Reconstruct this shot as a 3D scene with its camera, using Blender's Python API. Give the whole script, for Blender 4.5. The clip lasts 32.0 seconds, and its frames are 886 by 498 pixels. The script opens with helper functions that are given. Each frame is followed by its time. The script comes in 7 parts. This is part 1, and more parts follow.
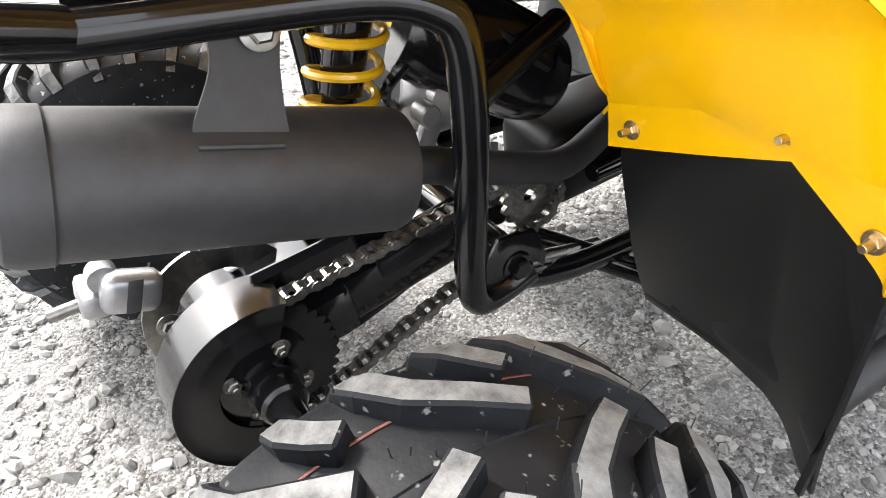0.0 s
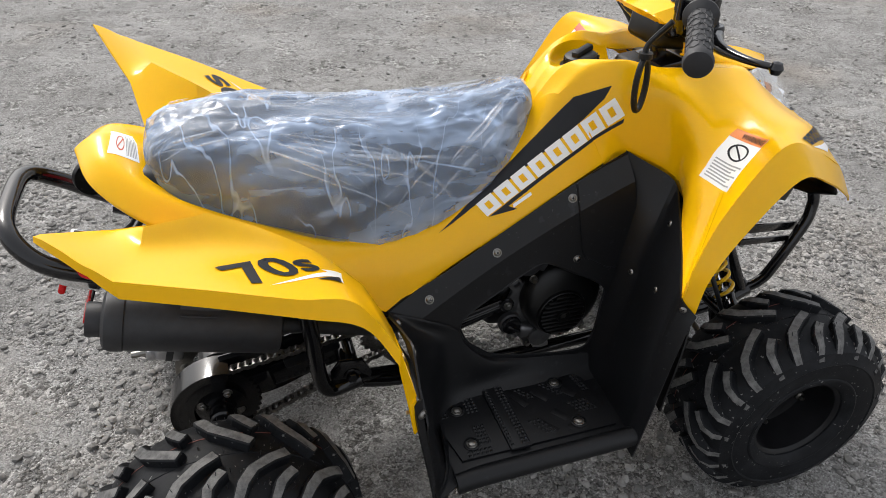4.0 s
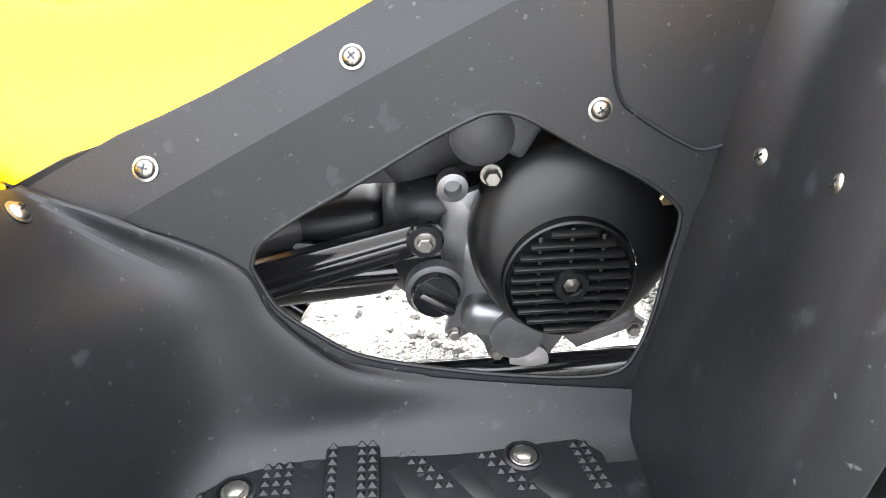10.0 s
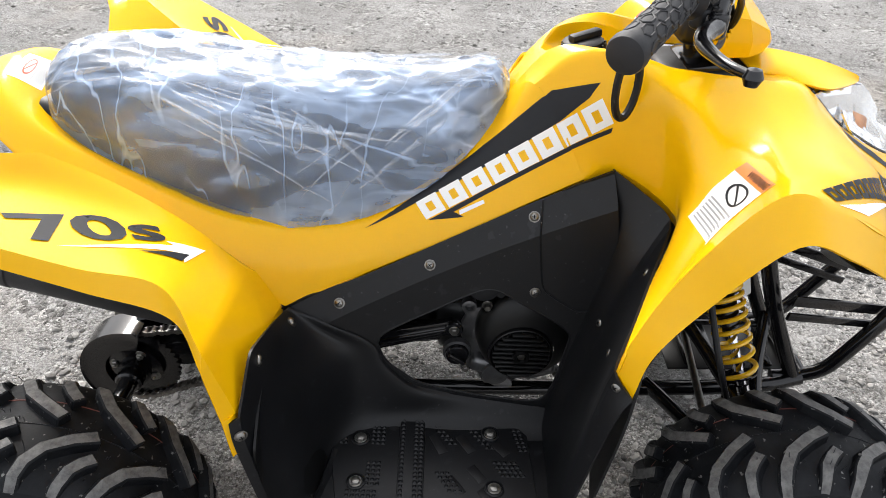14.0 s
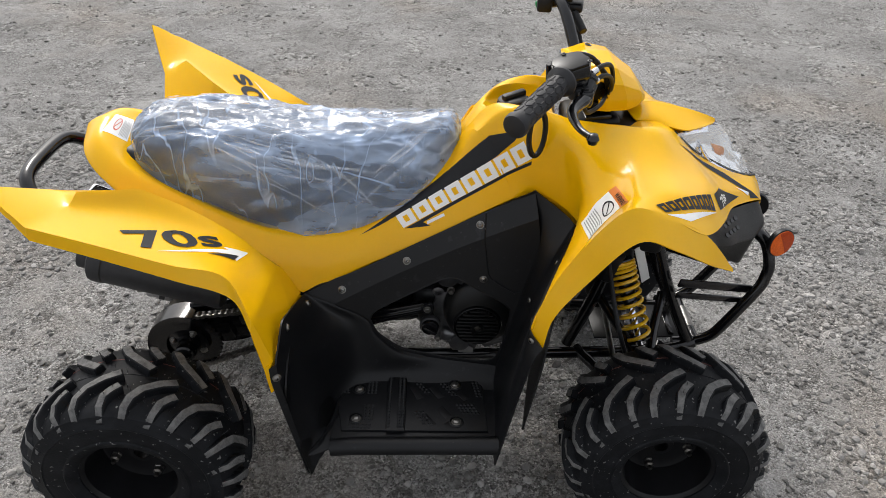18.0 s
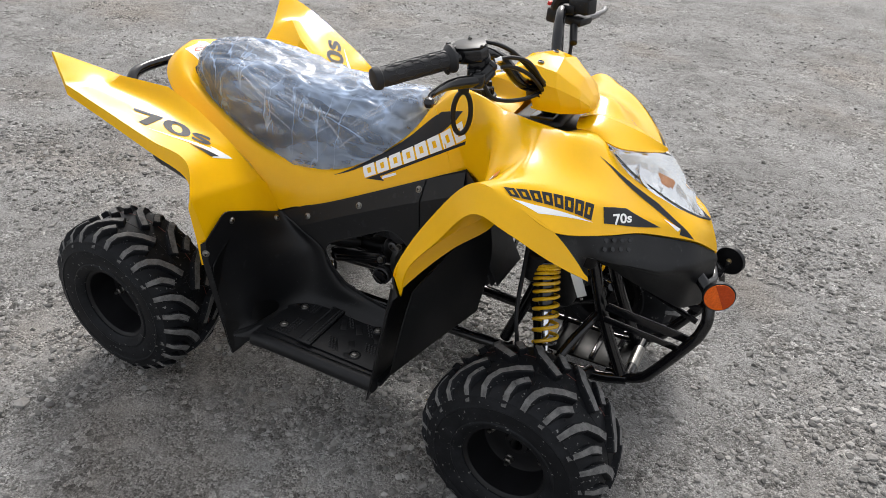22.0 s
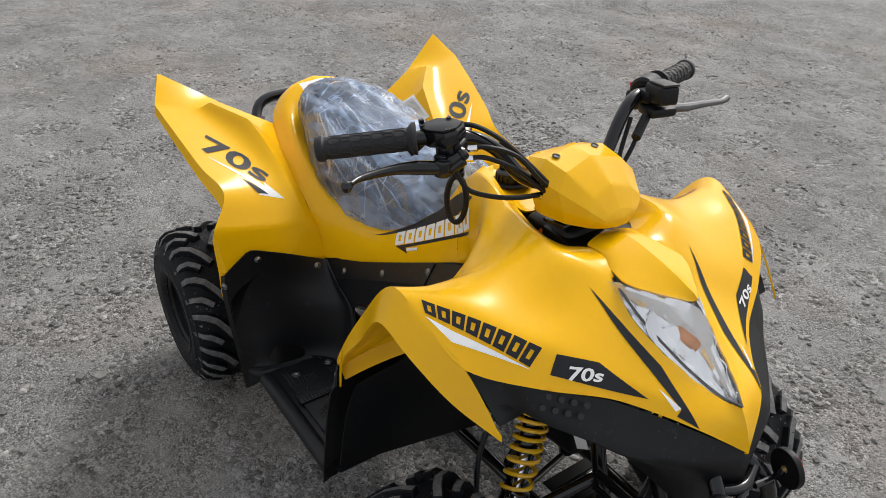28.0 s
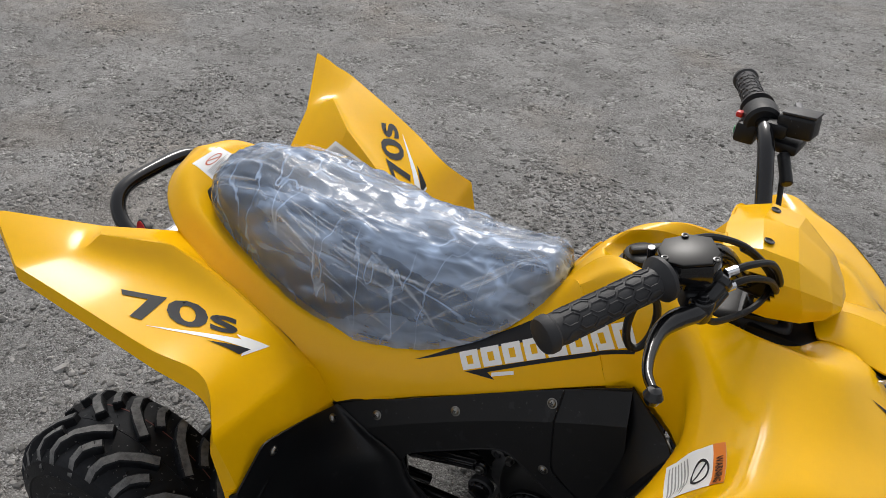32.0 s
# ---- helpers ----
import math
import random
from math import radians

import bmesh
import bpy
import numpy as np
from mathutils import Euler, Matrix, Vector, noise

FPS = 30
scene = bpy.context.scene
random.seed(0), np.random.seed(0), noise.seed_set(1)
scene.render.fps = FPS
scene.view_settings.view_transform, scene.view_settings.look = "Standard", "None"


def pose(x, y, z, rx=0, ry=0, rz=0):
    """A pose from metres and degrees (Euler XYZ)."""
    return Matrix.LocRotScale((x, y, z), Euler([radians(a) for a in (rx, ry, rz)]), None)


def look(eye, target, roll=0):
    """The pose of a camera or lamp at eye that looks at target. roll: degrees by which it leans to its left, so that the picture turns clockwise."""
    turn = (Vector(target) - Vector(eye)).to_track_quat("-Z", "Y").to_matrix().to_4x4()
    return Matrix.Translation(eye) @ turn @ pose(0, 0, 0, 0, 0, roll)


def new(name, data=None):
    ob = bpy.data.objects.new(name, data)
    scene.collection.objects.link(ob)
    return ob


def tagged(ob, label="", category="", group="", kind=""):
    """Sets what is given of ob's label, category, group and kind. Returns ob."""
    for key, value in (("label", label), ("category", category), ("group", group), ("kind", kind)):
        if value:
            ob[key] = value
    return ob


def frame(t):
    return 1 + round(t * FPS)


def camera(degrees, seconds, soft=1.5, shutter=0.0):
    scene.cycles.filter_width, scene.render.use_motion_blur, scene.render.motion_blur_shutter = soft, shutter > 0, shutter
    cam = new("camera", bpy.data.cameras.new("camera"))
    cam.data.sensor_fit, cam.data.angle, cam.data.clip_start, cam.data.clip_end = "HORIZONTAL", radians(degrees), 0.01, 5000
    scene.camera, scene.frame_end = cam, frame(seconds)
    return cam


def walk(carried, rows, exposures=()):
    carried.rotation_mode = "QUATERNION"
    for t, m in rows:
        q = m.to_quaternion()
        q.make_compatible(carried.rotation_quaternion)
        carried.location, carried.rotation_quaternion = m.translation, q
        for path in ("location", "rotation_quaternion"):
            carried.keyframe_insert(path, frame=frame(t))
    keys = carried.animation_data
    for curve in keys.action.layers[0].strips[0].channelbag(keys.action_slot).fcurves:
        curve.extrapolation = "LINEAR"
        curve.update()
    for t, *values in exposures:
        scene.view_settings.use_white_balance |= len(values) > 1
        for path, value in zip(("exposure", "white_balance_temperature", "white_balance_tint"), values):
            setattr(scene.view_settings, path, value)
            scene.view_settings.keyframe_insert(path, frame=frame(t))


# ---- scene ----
cam = camera(63.20, 32.0, soft=0.8)

# seconds, eye, target, roll
PATH = [
    (0, (-0.1157, -0.5262, 0.6277), (0.3202, 0.1651, 0.0515), -1.24),
    (0.5, (-0.1159, -0.5593, 0.6957), (0.3334, 0.1120, 0.1062), 1.08),
    (1, (-0.1284, -0.6219, 0.7922), (0.2938, 0.0594, 0.1943), 0.65),
    (1.5, (-0.1609, -0.6672, 0.8650), (0.2495, 0.0178, 0.2630), 4.36),
    (2, (-0.2143, -0.8034, 0.9803), (0.2045, -0.1329, 0.3678), 5.89),
    (2.5, (-0.2024, -0.8817, 1.0431), (0.1898, -0.1674, 0.4635), 3.73),
    (3, (-0.0773, -0.9821, 1.0903), (0.2533, -0.2273, 0.5238), 2.19),
    (3.5, (-0.0043, -1.0468, 1.1273), (0.2613, -0.2498, 0.5850), 1.20),
    (4, (0.0723, -1.0398, 1.1109), (0.3343, -0.2476, 0.5596), 0.97),
    (4.5, (0.1909, -0.9692, 1.1086), (0.4315, -0.1946, 0.5236), 4.11),
    (6.5, (0.4309, -0.6716, 0.8340), (0.4783, 0.1356, 0.2458), 2.95),
    (7, (0.4334, -0.5848, 0.6917), (0.5271, 0.2352, 0.1270), 1.23),
    (7.5, (0.4544, -0.5701, 0.6161), (0.5384, 0.2909, 0.1144), 0.18),
    (8, (0.4680, -0.5545, 0.5573), (0.5436, 0.3116, 0.0631), 0.45),
    (8.5, (0.4751, -0.5404, 0.5373), (0.5526, 0.3320, 0.0548), 0.83),
    (9, (0.4766, -0.5317, 0.5514), (0.5356, 0.3393, 0.0637), -0.75),
    (9.5, (0.4783, -0.5436, 0.5586), (0.5387, 0.3234, 0.0639), -1.19),
    (10, (0.4827, -0.5561, 0.5719), (0.5412, 0.3084, 0.0727), -1.03),
    (10.5, (0.4764, -0.5735, 0.5905), (0.5419, 0.2985, 0.1054), -0.47),
    (11, (0.4798, -0.5902, 0.6088), (0.5339, 0.2887, 0.1349), -0.77),
    (11.5, (0.4643, -0.6142, 0.6330), (0.5278, 0.2615, 0.1544), 0.98),
    (12, (0.4510, -0.6240, 0.6502), (0.5129, 0.2566, 0.1805), 0.66),
    (12.5, (0.4624, -0.6626, 0.7110), (0.5351, 0.2042, 0.2177), 2.29),
    (13, (0.4721, -0.7420, 0.8155), (0.4921, 0.1014, 0.2785), 3.32),
    (13.5, (0.4650, -0.8309, 0.9340), (0.4724, -0.0017, 0.3751), 2.45),
    (15.5, (0.4538, -1.1333, 1.1771), (0.5282, -0.3183, 0.6025), 3.77),
    (16, (0.4412, -1.1430, 1.1968), (0.5085, -0.3236, 0.6275), 3.78),
    (16.5, (0.4390, -1.1398, 1.2074), (0.5112, -0.3084, 0.6564), 3.18),
    (17, (0.4454, -1.1448, 1.2179), (0.5505, -0.3119, 0.6745), 1.98),
    (17.5, (0.4549, -1.1776, 1.2300), (0.5301, -0.3405, 0.6881), 0.57),
    (18, (0.5081, -1.2363, 1.2386), (0.5229, -0.4114, 0.6735), 1.44),
    (18.5, (0.5610, -1.2928, 1.2338), (0.5375, -0.4595, 0.6814), -0.13),
    (19, (0.6096, -1.3461, 1.2280), (0.5922, -0.5286, 0.6523), -0.22),
    (19.5, (0.6571, -1.3759, 1.2032), (0.6166, -0.5533, 0.6359), -0.43),
    (20, (0.7208, -1.3244, 1.1761), (0.6578, -0.4859, 0.6349), -1.14),
    (20.5, (0.8445, -1.2617, 1.1887), (0.6944, -0.4162, 0.6762), 0.37),
    (21, (0.9220, -1.2281, 1.2015), (0.7179, -0.4047, 0.6720), 0.89),
    (21.5, (1.0872, -1.2517, 1.2092), (0.8167, -0.4537, 0.6706), 3.09),
    (22, (1.1990, -1.2823, 1.2083), (0.8389, -0.5140, 0.6792), 4.36),
    (22.5, (1.2465, -1.2248, 1.1773), (0.8485, -0.4799, 0.6417), 2.02),
    (23, (1.3219, -1.0953, 1.1654), (0.8719, -0.3796, 0.6312), 5.15),
    (23.5, (1.3939, -0.9809, 1.1681), (0.9109, -0.3294, 0.5830), 1.28),
    (24, (1.4938, -0.8889, 1.1843), (1.0135, -0.2824, 0.5508), 5.43),
    (24.5, (1.5507, -0.8392, 1.1717), (1.0140, -0.3119, 0.5130), 4.85),
    (25, (1.5864, -0.8371, 1.1720), (1.0247, -0.3125, 0.5322), 5.19),
    (25.5, (1.5980, -0.8244, 1.1872), (1.0123, -0.3136, 0.5578), 2.89),
    (27.5, (1.5994, -0.7785, 1.2387), (0.9332, -0.2578, 0.7048), 2.49),
    (28, (1.4836, -0.7540, 1.2414), (0.7951, -0.2457, 0.7242), 2.63),
    (28.5, (1.3502, -0.7391, 1.2548), (0.6663, -0.2301, 0.7322), 2.32),
    (29, (1.2755, -0.7320, 1.2485), (0.6208, -0.1955, 0.7162), 2.63),
    (29.5, (1.2245, -0.7002, 1.2465), (0.5945, -0.1442, 0.7044), 2.94),
    (30, (1.1135, -0.6409, 1.2452), (0.5012, -0.1048, 0.6641), -0.38),
    (30.5, (1.0158, -0.6164, 1.2462), (0.4171, -0.0807, 0.6506), 0.81),
    (31, (0.8951, -0.6744, 1.2471), (0.3647, -0.0767, 0.6460), 1.59),
    (31.5, (0.7453, -0.7576, 1.2529), (0.3146, -0.0651, 0.6741), -0.04),
    (32, (0.7348, -0.8291, 1.2521), (0.3931, -0.0780, 0.6873), 3.83),
]
EXPOSURES = [(0, 2.87), (0.5, 2.62), (1, 2.36), (2, 1.5), (3, 1.1), (4, 0.85), (6.5, 1.1), (7, 1.55), (8, 3.65), (9, 4.2), (10, 4.35), (10.5, 4.2), (11, 3.6), (12, 2.55), (13, 2.08), (14.5, 1.13), (16, 0.78), (17, 0.75), (18, 0.7), (19, 0.77), (22, 0.83), (24, 0.88), (25, 0.96), (27, 0.68), (29, 0.33), (30, 0.26), (32, 0.28)]
walk(cam, [(t, look(eye, target, roll)) for t, eye, target, roll in PATH], EXPOSURES)

# ---- light: bright overcast sky, a veiled sun from behind the machine ----
SUN_ELEV, SUN_AZ = 46.0, 110.0
world = bpy.data.worlds.new("sky")
scene.world = world
world.use_nodes = True
wt = world.node_tree
sky = wt.nodes.new("ShaderNodeTexSky")
sky.sky_type, sky.sun_disc = "NISHITA", False
sky.sun_elevation, sky.sun_rotation = radians(SUN_ELEV), radians(90 - SUN_AZ)
sky.air_density, sky.dust_density, sky.ozone_density = 1.0, 6.0, 1.0
grey = wt.nodes.new("ShaderNodeHueSaturation")
grey.inputs["Saturation"].default_value = 0.35
wt.links.new(sky.outputs[0], grey.inputs["Color"])
cloud = wt.nodes.new("ShaderNodeMix")
cloud.data_type = "RGBA"
cloud.inputs[0].default_value, cloud.inputs[7].default_value = 0.5, (4.4, 4.5, 4.7, 1)
wt.links.new(grey.outputs[0], cloud.inputs[6])
wt.links.new(cloud.outputs[2], wt.nodes["Background"].inputs["Color"])
wt.nodes["Background"].inputs["Strength"].default_value = 0.14
sun = new("sun", bpy.data.lights.new("sun", "SUN"))
sun.data.energy, sun.data.angle, sun.data.color = 1.35, radians(16), (1.0, 0.97, 0.93)
sa, se = radians(SUN_AZ), radians(SUN_ELEV)
sun.matrix_world = look((3 * math.cos(sa), 3 * math.sin(sa), 3 * math.tan(se)), (0, 0, 0))


# ---- materials ----
def material(name, base, rough=0.5, metal=0.0, vary=0.0, scale=40.0, bump=0.0, bump_scale=None, second=None, coat=0.0, spec=0.5, mottle=0.5, stretch=(1, 1, 1)):
    m = bpy.data.materials.new(name)
    m.use_nodes = True
    t = m.node_tree
    b = t.nodes["Principled BSDF"]
    b.inputs["Base Color"].default_value = (*base, 1)
    b.inputs["Roughness"].default_value, b.inputs["Metallic"].default_value = rough, metal
    b.inputs["Coat Weight"].default_value, b.inputs["Specular IOR Level"].default_value = coat, spec
    b.inputs["Coat Roughness"].default_value = 0.12
    co = t.nodes.new("ShaderNodeTexCoord")
    mp = t.nodes.new("ShaderNodeMapping")
    mp.inputs["Scale"].default_value = stretch
    t.links.new(co.outputs["Object"], mp.inputs["Vector"])
    if vary or second:
        n = t.nodes.new("ShaderNodeTexNoise")
        n.inputs["Scale"].default_value, n.inputs["Detail"].default_value, n.inputs["Roughness"].default_value = scale, 8, 0.65
        t.links.new(mp.outputs[0], n.inputs["Vector"])
        r = t.nodes.new("ShaderNodeValToRGB")
        lo, hi = mottle - 0.16, mottle + 0.16
        r.color_ramp.elements[0].position, r.color_ramp.elements[1].position = lo, hi
        c2 = second or tuple(min(1, c * (1 + vary)) for c in base)
        c1 = base if second else tuple(c * (1 - vary) for c in base)
        r.color_ramp.elements[0].color, r.color_ramp.elements[1].color = (*c1, 1), (*c2, 1)
        t.links.new(n.outputs["Fac"], r.inputs["Fac"])
        t.links.new(r.outputs["Color"], b.inputs["Base Color"])
        n3 = t.nodes.new("ShaderNodeTexNoise")
        n3.inputs["Scale"].default_value, n3.inputs["Detail"].default_value = scale * 0.3, 5
        t.links.new(mp.outputs[0], n3.inputs["Vector"])
        mr = t.nodes.new("ShaderNodeMapRange")
        mr.inputs["To Min"].default_value, mr.inputs["To Max"].default_value = rough * 0.75, min(1, rough * 1.3)
        t.links.new(n3.outputs["Fac"], mr.inputs["Value"])
        t.links.new(mr.outputs[0], b.inputs["Roughness"])
    if bump:
        n2 = t.nodes.new("ShaderNodeTexNoise")
        n2.inputs["Scale"].default_value, n2.inputs["Detail"].default_value = bump_scale or scale * 4, 6
        t.links.new(mp.outputs[0], n2.inputs["Vector"])
        bp = t.nodes.new("ShaderNodeBump")
        bp.inputs["Strength"].default_value, bp.inputs["Distance"].default_value = bump, 0.002
        t.links.new(n2.outputs["Fac"], bp.inputs["Height"])
        t.links.new(bp.outputs["Normal"], b.inputs["Normal"])
    return m


YELLOW = material("yellow_plastic", (0.89, 0.485, 0.002), 0.17, vary=0.03, scale=9, bump=0.012, bump_scale=260, spec=0.34)


def let_light_through(m, colour, share):
    """Thin moulded plastic that passes some light from behind."""
    t = m.node_tree
    b = t.nodes["Principled BSDF"]
    tr = t.nodes.new("ShaderNodeBsdfTranslucent")
    tr.inputs["Color"].default_value = (*colour, 1)
    mx = t.nodes.new("ShaderNodeMixShader")
    mx.inputs[0].default_value = share
    out = t.nodes["Material Output"]
    t.links.new(b.outputs[0], mx.inputs[1])
    t.links.new(tr.outputs[0], mx.inputs[2])
    t.links.new(mx.outputs[0], out.inputs["Surface"])


let_light_through(YELLOW, (0.95, 0.5, 0.01), 0.07)
BLACK = material("black_plastic", (0.0042, 0.0045, 0.0056), 0.44, vary=0.22, scale=14, bump=0.1, bump_scale=900, spec=0.32)
SHROUD_BLACK = material("shroud_plastic", (0.0026, 0.0027, 0.003), 0.36, vary=0.2, scale=30, spec=0.32)
GLOSS = material("black_paint", (0.006, 0.006, 0.007), 0.13, vary=0.2, scale=30, bump=0.02, bump_scale=120)
SATIN = material("satin_black_paint", (0.02, 0.02, 0.022), 0.55, vary=0.25, scale=60, bump=0.1, bump_scale=900)
RUBBER = material("tyre_rubber", (0.004, 0.0046, 0.006), 0.58, second=(0.014, 0.0152, 0.018), scale=22, bump=0.15, bump_scale=300, mottle=0.6, spec=0.2)
DUSTY = material("dusty_tread_rubber", (0.04, 0.04, 0.04), 0.85, second=(0.15, 0.148, 0.144), scale=75, bump=0.4, bump_scale=350, mottle=0.45)
RIM = material("black_wheel_paint", (0.005, 0.005, 0.006), 0.45, vary=0.3, scale=30, spec=0.3)
GRIP = material("grip_rubber", (0.014, 0.014, 0.016), 0.6, vary=0.2, scale=60, bump=0.1)
ALU = material("cast_aluminium", (0.36, 0.36, 0.37), 0.38, 0.9, vary=0.12, scale=60, bump=0.12, bump_scale=500)
DARK_ALU = material("dull_aluminium", (0.16, 0.16, 0.165), 0.4, 0.9, vary=0.15, scale=60)
STEEL = material("steel", (0.23, 0.222, 0.208), 0.32, 1.0, vary=0.2, scale=120)
CHROME = material("chrome", (0.75, 0.75, 0.76), 0.08, 1.0)
REFLECTOR = material("silvered_reflector", (0.94, 0.95, 0.96), 0.16, 0.75, vary=0.02, scale=40)
ZINC = material("zinc_bolt", (0.55, 0.42, 0.24), 0.35, 1.0, vary=0.25, scale=200)
CHAIN = material("oiled_chain_steel", (0.22, 0.21, 0.2), 0.35, 1.0, vary=0.4, scale=150)
SPRING = material("yellow_spring_paint", (0.8, 0.47, 0.01), 0.25, vary=0.05, coat=0.5)
ORANGE = material("orange_lens", (0.72, 0.12, 0.01), 0.2, vary=0.2, scale=300, spec=0.3)
AMBER = material("clear_amber", (0.62, 0.27, 0.11), 0.15, 0.4, vary=0.2, scale=60)
# the orange lens again, darkened for the half that catches less light
DIM_ORANGE = material("orange_lens_dim_half", (0.42, 0.05, 0.006), 0.2, vary=0.2, scale=300, spec=0.3)
RED = material("red_reflector", (0.55, 0.01, 0.012), 0.2, vary=0.25, scale=300, spec=0.3)
VINYL = material("black_seat_vinyl", (0.016, 0.02, 0.029), 0.5, vary=0.2, scale=50, bump=0.15, bump_scale=700)
INK_W = material("white_vinyl_print", (0.82, 0.82, 0.8), 0.35, vary=0.03, scale=30, coat=0.2)
INK_B = material("black_vinyl_print", (0.014, 0.015, 0.018), 0.5, vary=0.1, scale=30, spec=0.25)
INK_G = material("grey_print", (0.3, 0.3, 0.3), 0.5)
INK_O = material("orange_print", (0.75, 0.2, 0.02), 0.4)
INK_R = material("red_print", (0.55, 0.09, 0.03), 0.4)
RED_LINE = material("faded_red_line", (0.13, 0.035, 0.025), 0.6)
RED_SW = material("red_switch", (0.5, 0.01, 0.01), 0.35)
GREEN_SW = material("green_switch", (0.01, 0.25, 0.08), 0.35)
STONE = material("gravel_stone", (0.17, 0.162, 0.15), 0.9, second=(0.32, 0.31, 0.295), scale=25, bump=0.3, bump_scale=200)


def island_tint(m, lo, hi):
    """Tone that changes from stone to stone."""
    t = m.node_tree
    g = t.nodes.new("ShaderNodeNewGeometry")
    r = t.nodes.new("ShaderNodeMapRange")
    r.inputs["To Min"].default_value, r.inputs["To Max"].default_value = lo, hi
    t.links.new(g.outputs["Random Per Island"], r.inputs["Value"])
    mx = t.nodes.new("ShaderNodeMix")
    mx.data_type, mx.blend_type = "RGBA", "MULTIPLY"
    mx.inputs[0].default_value = 1.0
    b = t.nodes["Principled BSDF"]
    src = b.inputs["Base Color"].links[0].from_socket
    t.links.new(src, mx.inputs[6])
    t.links.new(r.outputs[0], mx.inputs[7])
    t.links.new(mx.outputs[2], b.inputs["Base Color"])


island_tint(STONE, 0.4, 1.32)


def dust_specks(m, scale, cut, colour):
    """Scattered specks of dried dust on a dark surface."""
    t = m.node_tree
    b = t.nodes["Principled BSDF"]
    co = t.nodes.new("ShaderNodeTexCoord")
    n = t.nodes.new("ShaderNodeTexNoise")
    n.inputs["Scale"].default_value, n.inputs["Detail"].default_value = scale, 2
    t.links.new(co.outputs["Object"], n.inputs["Vector"])
    r = t.nodes.new("ShaderNodeMapRange")
    r.inputs["From Min"].default_value, r.inputs["From Max"].default_value = cut, cut + 0.05
    t.links.new(n.outputs["Fac"], r.inputs["Value"])
    mx = t.nodes.new("ShaderNodeMix")
    mx.data_type = "RGBA"
    t.links.new(r.outputs[0], mx.inputs[0])
    t.links.new(b.inputs["Base Color"].links[0].from_socket, mx.inputs[6])
    mx.inputs[7].default_value = (*colour, 1)
    t.links.new(mx.outputs[2], b.inputs["Base Color"])


dust_specks(RUBBER, 120, 0.67, (0.16, 0.16, 0.155))
dust_specks(BLACK, 55, 0.66, (0.011, 0.012, 0.014))
dust_specks(BLACK, 190, 0.7, (0.035, 0.036, 0.037))


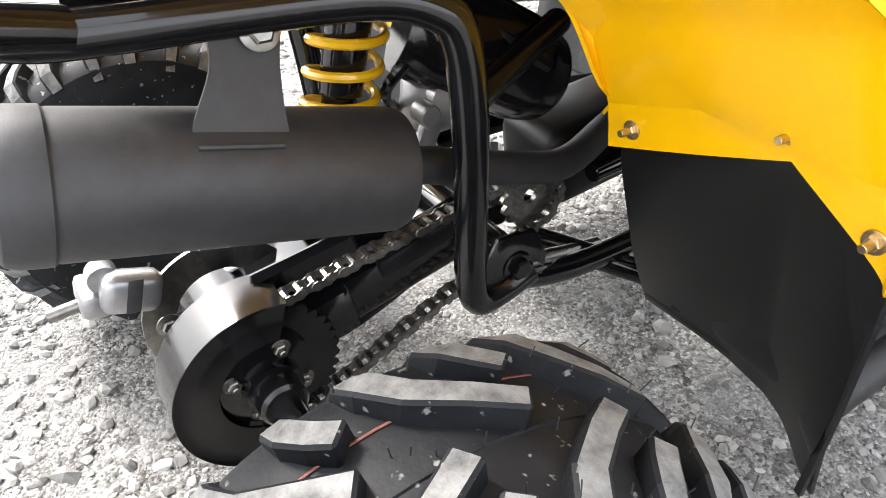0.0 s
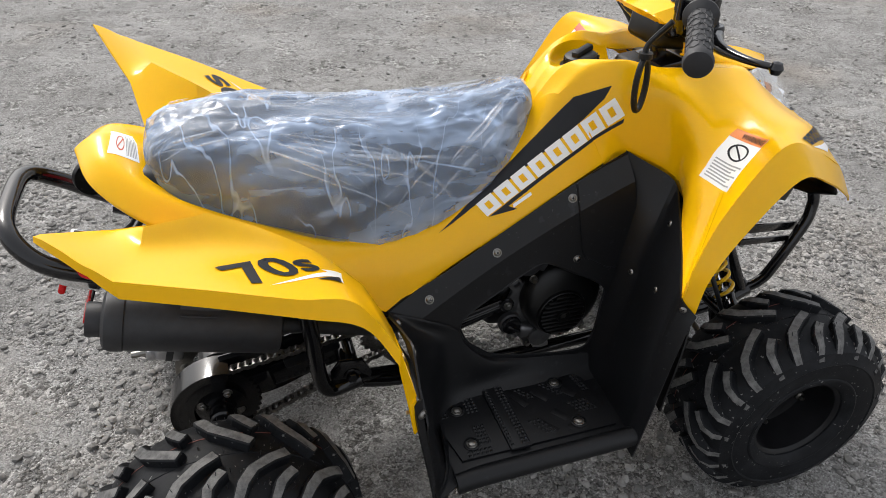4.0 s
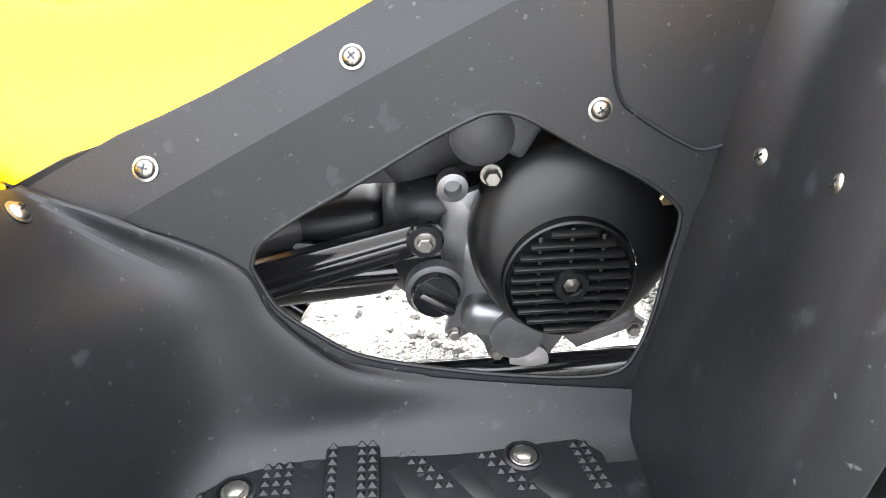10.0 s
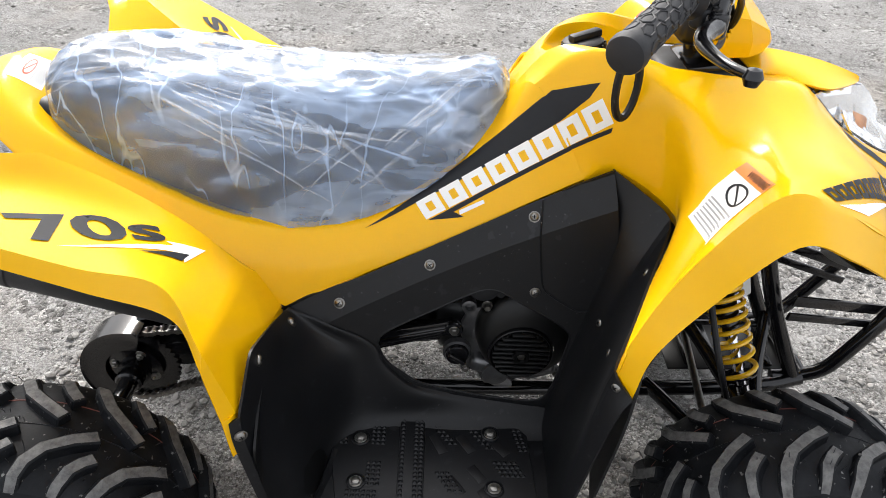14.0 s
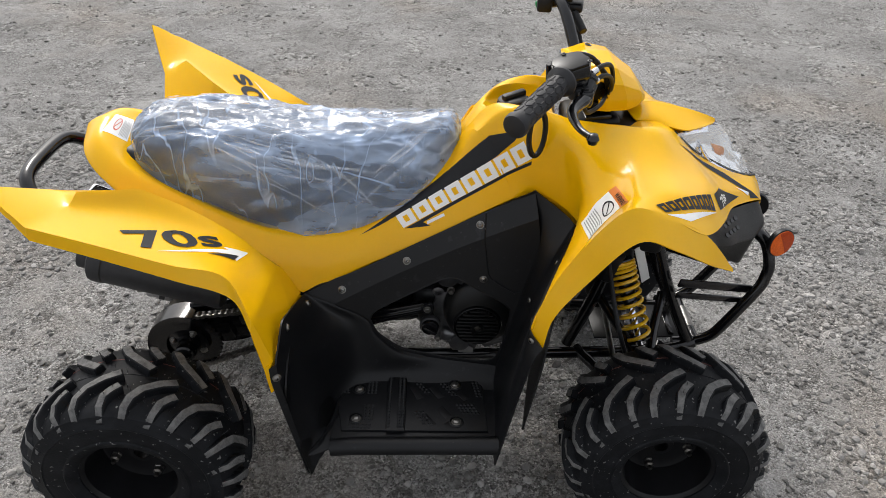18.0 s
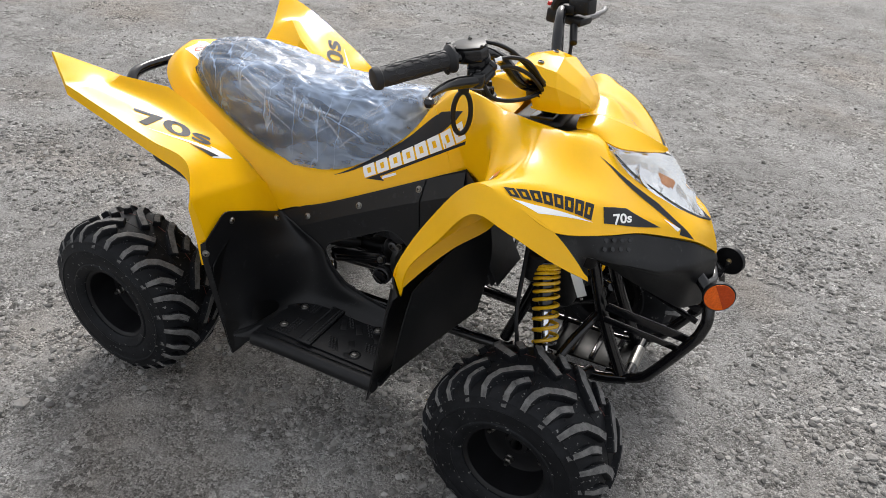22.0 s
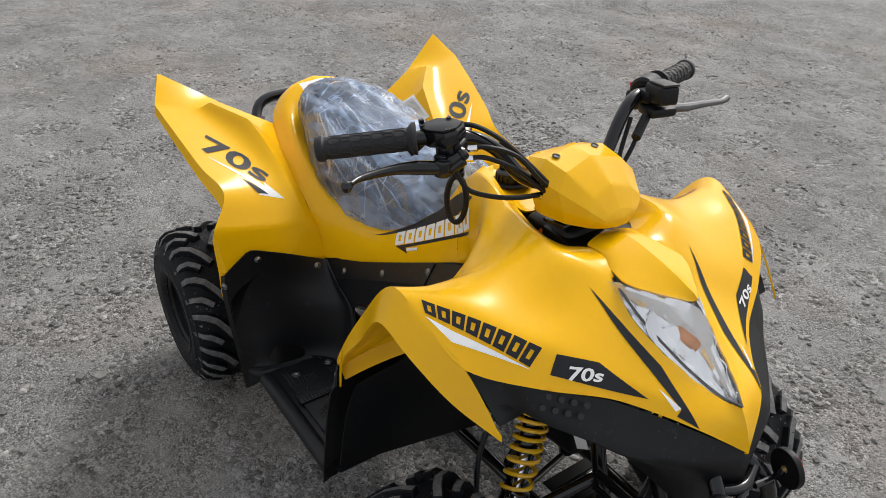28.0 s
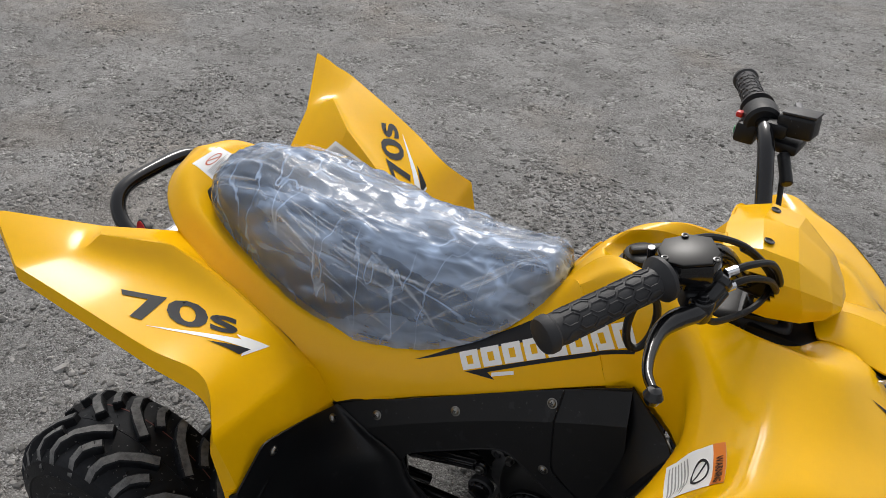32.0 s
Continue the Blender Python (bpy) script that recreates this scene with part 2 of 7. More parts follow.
def film_material():
    """Thin clear polythene: mostly see-through, milky and glossy along folds, sheen partly painted."""
    m = bpy.data.materials.new("polythene_film")
    m.use_nodes = True
    t = m.node_tree
    b = t.nodes["Principled BSDF"]
    # pale blue: the sky's sheen on the film, put into the colour
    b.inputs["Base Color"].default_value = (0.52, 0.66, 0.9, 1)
    b.inputs["Roughness"].default_value = 0.16
    co = t.nodes.new("ShaderNodeTexCoord")

    def folds(scale, stretch, turn, width):
        """Thin pale lines, painted crease glints: where a stretched noise crosses its middle."""
        mp = t.nodes.new("ShaderNodeMapping")
        mp.inputs["Scale"].default_value, mp.inputs["Rotation"].default_value = stretch, turn
        t.links.new(co.outputs["Object"], mp.inputs["Vector"])
        n = t.nodes.new("ShaderNodeTexNoise")
        n.inputs["Scale"].default_value, n.inputs["Detail"].default_value, n.inputs["Roughness"].default_value = scale, 2, 0.45
        n.inputs["Distortion"].default_value = 0.2
        t.links.new(mp.outputs[0], n.inputs["Vector"])
        d = t.nodes.new("ShaderNodeMath")
        d.operation = "SUBTRACT"
        d.inputs[1].default_value = 0.5
        t.links.new(n.outputs["Fac"], d.inputs[0])
        a = t.nodes.new("ShaderNodeMath")
        a.operation = "ABSOLUTE"
        t.links.new(d.outputs[0], a.inputs[0])
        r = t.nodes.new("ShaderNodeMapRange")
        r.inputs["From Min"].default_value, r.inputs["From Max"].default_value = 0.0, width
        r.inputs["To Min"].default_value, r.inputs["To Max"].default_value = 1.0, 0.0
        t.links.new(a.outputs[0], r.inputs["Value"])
        return r.outputs[0], n.outputs["Fac"]

    def op(kind, x, y):
        m_ = t.nodes.new("ShaderNodeMath")
        m_.operation = kind
        for k, v in enumerate((x, y)):
            if isinstance(v, (int, float)):
                m_.inputs[k].default_value = v
            else:
                t.links.new(v, m_.inputs[k])
        return m_.outputs[0]

    def spread(scale, a, b_, low, high, stretch=(1, 1, 1)):
        mp = t.nodes.new("ShaderNodeMapping")
        mp.inputs["Scale"].default_value, mp.inputs["Rotation"].default_value = stretch, (0.2, 0.3, 0.3)
        t.links.new(co.outputs["Object"], mp.inputs["Vector"])
        n = t.nodes.new("ShaderNodeTexNoise")
        n.inputs["Scale"].default_value, n.inputs["Detail"].default_value, n.inputs["Distortion"].default_value = scale, 3, 0.3
        t.links.new(mp.outputs[0], n.inputs["Vector"])
        r = t.nodes.new("ShaderNodeMapRange")
        r.inputs["From Min"].default_value, r.inputs["From Max"].default_value = a, b_
        r.inputs["To Min"].default_value, r.inputs["To Max"].default_value = low, high
        t.links.new(n.outputs["Fac"], r.inputs["Value"])
        return r.outputs[0]

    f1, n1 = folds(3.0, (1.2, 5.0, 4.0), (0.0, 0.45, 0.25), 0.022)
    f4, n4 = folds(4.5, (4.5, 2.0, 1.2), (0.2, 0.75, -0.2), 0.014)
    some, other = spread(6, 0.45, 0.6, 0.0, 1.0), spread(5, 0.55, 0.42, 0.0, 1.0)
    # crease glints and sky sheen painted in as paler, denser film
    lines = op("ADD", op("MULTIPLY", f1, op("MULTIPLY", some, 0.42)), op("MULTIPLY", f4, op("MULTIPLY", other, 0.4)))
    painted_sheen = op("ADD", spread(4.0, 0.38, 0.63, 0.15, 0.42, (0.7, 3.2, 2.4)), spread(9, 0.5, 0.6, 0.0, 0.17, (0.8, 5.0, 3.2)))
    milky = op("MINIMUM", op("ADD", painted_sheen, lines), 0.75)

    def ridged(src):
        """Straight-sided pleats: the fold of a noise about its middle."""
        return op("ABSOLUTE", op("SUBTRACT", src, 0.5), 0.0)

    bp = t.nodes.new("ShaderNodeBump")
    bp.inputs["Strength"].default_value, bp.inputs["Distance"].default_value = 0.7, 0.016
    t.links.new(op("ADD", op("MULTIPLY", ridged(n1), 1.0), op("MULTIPLY", ridged(n4), 0.8)), bp.inputs["Height"])
    clear = t.nodes.new("ShaderNodeBsdfTransparent")
    clear.inputs["Color"].default_value = (0.95, 0.96, 0.98, 1)
    t.links.new(bp.outputs["Normal"], b.inputs["Normal"])
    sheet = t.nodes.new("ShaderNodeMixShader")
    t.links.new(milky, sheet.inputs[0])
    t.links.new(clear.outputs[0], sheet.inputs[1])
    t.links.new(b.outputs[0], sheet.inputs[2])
    gloss = t.nodes.new("ShaderNodeBsdfGlossy")
    gloss.inputs["Roughness"].default_value = 0.24
    t.links.new(bp.outputs["Normal"], gloss.inputs["Normal"])
    edge = t.nodes.new("ShaderNodeFresnel")
    edge.inputs["IOR"].default_value = 1.28
    t.links.new(bp.outputs["Normal"], edge.inputs["Normal"])
    whole = t.nodes.new("ShaderNodeMixShader")
    t.links.new(edge.outputs[0], whole.inputs[0])
    t.links.new(sheet.outputs[0], whole.inputs[1])
    t.links.new(gloss.outputs[0], whole.inputs[2])
    t.links.new(whole.outputs[0], t.nodes["Material Output"].inputs["Surface"])
    return m


FILM = film_material()
FOLD = bpy.data.materials.new("pale_fold_glint")
FOLD.use_nodes = True
fb = FOLD.node_tree.nodes["Principled BSDF"]
# whitish and half clear: the pleats' glints are in this colour
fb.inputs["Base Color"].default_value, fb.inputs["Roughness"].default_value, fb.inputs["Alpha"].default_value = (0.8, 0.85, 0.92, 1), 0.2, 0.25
LENS = bpy.data.materials.new("clear_lens")
LENS.use_nodes = True
lb = LENS.node_tree.nodes["Principled BSDF"]
lb.inputs["Base Color"].default_value, lb.inputs["Roughness"].default_value = (0.95, 0.96, 0.97, 1), 0.05
lb.inputs["Alpha"].default_value = 0.09


def ground_material():
    m = bpy.data.materials.new("gravel_ground")
    m.use_nodes = True
    t = m.node_tree
    b = t.nodes["Principled BSDF"]
    b.inputs["Roughness"].default_value = 0.92
    b.inputs["Specular IOR Level"].default_value = 0.2
    co = t.nodes.new("ShaderNodeTexCoord")

    def noise_at(scale, detail=8, rough=0.6):
        n = t.nodes.new("ShaderNodeTexNoise")
        n.inputs["Scale"].default_value, n.inputs["Detail"].default_value, n.inputs["Roughness"].default_value = scale, detail, rough
        t.links.new(co.outputs["Object"], n.inputs["Vector"])
        return n

    def ramp(src, a, b_, ca, cb):
        r = t.nodes.new("ShaderNodeValToRGB")
        r.color_ramp.elements[0].position, r.color_ramp.elements[1].position = a, b_
        r.color_ramp.elements[0].color, r.color_ramp.elements[1].color = (*ca, 1), (*cb, 1)
        t.links.new(src, r.inputs["Fac"])
        return r

    def mix(kind, fac, a, b_):
        x = t.nodes.new("ShaderNodeMix")
        x.data_type, x.blend_type = "RGBA", kind
        if isinstance(fac, float):
            x.inputs[0].default_value = fac
        else:
            t.links.new(fac, x.inputs[0])
        t.links.new(a, x.inputs[6])
        t.links.new(b_, x.inputs[7])
        return x.outputs[2]

    def cells(scale, warp):
        """Irregular chips of stone: their random tone and a rounded height."""
        v = t.nodes.new("ShaderNodeTexVoronoi")
        v.inputs["Scale"].default_value, v.inputs["Randomness"].default_value = scale, 1.0
        w = noise_at(scale * 0.8, 3)
        a = t.nodes.new("ShaderNodeVectorMath")
        a.operation = "MULTIPLY_ADD"
        a.inputs[1].default_value = (warp / scale,) * 3
        t.links.new(w.outputs["Color"], a.inputs[0])
        t.links.new(co.outputs["Object"], a.inputs[2])
        t.links.new(a.outputs[0], v.inputs["Vector"])
        sep = t.nodes.new("ShaderNodeSeparateColor")
        t.links.new(v.outputs["Color"], sep.inputs[0])
        return sep.outputs[0], v.outputs["Distance"]

    def calc(kind, x, y):
        n = t.nodes.new("ShaderNodeMath")
        n.operation = kind
        for k, q in enumerate((x, y)):
            if isinstance(q, float):
                n.inputs[k].default_value = q
            else:
                t.links.new(q, n.inputs[k])
        return n.outputs[0]

    def gate(scale, a, b_):
        r = t.nodes.new("ShaderNodeMapRange")
        r.inputs["From Min"].default_value, r.inputs["From Max"].default_value = a, b_
        t.links.new(noise_at(scale, 5).outputs["Fac"], r.inputs["Value"])
        return r.outputs[0]

    dust = ramp(noise_at(2.2, 7).outputs["Fac"], 0.33, 0.68, (0.204, 0.2, 0.193), (0.315, 0.31, 0.301))
    rust = ramp(noise_at(0.9, 5).outputs["Fac"], 0.52, 0.75, (1, 1, 1), (1.0, 0.9, 0.8))
    tone1, dist1 = cells(70, 0.6)
    tone2, dist2 = cells(230, 0.7)
    stony, gritty = gate(6, 0.48, 0.62), gate(13, 0.33, 0.55)
    chips = ramp(tone1, 0.08, 0.97, (0.5, 0.49, 0.48), (1.5, 1.5, 1.5))
    grit = ramp(tone2, 0.05, 0.98, (0.5, 0.49, 0.48), (1.5, 1.5, 1.5))
    fine = ramp(noise_at(270, 5, 0.78).outputs["Fac"], 0.36, 0.66, (0.55, 0.55, 0.55), (1.45, 1.45, 1.45))
    base = mix("MULTIPLY", 1.0, dust.outputs[0], rust.outputs[0])
    c = mix("MULTIPLY", gritty, base, grit.outputs[0])
    c = mix("MULTIPLY", stony, c, chips.outputs[0])
    c = mix("MULTIPLY", 1.0, c, fine.outputs[0])
    t.links.new(c, b.inputs["Base Color"])
    relief = calc("ADD", calc("MULTIPLY", calc("MULTIPLY", dist1, stony), -0.9), calc("MULTIPLY", calc("MULTIPLY", dist2, gritty), -0.5))
    bp1 = t.nodes.new("ShaderNodeBump")
    bp1.inputs["Strength"].default_value, bp1.inputs["Distance"].default_value = 1.0, 0.01
    t.links.new(relief, bp1.inputs["Height"])
    bp2 = t.nodes.new("ShaderNodeBump")
    bp2.inputs["Strength"].default_value, bp2.inputs["Distance"].default_value = 0.9, 0.005
    t.links.new(noise_at(190, 7, 0.72).outputs["Fac"], bp2.inputs["Height"])
    t.links.new(bp1.outputs["Normal"], bp2.inputs["Normal"])
    t.links.new(bp2.outputs["Normal"], b.inputs["Normal"])
    return m


GROUND = ground_material()


# ---- geometry helpers: each gives (vertices, faces) ----
def obj(name, geo, mat, parent=None, label="", angle=35, smooth=True, **tags):
    me = bpy.data.meshes.new(name)
    me.from_pydata([tuple(v) for v in geo[0]], [], geo[1])
    bm = bmesh.new()
    bm.from_mesh(me)
    bmesh.ops.recalc_face_normals(bm, faces=bm.faces)
    bm.to_mesh(me)
    rim_edges = [e.index for e in bm.edges if e.is_boundary]
    bm.free()
    if smooth:
        me.polygons.foreach_set("use_smooth", [True] * len(me.polygons))
        me.set_sharp_from_angle(angle=radians(angle))
        for k in rim_edges:
            me.edges[k].use_edge_sharp = True
    me.materials.append(mat)
    ob = new(name, me)
    ob.parent = parent
    return tagged(ob, label, **tags)


def join(*geos):
    vs, fs = [], []
    for v, f in geos:
        k = len(vs)
        vs += [Vector(p) for p in v]
        fs += [tuple(i + k for i in q) for q in f]
    return vs, fs


def moved(geo, m):
    return [m @ Vector(p) for p in geo[0]], geo[1]


def middle(x):
    """Where the bike's centre line runs: its nose points slightly to the left."""
    u = min(1.0, max(0.0, (x - 0.58) / 0.45))
    return 0.014 * u * u * (3 - 2 * u)


def flip(geo):
    return [Vector((p[0], 2 * middle(p[0]) - p[1], p[2])) for p in geo[0]], [tuple(reversed(q)) for q in geo[1]]


def centred(rows):
    """Shift the middle of right-hand stations onto the centre line."""
    return [[(x, y + middle(x) * max(0.0, 1 - abs(y) / 0.06), z) for x, y, z in r] for r in rows]


def along(a, b, spin=0.0):
    """A pose at a whose z axis points to b."""
    a, b = Vector(a), Vector(b)
    return Matrix.Translation(a) @ (b - a).to_track_quat("Z", "Y").to_matrix().to_4x4() @ pose(0, 0, 0, 0, 0, spin)


def lathe(profile, n=32, m=None, close=False):
    """Turn (radius, height) pairs round the z axis."""
    vs, fs = [], []
    k = len(profile)
    for i in range(n):
        a = 2 * math.pi * i / n
        vs += [Vector((r * math.cos(a), r * math.sin(a), h)) for r, h in profile]
    for i in range(n):
        j = (i + 1) % n
        for q in range(k if close else k - 1):
            w = (q + 1) % k
            fs.append((i * k + q, j * k + q, j * k + w, i * k + w))
    if not close:
        for q in (0, k - 1):
            if profile[q][0] > 1e-5:
                fs.append(tuple(i * k + q for i in range(n)))
    g = (vs, fs)
    return moved(g, m) if m else g


def rod(a, b, r, n=14, cap=0.15):
    a, b = Vector(a), Vector(b)
    h = (b - a).length
    c = min(r * cap, h * 0.3)
    return lathe([(r - c, 0), (r, c), (r, h - c), (r - c, h)], n, along(a, b))


def curve_pts(pts, per=6, closed=False):
    p = [Vector(q) for q in pts]
    if len(p) < 3:
        return p
    out = []
    n = len(p)
    for i in range(n if closed else n - 1):
        p1, p2 = p[i], p[(i + 1) % n]
        p0 = p[(i - 1) % n] if closed or i else p1 * 2 - p2
        p3 = p[(i + 2) % n] if closed or i + 2 < n else p2 * 2 - p1
        for k in range(per):
            u = k / per
            out.append(0.5 * ((2 * p1) + (p2 - p0) * u + (2 * p0 - 5 * p1 + 4 * p2 - p3) * u * u + (3 * p1 - p0 - 3 * p2 + p3) * u**3))
    if not closed:
        out.append(p[-1])
    return out


def tube(pts, r, n=12, per=6, closed=False, smooth=True):
    """A round tube along a bent line; r may be a list, one per given point."""
    path = curve_pts(pts, per, closed) if smooth else [Vector(p) for p in pts]
    k = len(path)
    radii = [r] * k if not isinstance(r, (list, tuple)) else list(np.interp(np.linspace(0, 1, k), np.linspace(0, 1, len(r)), r))
    vs, fs = [], []
    up = Vector((0, 0, 1))
    side = None
    for i, p in enumerate(path):
        t = (path[(i + 1) % k] - path[i - 1]) if closed or 0 < i < k - 1 else (path[1] - path[0] if i == 0 else path[-1] - path[-2])
        t.normalize()
        if side is None:
            side = t.cross(up if abs(t.z) < 0.9 else Vector((1, 0, 0)))
        side = (side - t * side.dot(t)).normalized()
        other = t.cross(side)
        vs += [p + (side * math.cos(a) + other * math.sin(a)) * radii[i] for a in (2 * math.pi * q / n for q in range(n))]
    for i in range(k if closed else k - 1):
        j = (i + 1) % k
        fs += [(i * n + q, i * n + (q + 1) % n, j * n + (q + 1) % n, j * n + q) for q in range(n)]
    if not closed:
        fs += [tuple(range(n)), tuple((k - 1) * n + q for q in range(n))]
    return vs, fs


def block(size, m=None, bevel=0.003, seg=2):
    bm = bmesh.new()
    bmesh.ops.create_cube(bm, size=1.0)
    for v in bm.verts:
        v.co = Vector((v.co.x * size[0], v.co.y * size[1], v.co.z * size[2]))
    if bevel:
        bmesh.ops.bevel(bm, geom=bm.edges[:], offset=min(bevel, min(size) * 0.45), segments=seg, affect="EDGES", profile=0.5)
    bm.verts.index_update()
    g = [v.co.copy() for v in bm.verts], [tuple(v.index for v in f.verts) for f in bm.faces]
    bm.free()
    return moved(g, m) if m else g


def plate(outline, thick, m=None, bevel=0.0015):
    """A flat plate: an outline in x, y raised along z, with eased edges."""
    bm = bmesh.new()
    f = bm.faces.new([bm.verts.new((x, y, 0)) for x, y in outline])
    ext = bmesh.ops.extrude_face_region(bm, geom=[f])
    for v in ext["geom"]:
        if isinstance(v, bmesh.types.BMVert):
            v.co.z += thick
    if bevel:
        rim = [e for e in bm.edges if abs(e.verts[0].co.z - e.verts[1].co.z) < 1e-6]
        bmesh.ops.bevel(bm, geom=rim, offset=min(bevel, thick * 0.45), segments=2, affect="EDGES", profile=0.5)
    bm.verts.index_update()
    g = [v.co.copy() for v in bm.verts], [tuple(v.index for v in q.verts) for q in bm.faces]
    bm.free()
    return moved(g, m) if m else g


def catmull(p, n, creases=()):
    """Smooth line through points (n steps between two), broken at creases."""
    p = np.asarray(p, float)
    k = len(p)
    out = []
    for i in range(k - 1):
        p1, p2 = p[i], p[i + 1]
        p0 = p[i - 1] if i > 0 and i not in creases else 2 * p1 - p2
        p3 = p[i + 2] if i + 2 < k and (i + 1) not in creases else 2 * p2 - p1
        for u in np.arange(n) / n:
            out.append(0.5 * (2 * p1 + (p2 - p0) * u + (2 * p0 - 5 * p1 + 4 * p2 - p3) * u**2 + (3 * p1 - p0 - 3 * p2 + p3) * u**3))
    out.append(p[-1])
    return np.array(out)


def skin(rows, n=8, row_crease=(), col_crease=(), ease=1):
    """A smooth sheet through rows of points, with eased creases. Gives (vertices, faces)."""
    g = np.array([catmull(r, n, col_crease) for r in rows])
    g = np.stack([catmull(g[:, j], n, row_crease) for j in range(g.shape[1])], 1)
    for _ in range(ease):
        s = g.copy()
        s[1:-1] = 0.5 * g[1:-1] + 0.25 * (g[:-2] + g[2:])
        g = s.copy()
        g[:, 1:-1] = 0.5 * s[:, 1:-1] + 0.25 * (s[:, :-2] + s[:, 2:])
    a, b, _ = g.shape
    fs = [(i * b + j, i * b + j + 1, (i + 1) * b + j + 1, (i + 1) * b + j) for i in range(a - 1) for j in range(b - 1)]
    return [Vector(v) for v in g.reshape(-1, 3)], fs


def welded(geo, dist=0.0008):
    bm = bmesh.new()
    vs = [bm.verts.new(v) for v in geo[0]]
    for q in geo[1]:
        try:
            bm.faces.new([vs[i] for i in q])
        except ValueError:
            pass
    bmesh.ops.remove_doubles(bm, verts=bm.verts, dist=dist)
    bmesh.ops.dissolve_degenerate(bm, edges=bm.edges, dist=1e-5)
    bm.verts.index_update()
    g = [v.co.copy() for v in bm.verts], [tuple(v.index for v in f.verts) for f in bm.faces]
    bm.free()
    return g


def thicken(ob, t, offset=-1.0):
    s = ob.modifiers.new("thickness", "SOLIDIFY")
    s.thickness, s.offset = t, offset
    return ob


def hex_bolt(r, h, m, washer=1.45):
    head = lathe([(r * 0.82, 0), (r, h * 0.12), (r, h * 0.8), (r * 0.8, h)], 6, m)
    return join(head, lathe([(r * washer * 0.94, -0.0012), (r * washer, -0.0006), (r * washer, 0.0006), (r * washer * 0.94, 0.001)], 20, m))


def pan_screw(r, m):
    """A domed screw head with a cross recess."""
    dome = lathe([(r, 0), (r * 0.98, r * 0.25), (r * 0.8, r * 0.52), (r * 0.5, r * 0.68), (0.0, r * 0.74)], 20, m)
    flange = lathe([(r * 1.25, 0), (r * 1.25, r * 0.1), (r * 1.0, r * 0.16)], 20, m)
    return join(dome, flange)


def cross_slot(r, m):
    h = r * 0.78
    return join(block((r * 0.95, r * 0.22, r * 0.12), m @ Matrix.Translation((0, 0, h - r * 0.08)), 0), block((r * 0.22, r * 0.95, r * 0.12), m @ Matrix.Translation((0, 0, h - r * 0.08)), 0))


# ---- ground ----
def ground_height(x, y):
    return 0.012 * noise.noise(Vector((x * 1.1, y * 1.1, 0.3))) + 0.006 * noise.noise(Vector((x * 4.0, y * 4.0, 1.7))) + 0.0035 * noise.noise(Vector((x * 19, y * 19, 4.1))) + 0.0022 * noise.noise(Vector((x * 47, y * 47, 2.2)))


def build_ground():
    xs = np.concatenate([[-900, -200, -60, -20, -9, -6], np.arange(-4.2, 4.01, 0.025), [5.5, 9, 20, 60, 200, 900]])
    ys = np.concatenate([[-900, -200, -60, -20, -8, -4], np.arange(-1.6, 5.01, 0.025), [6, 9, 20, 60, 200, 900]])
    vs, fs = [], []
    for x in xs:
        for y in ys:
            near = 1.0 if max(abs(x), abs(y)) < 12 else 0.0
            vs.append((x, y, ground_height(x, y) * near - 0.006))
    k = len(ys)
    for i in range(len(xs) - 1):
        for j in range(k - 1):
            fs.append((i * k + j, (i + 1) * k + j, (i + 1) * k + j + 1, i * k + j + 1))
    return obj("ground", (vs, fs), GROUND, None, "grey compacted gravel yard with loose stones", angle=180, category="ground", kind="structure")


build_ground()


def pebble_shapes(count):
    shapes = []
    for _ in range(count):
        bm = bmesh.new()
        bmesh.ops.create_icosphere(bm, subdivisions=1, radius=1.0)
        seed = Vector((random.random() * 50, random.random() * 50, 0))
        sx, sy, sz = random.uniform(0.8, 1.35), random.uniform(0.65, 1.0), random.uniform(0.4, 0.75)
        for v in bm.verts:
            f = 1 + 0.45 * noise.noise(v.co * 1.4 + seed)
            v.co = Vector((v.co.x * sx * f, v.co.y * sy * f, v.co.z * sz * f))
        bm.verts.index_update()
        shapes.append((np.array([v.co[:] for v in bm.verts]), [tuple(v.index for v in f.verts) for f in bm.faces]))
        bm.free()
    return shapes


def build_gravel(total):
    rng = random.Random(5)
    shapes = pebble_shapes(10)
    vs, fs = [], []
    for i in range(total):
        far = rng.random()
        if far < 0.72:
            x, y = rng.uniform(-1.6, 2.4), rng.uniform(-1.0, 1.6)
        else:
            x, y = rng.uniform(-3.6, 3.6), rng.uniform(-1.2, 4.4)
        clump = noise.noise(Vector((x * 2.2, y * 2.2, 9.0))) + 0.6 * noise.noise(Vector((x * 7, y * 7, 3.0)))
        if rng.random() > 0.42 + 0.95 * clump:
            continue
        s = 0.0019 + 0.0085 * rng.random() ** 5
        if rng.random() < 0.0025:
            s = rng.uniform(0.010, 0.019)
        pv, pf = shapes[rng.randrange(len(shapes))]
        a, tilt = rng.uniform(0, 6.28), rng.uniform(-0.4, 0.4)
        m = Matrix.Translation((x, y, ground_height(x, y) - 0.006 + s * (0.12 if s < 0.011 else -0.12))) @ Euler((tilt, tilt * 0.5, a)).to_matrix().to_4x4()
        r = np.array(m.to_3x3()) * s
        k = len(vs)
        vs += (pv @ r.T + np.array(m.translation)).tolist()
        fs += [tuple(q + k for q in f) for f in pf]
    me = bpy.data.meshes.new("gravel")
    me.from_pydata(vs, [], fs)
    me.materials.append(STONE)
    return tagged(new("gravel", me), "loose grey and tan gravel stones lying on the yard", category="gravel", kind="stuff")


build_gravel(150000)


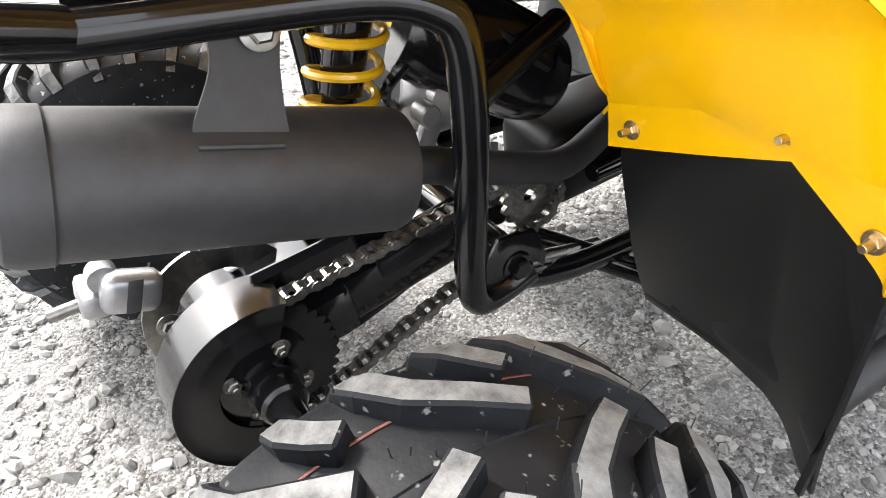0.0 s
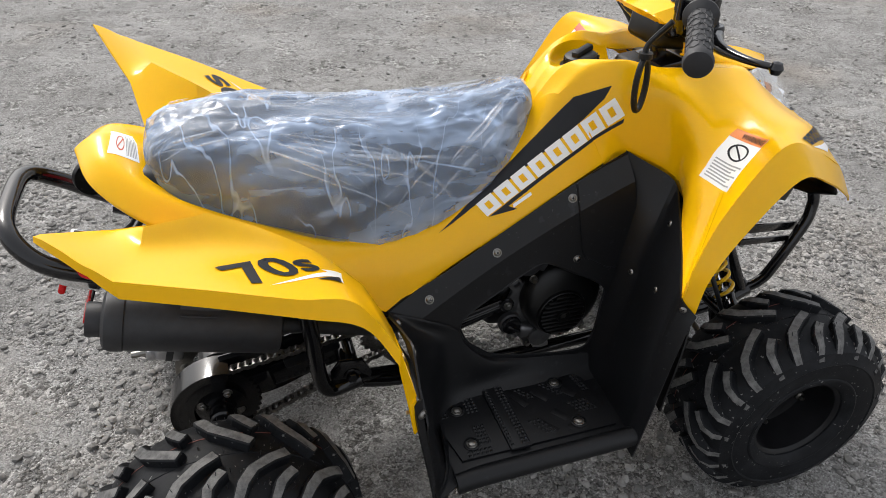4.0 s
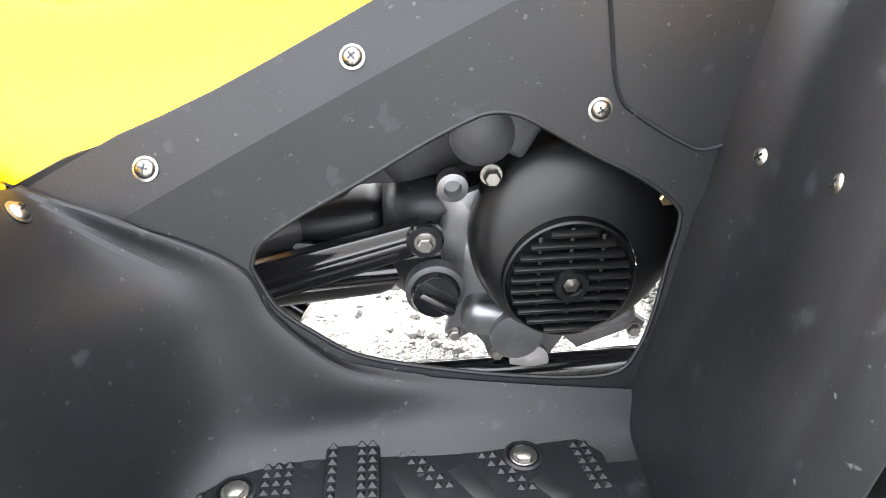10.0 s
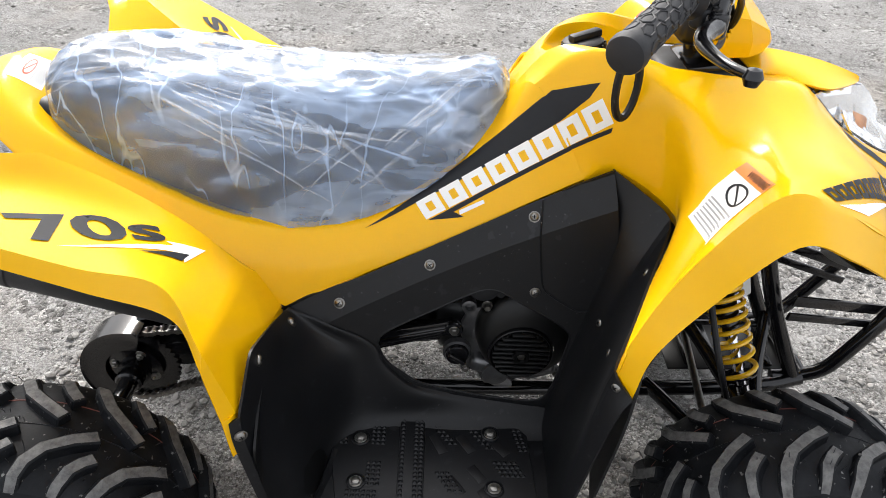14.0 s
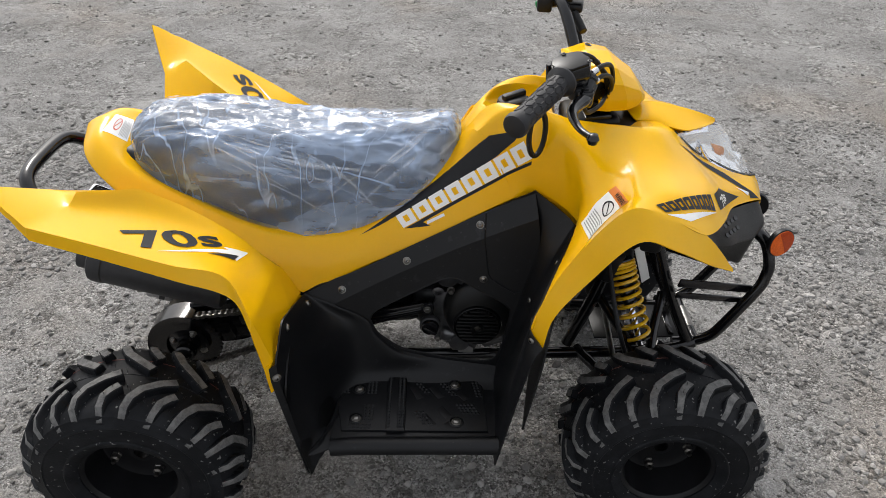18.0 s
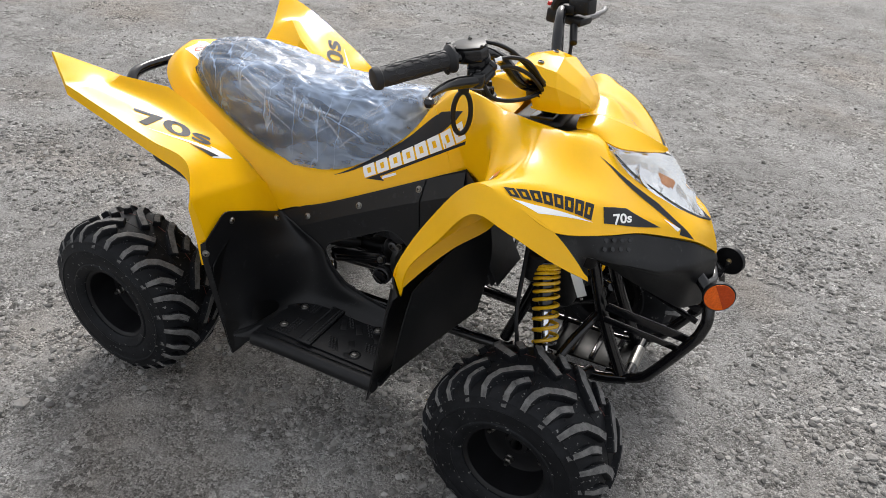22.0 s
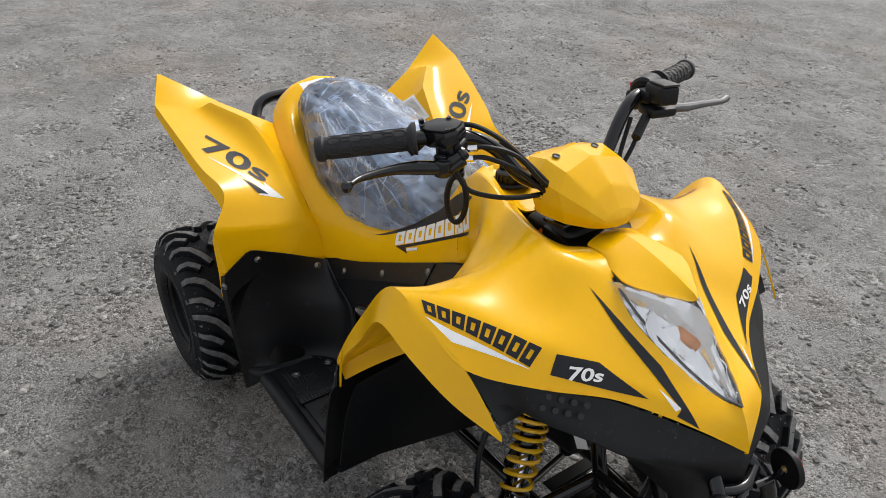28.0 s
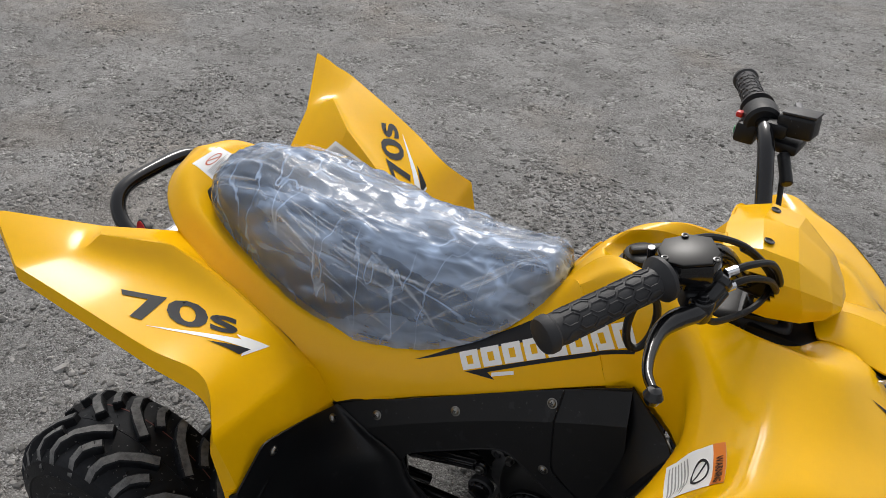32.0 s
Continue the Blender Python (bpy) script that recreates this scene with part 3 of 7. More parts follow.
# ---- the quad bike: one thing; x is its front, y its left ----
bike = tagged(new("quad_bike"), "yellow and black quad bike with film-wrapped seat on gravel", category="quad bike")
bike.empty_display_size = 0.2
REAR_X, FRONT_X, REAR_Z, FRONT_Z, REAR_Y, FRONT_Y = -0.009, 0.94, 0.194, 0.185, 0.357, 0.3215


def lug_mesh(side, sign, size, wide, long):
    """One tread bar, bent over the shoulder; side: half of the crown, sign: way of turning."""
    if long:
        path = [(0.008, 0.0, 0.1995), (0.024, 0.026, 0.1998), (0.044, 0.052, 0.1985), (0.066, 0.066, 0.195), (0.083, 0.072, 0.185), (0.094, 0.074, 0.167)]
    else:
        path = [(0.04, 0.0, 0.1988), (0.052, 0.012, 0.1975), (0.066, 0.022, 0.195), (0.084, 0.027, 0.184), (0.0975, 0.03, 0.158)]
    half = 0.0092 if long else 0.0086
    n = len(path)
    vs, fs, tops = [], [], []
    for k, (h, s, r) in enumerate(path):
        a, b = path[max(0, k - 1)], path[min(n - 1, k + 1)]
        d = Vector((b[0] - a[0] + 1e-5, b[1] - a[1])).normalized()
        nx, ny = -d.y, d.x
        deep = 0.0175 if r > 0.19 else 0.013 if r > 0.17 else 0.006
        for off, dr, grow in ((-1, -deep, 1.3), (-1, 0, 1.0), (1, 0, 1.0), (1, -deep, 1.3)):
            w = half * grow * off
            hh, ang, rr = (h + nx * w * (1 if k < n - 2 else 0.2)), sign * (s + ny * w) / 0.198, (r + dr) * size
            vs.append((rr * math.cos(ang), rr * math.sin(ang), side * wide * hh))
    for k in range(n - 1):
        for q in range(3):
            fs.append((k * 4 + q, k * 4 + q + 1, k * 4 + q + 5, k * 4 + q + 4))
            tops.append(q == 1)
    fs += [(0, 1, 2, 3), tuple(n * 4 - 1 - q for q in range(4))]
    tops += [False, False]
    me = bpy.data.meshes.new("tread_lug")
    me.from_pydata(vs, [], fs)
    me.materials.append(RUBBER)
    me.materials.append(DUSTY)
    for p, top in zip(me.polygons, tops):
        p.material_index = 1 if top else 0
    bm = bmesh.new()
    bm.from_mesh(me)
    bmesh.ops.recalc_face_normals(bm, faces=bm.faces)
    bmesh.ops.bevel(bm, geom=[e for e in bm.edges if len(e.link_faces) == 2 and e.calc_face_angle(0) > 0.6], offset=0.0018, segments=1, affect="EDGES")
    bm.to_mesh(me)
    bm.free()
    return me


def build_wheel(m, sign, nut_angle, size, wide, label):
    rim_profile = [(0.014, 0.02), (0.024, 0.018), (0.028, 0.008), (0.046, 0.006), (0.066, 0.006), (0.075, 0.01), (0.079, 0.03), (0.082, 0.078), (0.087, 0.084), (0.094, 0.086), (0.0955, 0.091), (0.094, 0.0935),
                   (0.0915, 0.09), (0.088, 0.07), (0.086, -0.07), (0.0925, -0.09), (0.094, -0.0935), (0.085, -0.088), (0.08, -0.06), (0.078, -0.01), (0.03, -0.006), (0.014, -0.006)]
    wheel = obj("wheel", lathe([(r * size, h * wide) for r, h in rim_profile], 48, close=True), RIM, bike, label)
    wheel.matrix_local = m
    tyre_profile = [(0.089, -0.088), (0.0955, -0.0955), (0.108, -0.1), (0.112, -0.0975), (0.13, -0.1005), (0.15, -0.099), (0.168, -0.093), (0.178, -0.08), (0.1835, -0.055), (0.1855, -0.001), (0.1865, 0.0), (0.1855, 0.001),
                    (0.1835, 0.055), (0.178, 0.08), (0.168, 0.093), (0.15, 0.099), (0.147, 0.1012), (0.144, 0.0995), (0.13, 0.1005), (0.112, 0.0975), (0.110, 0.0995), (0.108, 0.1), (0.0955, 0.0955), (0.089, 0.088), (0.088, 0.06), (0.12, 0.03), (0.12, -0.03), (0.088, -0.06)]
    obj("tyre", lathe([(r * size, h * wide) for r, h in tyre_profile], 72, close=True), RUBBER, wheel, "chunky black off-road tyre, dusty", angle=30)
    for side in (1, -1):
        for long in (True, False):
            me = lug_mesh(side, sign, size, wide, long)
            for k in range(13):
                lug = new("tread_lug", me)
                lug.parent = wheel
                turn = (k + (0 if long else 0.93) + (0.5 if side < 0 else 0)) * 360 / 13
                lug.matrix_local = pose(0, 0, 0, 0, 0, sign * turn + 5)
    hairs = []
    rng = random.Random(3)
    for _ in range(150):
        a, h = rng.uniform(0, 2 * math.pi), rng.uniform(-0.09, 0.09) * wide
        r = (0.199 - max(0.0, abs(h) - 0.05) * 0.5) * size if rng.random() < 0.4 else 0.184 * size
        d = Vector((math.cos(a), math.sin(a), rng.uniform(-0.4, 0.4)))
        p = Vector((r * math.cos(a), r * math.sin(a), h)) - d * 0.002
        hairs.append(rod(p, p + d * rng.uniform(0.005, 0.011), 0.0005, 4))
    obj("rubber_hair", join(*hairs), GRIP, wheel, "thin rubber moulding hairs", kind="stuff")
    obj("paint_line", lathe([(0.1846 * size, -0.043 * wide), (0.1849 * size, -0.0425 * wide), (0.185 * size, -0.0415 * wide), (0.1847 * size, -0.041 * wide)], 72, close=True), RED_LINE, wheel, "thin red maker's line round the tread")
    for k in range(4):
        a = radians(nut_angle + 90 * k)
        at = Matrix.Translation((0.055 * math.cos(a), 0.055 * math.sin(a), 0.0055))
        obj("lug_nut", lathe([(0.0095, 0), (0.0095, 0.003), (0.0085, 0.004), (0.0085, 0.012), (0.0045, 0.014), (0.0045, 0.019), (0.0035, 0.021)], 6, at), STEEL, wheel, "bright steel nut")
    return wheel


STEER = -2.0
build_wheel(pose(REAR_X, -REAR_Y, REAR_Z, 90, 0, 0), 1, 19, 0.962, 0.86, "rear wheel with black steel rim")
build_wheel(pose(FRONT_X, -FRONT_Y, FRONT_Z, 90, 0, STEER), 1, -12, 0.935, 0.88, "front wheel with black steel rim")
build_wheel(pose(REAR_X, REAR_Y, REAR_Z, -90, 0, 0), -1, 30, 0.962, 0.86, "rear wheel with black steel rim")
build_wheel(pose(FRONT_X, FRONT_Y, FRONT_Z, -90, 0, STEER), -1, 10, 0.935, 0.88, "front wheel with black steel rim")


# ---- yellow bodywork ----
# Stations of the right half, from tail to nose; each runs from the seat or the middle outwards.
TAIL = [
    [(-0.045, 0, 0.652), (-0.095, 0, 0.68), (-0.134, 0, 0.662), (-0.13, 0, 0.645)],
    [(-0.04, -0.05, 0.638), (-0.085, -0.062, 0.668), (-0.113, -0.078, 0.646), (-0.106, -0.086, 0.632)],
    [(-0.015, -0.073, 0.612), (-0.045, -0.1, 0.64), (-0.062, -0.128, 0.618), (-0.048, -0.137, 0.60)],
    [(0.03, -0.088, 0.58), (0.02, -0.116, 0.605), (0.012, -0.14, 0.59), (0.02, -0.157, 0.575)],
    [(0.13, -0.11, 0.548), (0.125, -0.135, 0.558), (0.128, -0.157, 0.546), (0.136, -0.17, 0.533)],
    [(0.215, -0.115, 0.518), (0.215, -0.137, 0.517), (0.213, -0.158, 0.50), (0.205, -0.172, 0.49)],
    [(0.295, -0.103, 0.50), (0.295, -0.126, 0.492), (0.285, -0.15, 0.458), (0.267, -0.17, 0.405)],
    [(0.38, -0.08, 0.51), (0.385, -0.105, 0.503), (0.385, -0.126, 0.473), (0.38, -0.137, 0.444)],
    [(0.46, -0.068, 0.555), (0.468, -0.09, 0.55), (0.478, -0.11, 0.523), (0.49, -0.124, 0.495)],
    [(0.52, -0.048, 0.61), (0.54, -0.075, 0.612), (0.565, -0.1, 0.58), (0.594, -0.114, 0.55)],
    [(0.555, -0.02, 0.66), (0.585, -0.06, 0.69), (0.625, -0.092, 0.64), (0.655, -0.11, 0.582)],
]
FENDER = [
    [(-0.048, -0.137, 0.60), (-0.07, -0.25, 0.664), (-0.12, -0.363, 0.735), (-0.121, -0.366, 0.728)],
    [(-0.025, -0.143, 0.593), (-0.032, -0.285, 0.682), (-0.057, -0.395, 0.688), (-0.055, -0.398, 0.668)],
    [(0.03, -0.158, 0.573), (0.037, -0.228, 0.656), (0.03, -0.383, 0.65), (0.034, -0.388, 0.628)],
    [(0.10, -0.167, 0.55), (0.10, -0.212, 0.612), (0.12, -0.368, 0.607), (0.124, -0.375, 0.583)],
    [(0.175, -0.172, 0.512), (0.17, -0.2, 0.552), (0.19, -0.35, 0.573), (0.197, -0.361, 0.54)],
    [(0.235, -0.171, 0.462), (0.228, -0.19, 0.482), (0.234, -0.392, 0.522), (0.232, -0.398, 0.50)],
    [(0.262, -0.168, 0.405), (0.26, -0.25, 0.43), (0.256, -0.386, 0.432), (0.243, -0.398, 0.43)],
]
FRONT = [
    [(0.555, -0.02, 0.66), (0.585, -0.06, 0.69), (0.612, -0.083, 0.66), (0.635, -0.097, 0.62), (0.655, -0.11, 0.582)],
    [(0.605, -0.03, 0.725), (0.63, -0.065, 0.73), (0.66, -0.098, 0.685), (0.68, -0.11, 0.64), (0.69, -0.11, 0.6)],
    [(0.655, -0.05, 0.735), (0.68, -0.078, 0.742), (0.722, -0.123, 0.695), (0.752, -0.148, 0.63), (0.767, -0.162, 0.56)],
    [(0.70, -0.06, 0.725), (0.72, -0.085, 0.735), (0.757, -0.153, 0.692), (0.762, -0.21, 0.615), (0.722, -0.25, 0.53)],
    [(0.718, -0.06, 0.718), (0.735, -0.088, 0.731), (0.77, -0.163, 0.692), (0.769, -0.235, 0.617), (0.694, -0.305, 0.505)],
    [(0.735, -0.06, 0.712), (0.75, -0.09, 0.728), (0.785, -0.173, 0.691), (0.775, -0.26, 0.618), (0.669, -0.35, 0.475)],
    [(0.76, -0.062, 0.705), (0.775, -0.095, 0.728), (0.80, -0.178, 0.692), (0.785, -0.265, 0.645), (0.678, -0.348, 0.515)],
    [(0.785, -0.066, 0.702), (0.80, -0.1, 0.727), (0.82, -0.185, 0.695), (0.80, -0.275, 0.67), (0.72, -0.335, 0.597)],
    [(0.815, -0.068, 0.70), (0.83, -0.103, 0.726), (0.842, -0.19, 0.698), (0.825, -0.285, 0.692), (0.795, -0.331, 0.693)],
    [(0.85, -0.06, 0.70), (0.865, -0.105, 0.723), (0.885, -0.188, 0.69), (0.882, -0.27, 0.688), (0.866, -0.322, 0.672)],
    [(0.885, -0.035, 0.703), (0.897, -0.1, 0.718), (0.923, -0.165, 0.677), (0.937, -0.235, 0.665), (0.934, -0.304, 0.633)],
    [(0.93, -0.05, 0.698), (0.937, -0.067, 0.692), (0.965, -0.123, 0.66), (0.985, -0.175, 0.64), (0.995, -0.222, 0.606)],
    [(0.985, -0.055, 0.65), (0.99, -0.068, 0.646), (1.01, -0.095, 0.625), (1.025, -0.123, 0.61), (1.04, -0.14, 0.585)],
    [(1.06, -0.036, 0.605), (1.063, -0.046, 0.603), (1.072, -0.062, 0.592), (1.08, -0.076, 0.583), (1.088, -0.088, 0.567)],
    [(1.115, -0.016, 0.58), (1.119, -0.023, 0.577), (1.125, -0.033, 0.57), (1.129, -0.043, 0.562), (1.133, -0.052, 0.552)],
    [(1.14, 0, 0.57), (1.149, 0, 0.557), (1.157, 0, 0.542), (1.164, 0, 0.525), (1.169, 0, 0.508)],
]
# a sharp fin: the top falls away just outside its ridge
FENDER = [[a, b, tuple(p + 0.3 * (q - p) - (sink if k == 2 else 0) for k, (p, q) in enumerate(zip(b, c))), c, d] for (a, b, c, d), sink in zip(FENDER, (0.0, 0.012, 0.02, 0.014, 0.006, 0.0, 0.0))]
ARCH = [
    [(0.669, -0.35, 0.475), (0.69, -0.362, 0.447)],
    [(0.678, -0.348, 0.515), (0.702, -0.362, 0.511)],
    [(0.72, -0.335, 0.597), (0.75, -0.356, 0.578)],
    [(0.795, -0.331, 0.693), (0.811, -0.361, 0.655)],
    [(0.866, -0.322, 0.672), (0.872, -0.354, 0.637)],
    [(0.934, -0.304, 0.633), (0.94, -0.33, 0.595)],
    [(0.998, -0.288, 0.56), (1.0, -0.289, 0.553)],
]
HOOD = [
    [(0.86, -0.0, 0.712), (0.87, -0.04, 0.706), (0.885, -0.035, 0.703)],
    [(0.90, 0.0, 0.722), (0.91, -0.03, 0.712), (0.93, -0.05, 0.698)],
    [(0.96, 0, 0.712), (0.962, -0.026, 0.701), (0.965, -0.05, 0.692)],
    [(1.0, 0, 0.701), (1.002, -0.014, 0.692), (1.004, -0.026, 0.686)],
    [(1.034, 0, 0.689), (1.034, -0.002, 0.684), (1.034, -0.004, 0.682)],
]
TANK_TOP = [
    [(0.553, 0, 0.655), (0.554, -0.01, 0.656), (0.555, -0.02, 0.66)],
    [(0.59, 0, 0.712), (0.595, -0.015, 0.715), (0.605, -0.03, 0.725)],
    [(0.61, 0, 0.708), (0.625, -0.03, 0.712), (0.655, -0.05, 0.735)],
    [(0.68, 0, 0.700), (0.685, -0.035, 0.705), (0.70, -0.06, 0.725)],
    [(0.73, 0, 0.69), (0.73, -0.035, 0.695), (0.735, -0.06, 0.712)],
]


def lip(stations, drop, first=0, last=None):
    """A turned-in edge along the outer ends of the stations."""
    ends = [Vector(s[-1]) for s in stations[first:last]]
    return skin([[e, e + Vector(drop)] for e in ends], 6)


# turned-down flange that carries the splash flap
FLANGE = [
    [(0.262, -0.168, 0.405), (0.26, -0.25, 0.43), (0.257, -0.32, 0.438), (0.255, -0.386, 0.432), (0.243, -0.398, 0.43)],
    [(0.2645, -0.169, 0.386), (0.264, -0.25, 0.414), (0.263, -0.319, 0.429), (0.257, -0.386, 0.41), (0.246, -0.399, 0.405)],
    [(0.266, -0.17, 0.368), (0.266, -0.25, 0.395), (0.265, -0.318, 0.42), (0.259, -0.386, 0.384), (0.25, -0.4, 0.376)],
]
right_body = welded(join(
    skin(TAIL, 7, ease=1), skin(FENDER, 8, row_crease=(1, 2, 5), col_crease=(1, 3), ease=0),
    skin(centred(FRONT), 7, col_crease=(1, 3), ease=1), lip(FRONT, (0.012, 0.004, -0.025), 0, 6), lip(TAIL[6:], (0.002, 0.014, -0.018)), skin(FLANGE, 5, col_crease=(2,), ease=0), skin(ARCH, 7, ease=1),
    skin(centred(HOOD), 6), skin(centred(TANK_TOP), 6), lip(centred(FRONT), (-0.012, 0.012, -0.012), 10)), 0.002)
body_geo = welded(join(right_body, flip(right_body)), 0.002)
rear_body = thicken(obj("bodywork", body_geo, YELLOW, bike, "glossy yellow moulded bodywork with winged fenders", angle=24), 0.003)

# ---- seat in its film ----
SEAT = [(-0.042, 0.03, 0.648, 0.652), (-0.03, 0.058, 0.63, 0.672), (0.0, 0.08, 0.602, 0.69), (0.06, 0.097, 0.568, 0.697), (0.13, 0.113, 0.545, 0.69), (0.215, 0.117, 0.515, 0.68), (0.295, 0.105, 0.498, 0.675),
        (0.38, 0.082, 0.508, 0.674), (0.46, 0.07, 0.552, 0.68), (0.52, 0.05, 0.607, 0.688), (0.545, 0.032, 0.64, 0.684), (0.558, 0.012, 0.66, 0.668)]


def seat_skin(grow, wrinkle=0.0, n=5, m=48):
    st = catmull(np.array(SEAT), n)
    vs, fs = [], []
    for x, w, lo, hi in st:
        for k in range(m + 1):
            a = math.pi * k / m
            c, s = math.cos(a), math.sin(a)
            p = Vector((x, (w + grow) * math.copysign(abs(c) ** 0.7, c), lo - grow * 0.4 + (hi - lo + grow * 1.4) * abs(s) ** 0.62))
            if wrinkle:
                q = Vector((p.x * 7 + p.y * 5, p.y * 14 - p.x * 3, p.z * 11))
                f = abs(noise.noise(q)) + 0.55 * abs(noise.noise(q * 2.3 + Vector((5, 1, 2)))) + 0.3 * abs(noise.noise(q * 5.1))
                out = Vector((0, c, max(0.2, s))).normalized()
                p += out * wrinkle * max(0.0, 0.85 - f)
            vs.append(p)
    k = m + 1
    for i in range(len(st) - 1):
        fs += [(i * k + j, i * k + j + 1, (i + 1) * k + j + 1, (i + 1) * k + j) for j in range(m)]
    fs += [tuple(range(k)), tuple((len(st) - 1) * k + j for j in range(k))]
    return vs, fs


seat = obj("seat", seat_skin(0.0), VINYL, bike, "padded black vinyl seat", angle=60)
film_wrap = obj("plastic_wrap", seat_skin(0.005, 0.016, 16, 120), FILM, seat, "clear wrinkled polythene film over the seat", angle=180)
film_wrap.visible_shadow = False


def seat_point(u, a, up):
    """A point above the seat: u runs along its length, a across it from left to right."""
    st = np.array(SEAT)
    k = u * (len(st) - 1)
    x, w, lo, hi = (float(np.interp(k, range(len(st)), st[:, q])) for q in range(4))
    c, s = math.cos(a), math.sin(a)
    return Vector((x, (w + up) * math.copysign(abs(c) ** 0.7, c), lo - up * 0.4 + (hi - lo + up * 1.4) * abs(s) ** 0.62))


def film_folds(count):
    """Long narrow pleats that the film forms where it is drawn tight."""
    rng = random.Random(11)
    # each gather: where along and across, mean run along and across
    gathers = [(0.62, 2.95, -0.22, -0.75), (0.64, 2.9, 0.2, -0.8), (0.9, 2.4, -0.2, -0.3), (0.12, 2.5, 0.14, -0.35), (0.35, 2.2, 0.26, 0.35), (0.3, 1.5, 0.3, 0.15), (0.72, 1.7, 0.2, -0.2), (0.6, 0.2, 0.15, 0.6), (0.2, 0.6, 0.2, 0.3)]
    vs, fs = [], []
    for i in range(count):
        u0, a0, du, da = gathers[i % len(gathers)]
        far = rng.uniform(0.4, 1.15)
        u0, a0 = u0 + rng.gauss(0, 0.06), a0 + rng.gauss(0, 0.18)
        du, da = (du + rng.gauss(0, 0.03)) * far, (da + rng.gauss(0, 0.1)) * far
        bow, top = rng.gauss(0, 0.05), rng.uniform(0.0006, 0.002) * (2.4 if rng.random() < 0.25 else 1.0)
        pts = []
        for k in range(11):
            q = k / 10
            u = min(0.985, max(0.015, u0 + du * q))
            a = min(3.1, max(0.04, a0 + da * q + bow * math.sin(math.pi * q)))
            pts.append(seat_point(u, a, 0.0125))
        base = len(vs)
        for k, p in enumerate(pts):
            d = (pts[min(10, k + 1)] - pts[max(0, k - 1)]).normalized()
            n = Vector((0, p.y, max(0.02, p.z - 0.6))).normalized()
            side = d.cross(n).normalized()
            w = top * math.sin(math.pi * (0.04 + 0.92 * k / 10)) ** 0.7
            vs += [p - side * w, p + n * w * 0.9, p + side * w]
        for k in range(10):
            q = base + 3 * k
            fs += [(q, q + 1, q + 4, q + 3), (q + 1, q + 2, q + 5, q + 4)]
    return vs, fs


# pleats whose bright streaks come from their pale colour
folds_ob = obj("film_fold", film_folds(66), FOLD, seat, "long pleats in the film, their glints put in as pale colour", angle=60, kind="stuff")
folds_ob.visible_shadow = False


# ---- black side panels with their footwells ----
def wall_y(x, z):
    """How far out the inner wall of the footwell stands."""
    drop = max(0.0, 0.425 + 0.468 * (x - 0.322) - z)
    edge = float(np.polyval(EDGE_FIT, x))
    return max(-0.178, edge - 0.55 * min(drop, 0.042) - 0.12 * max(0.0, drop - 0.042))


EDGE_FIT = np.polyfit((0.268, 0.38, 0.49, 0.594, 0.70), (-0.1735, -0.137, -0.127, -0.125, -0.119), 2)


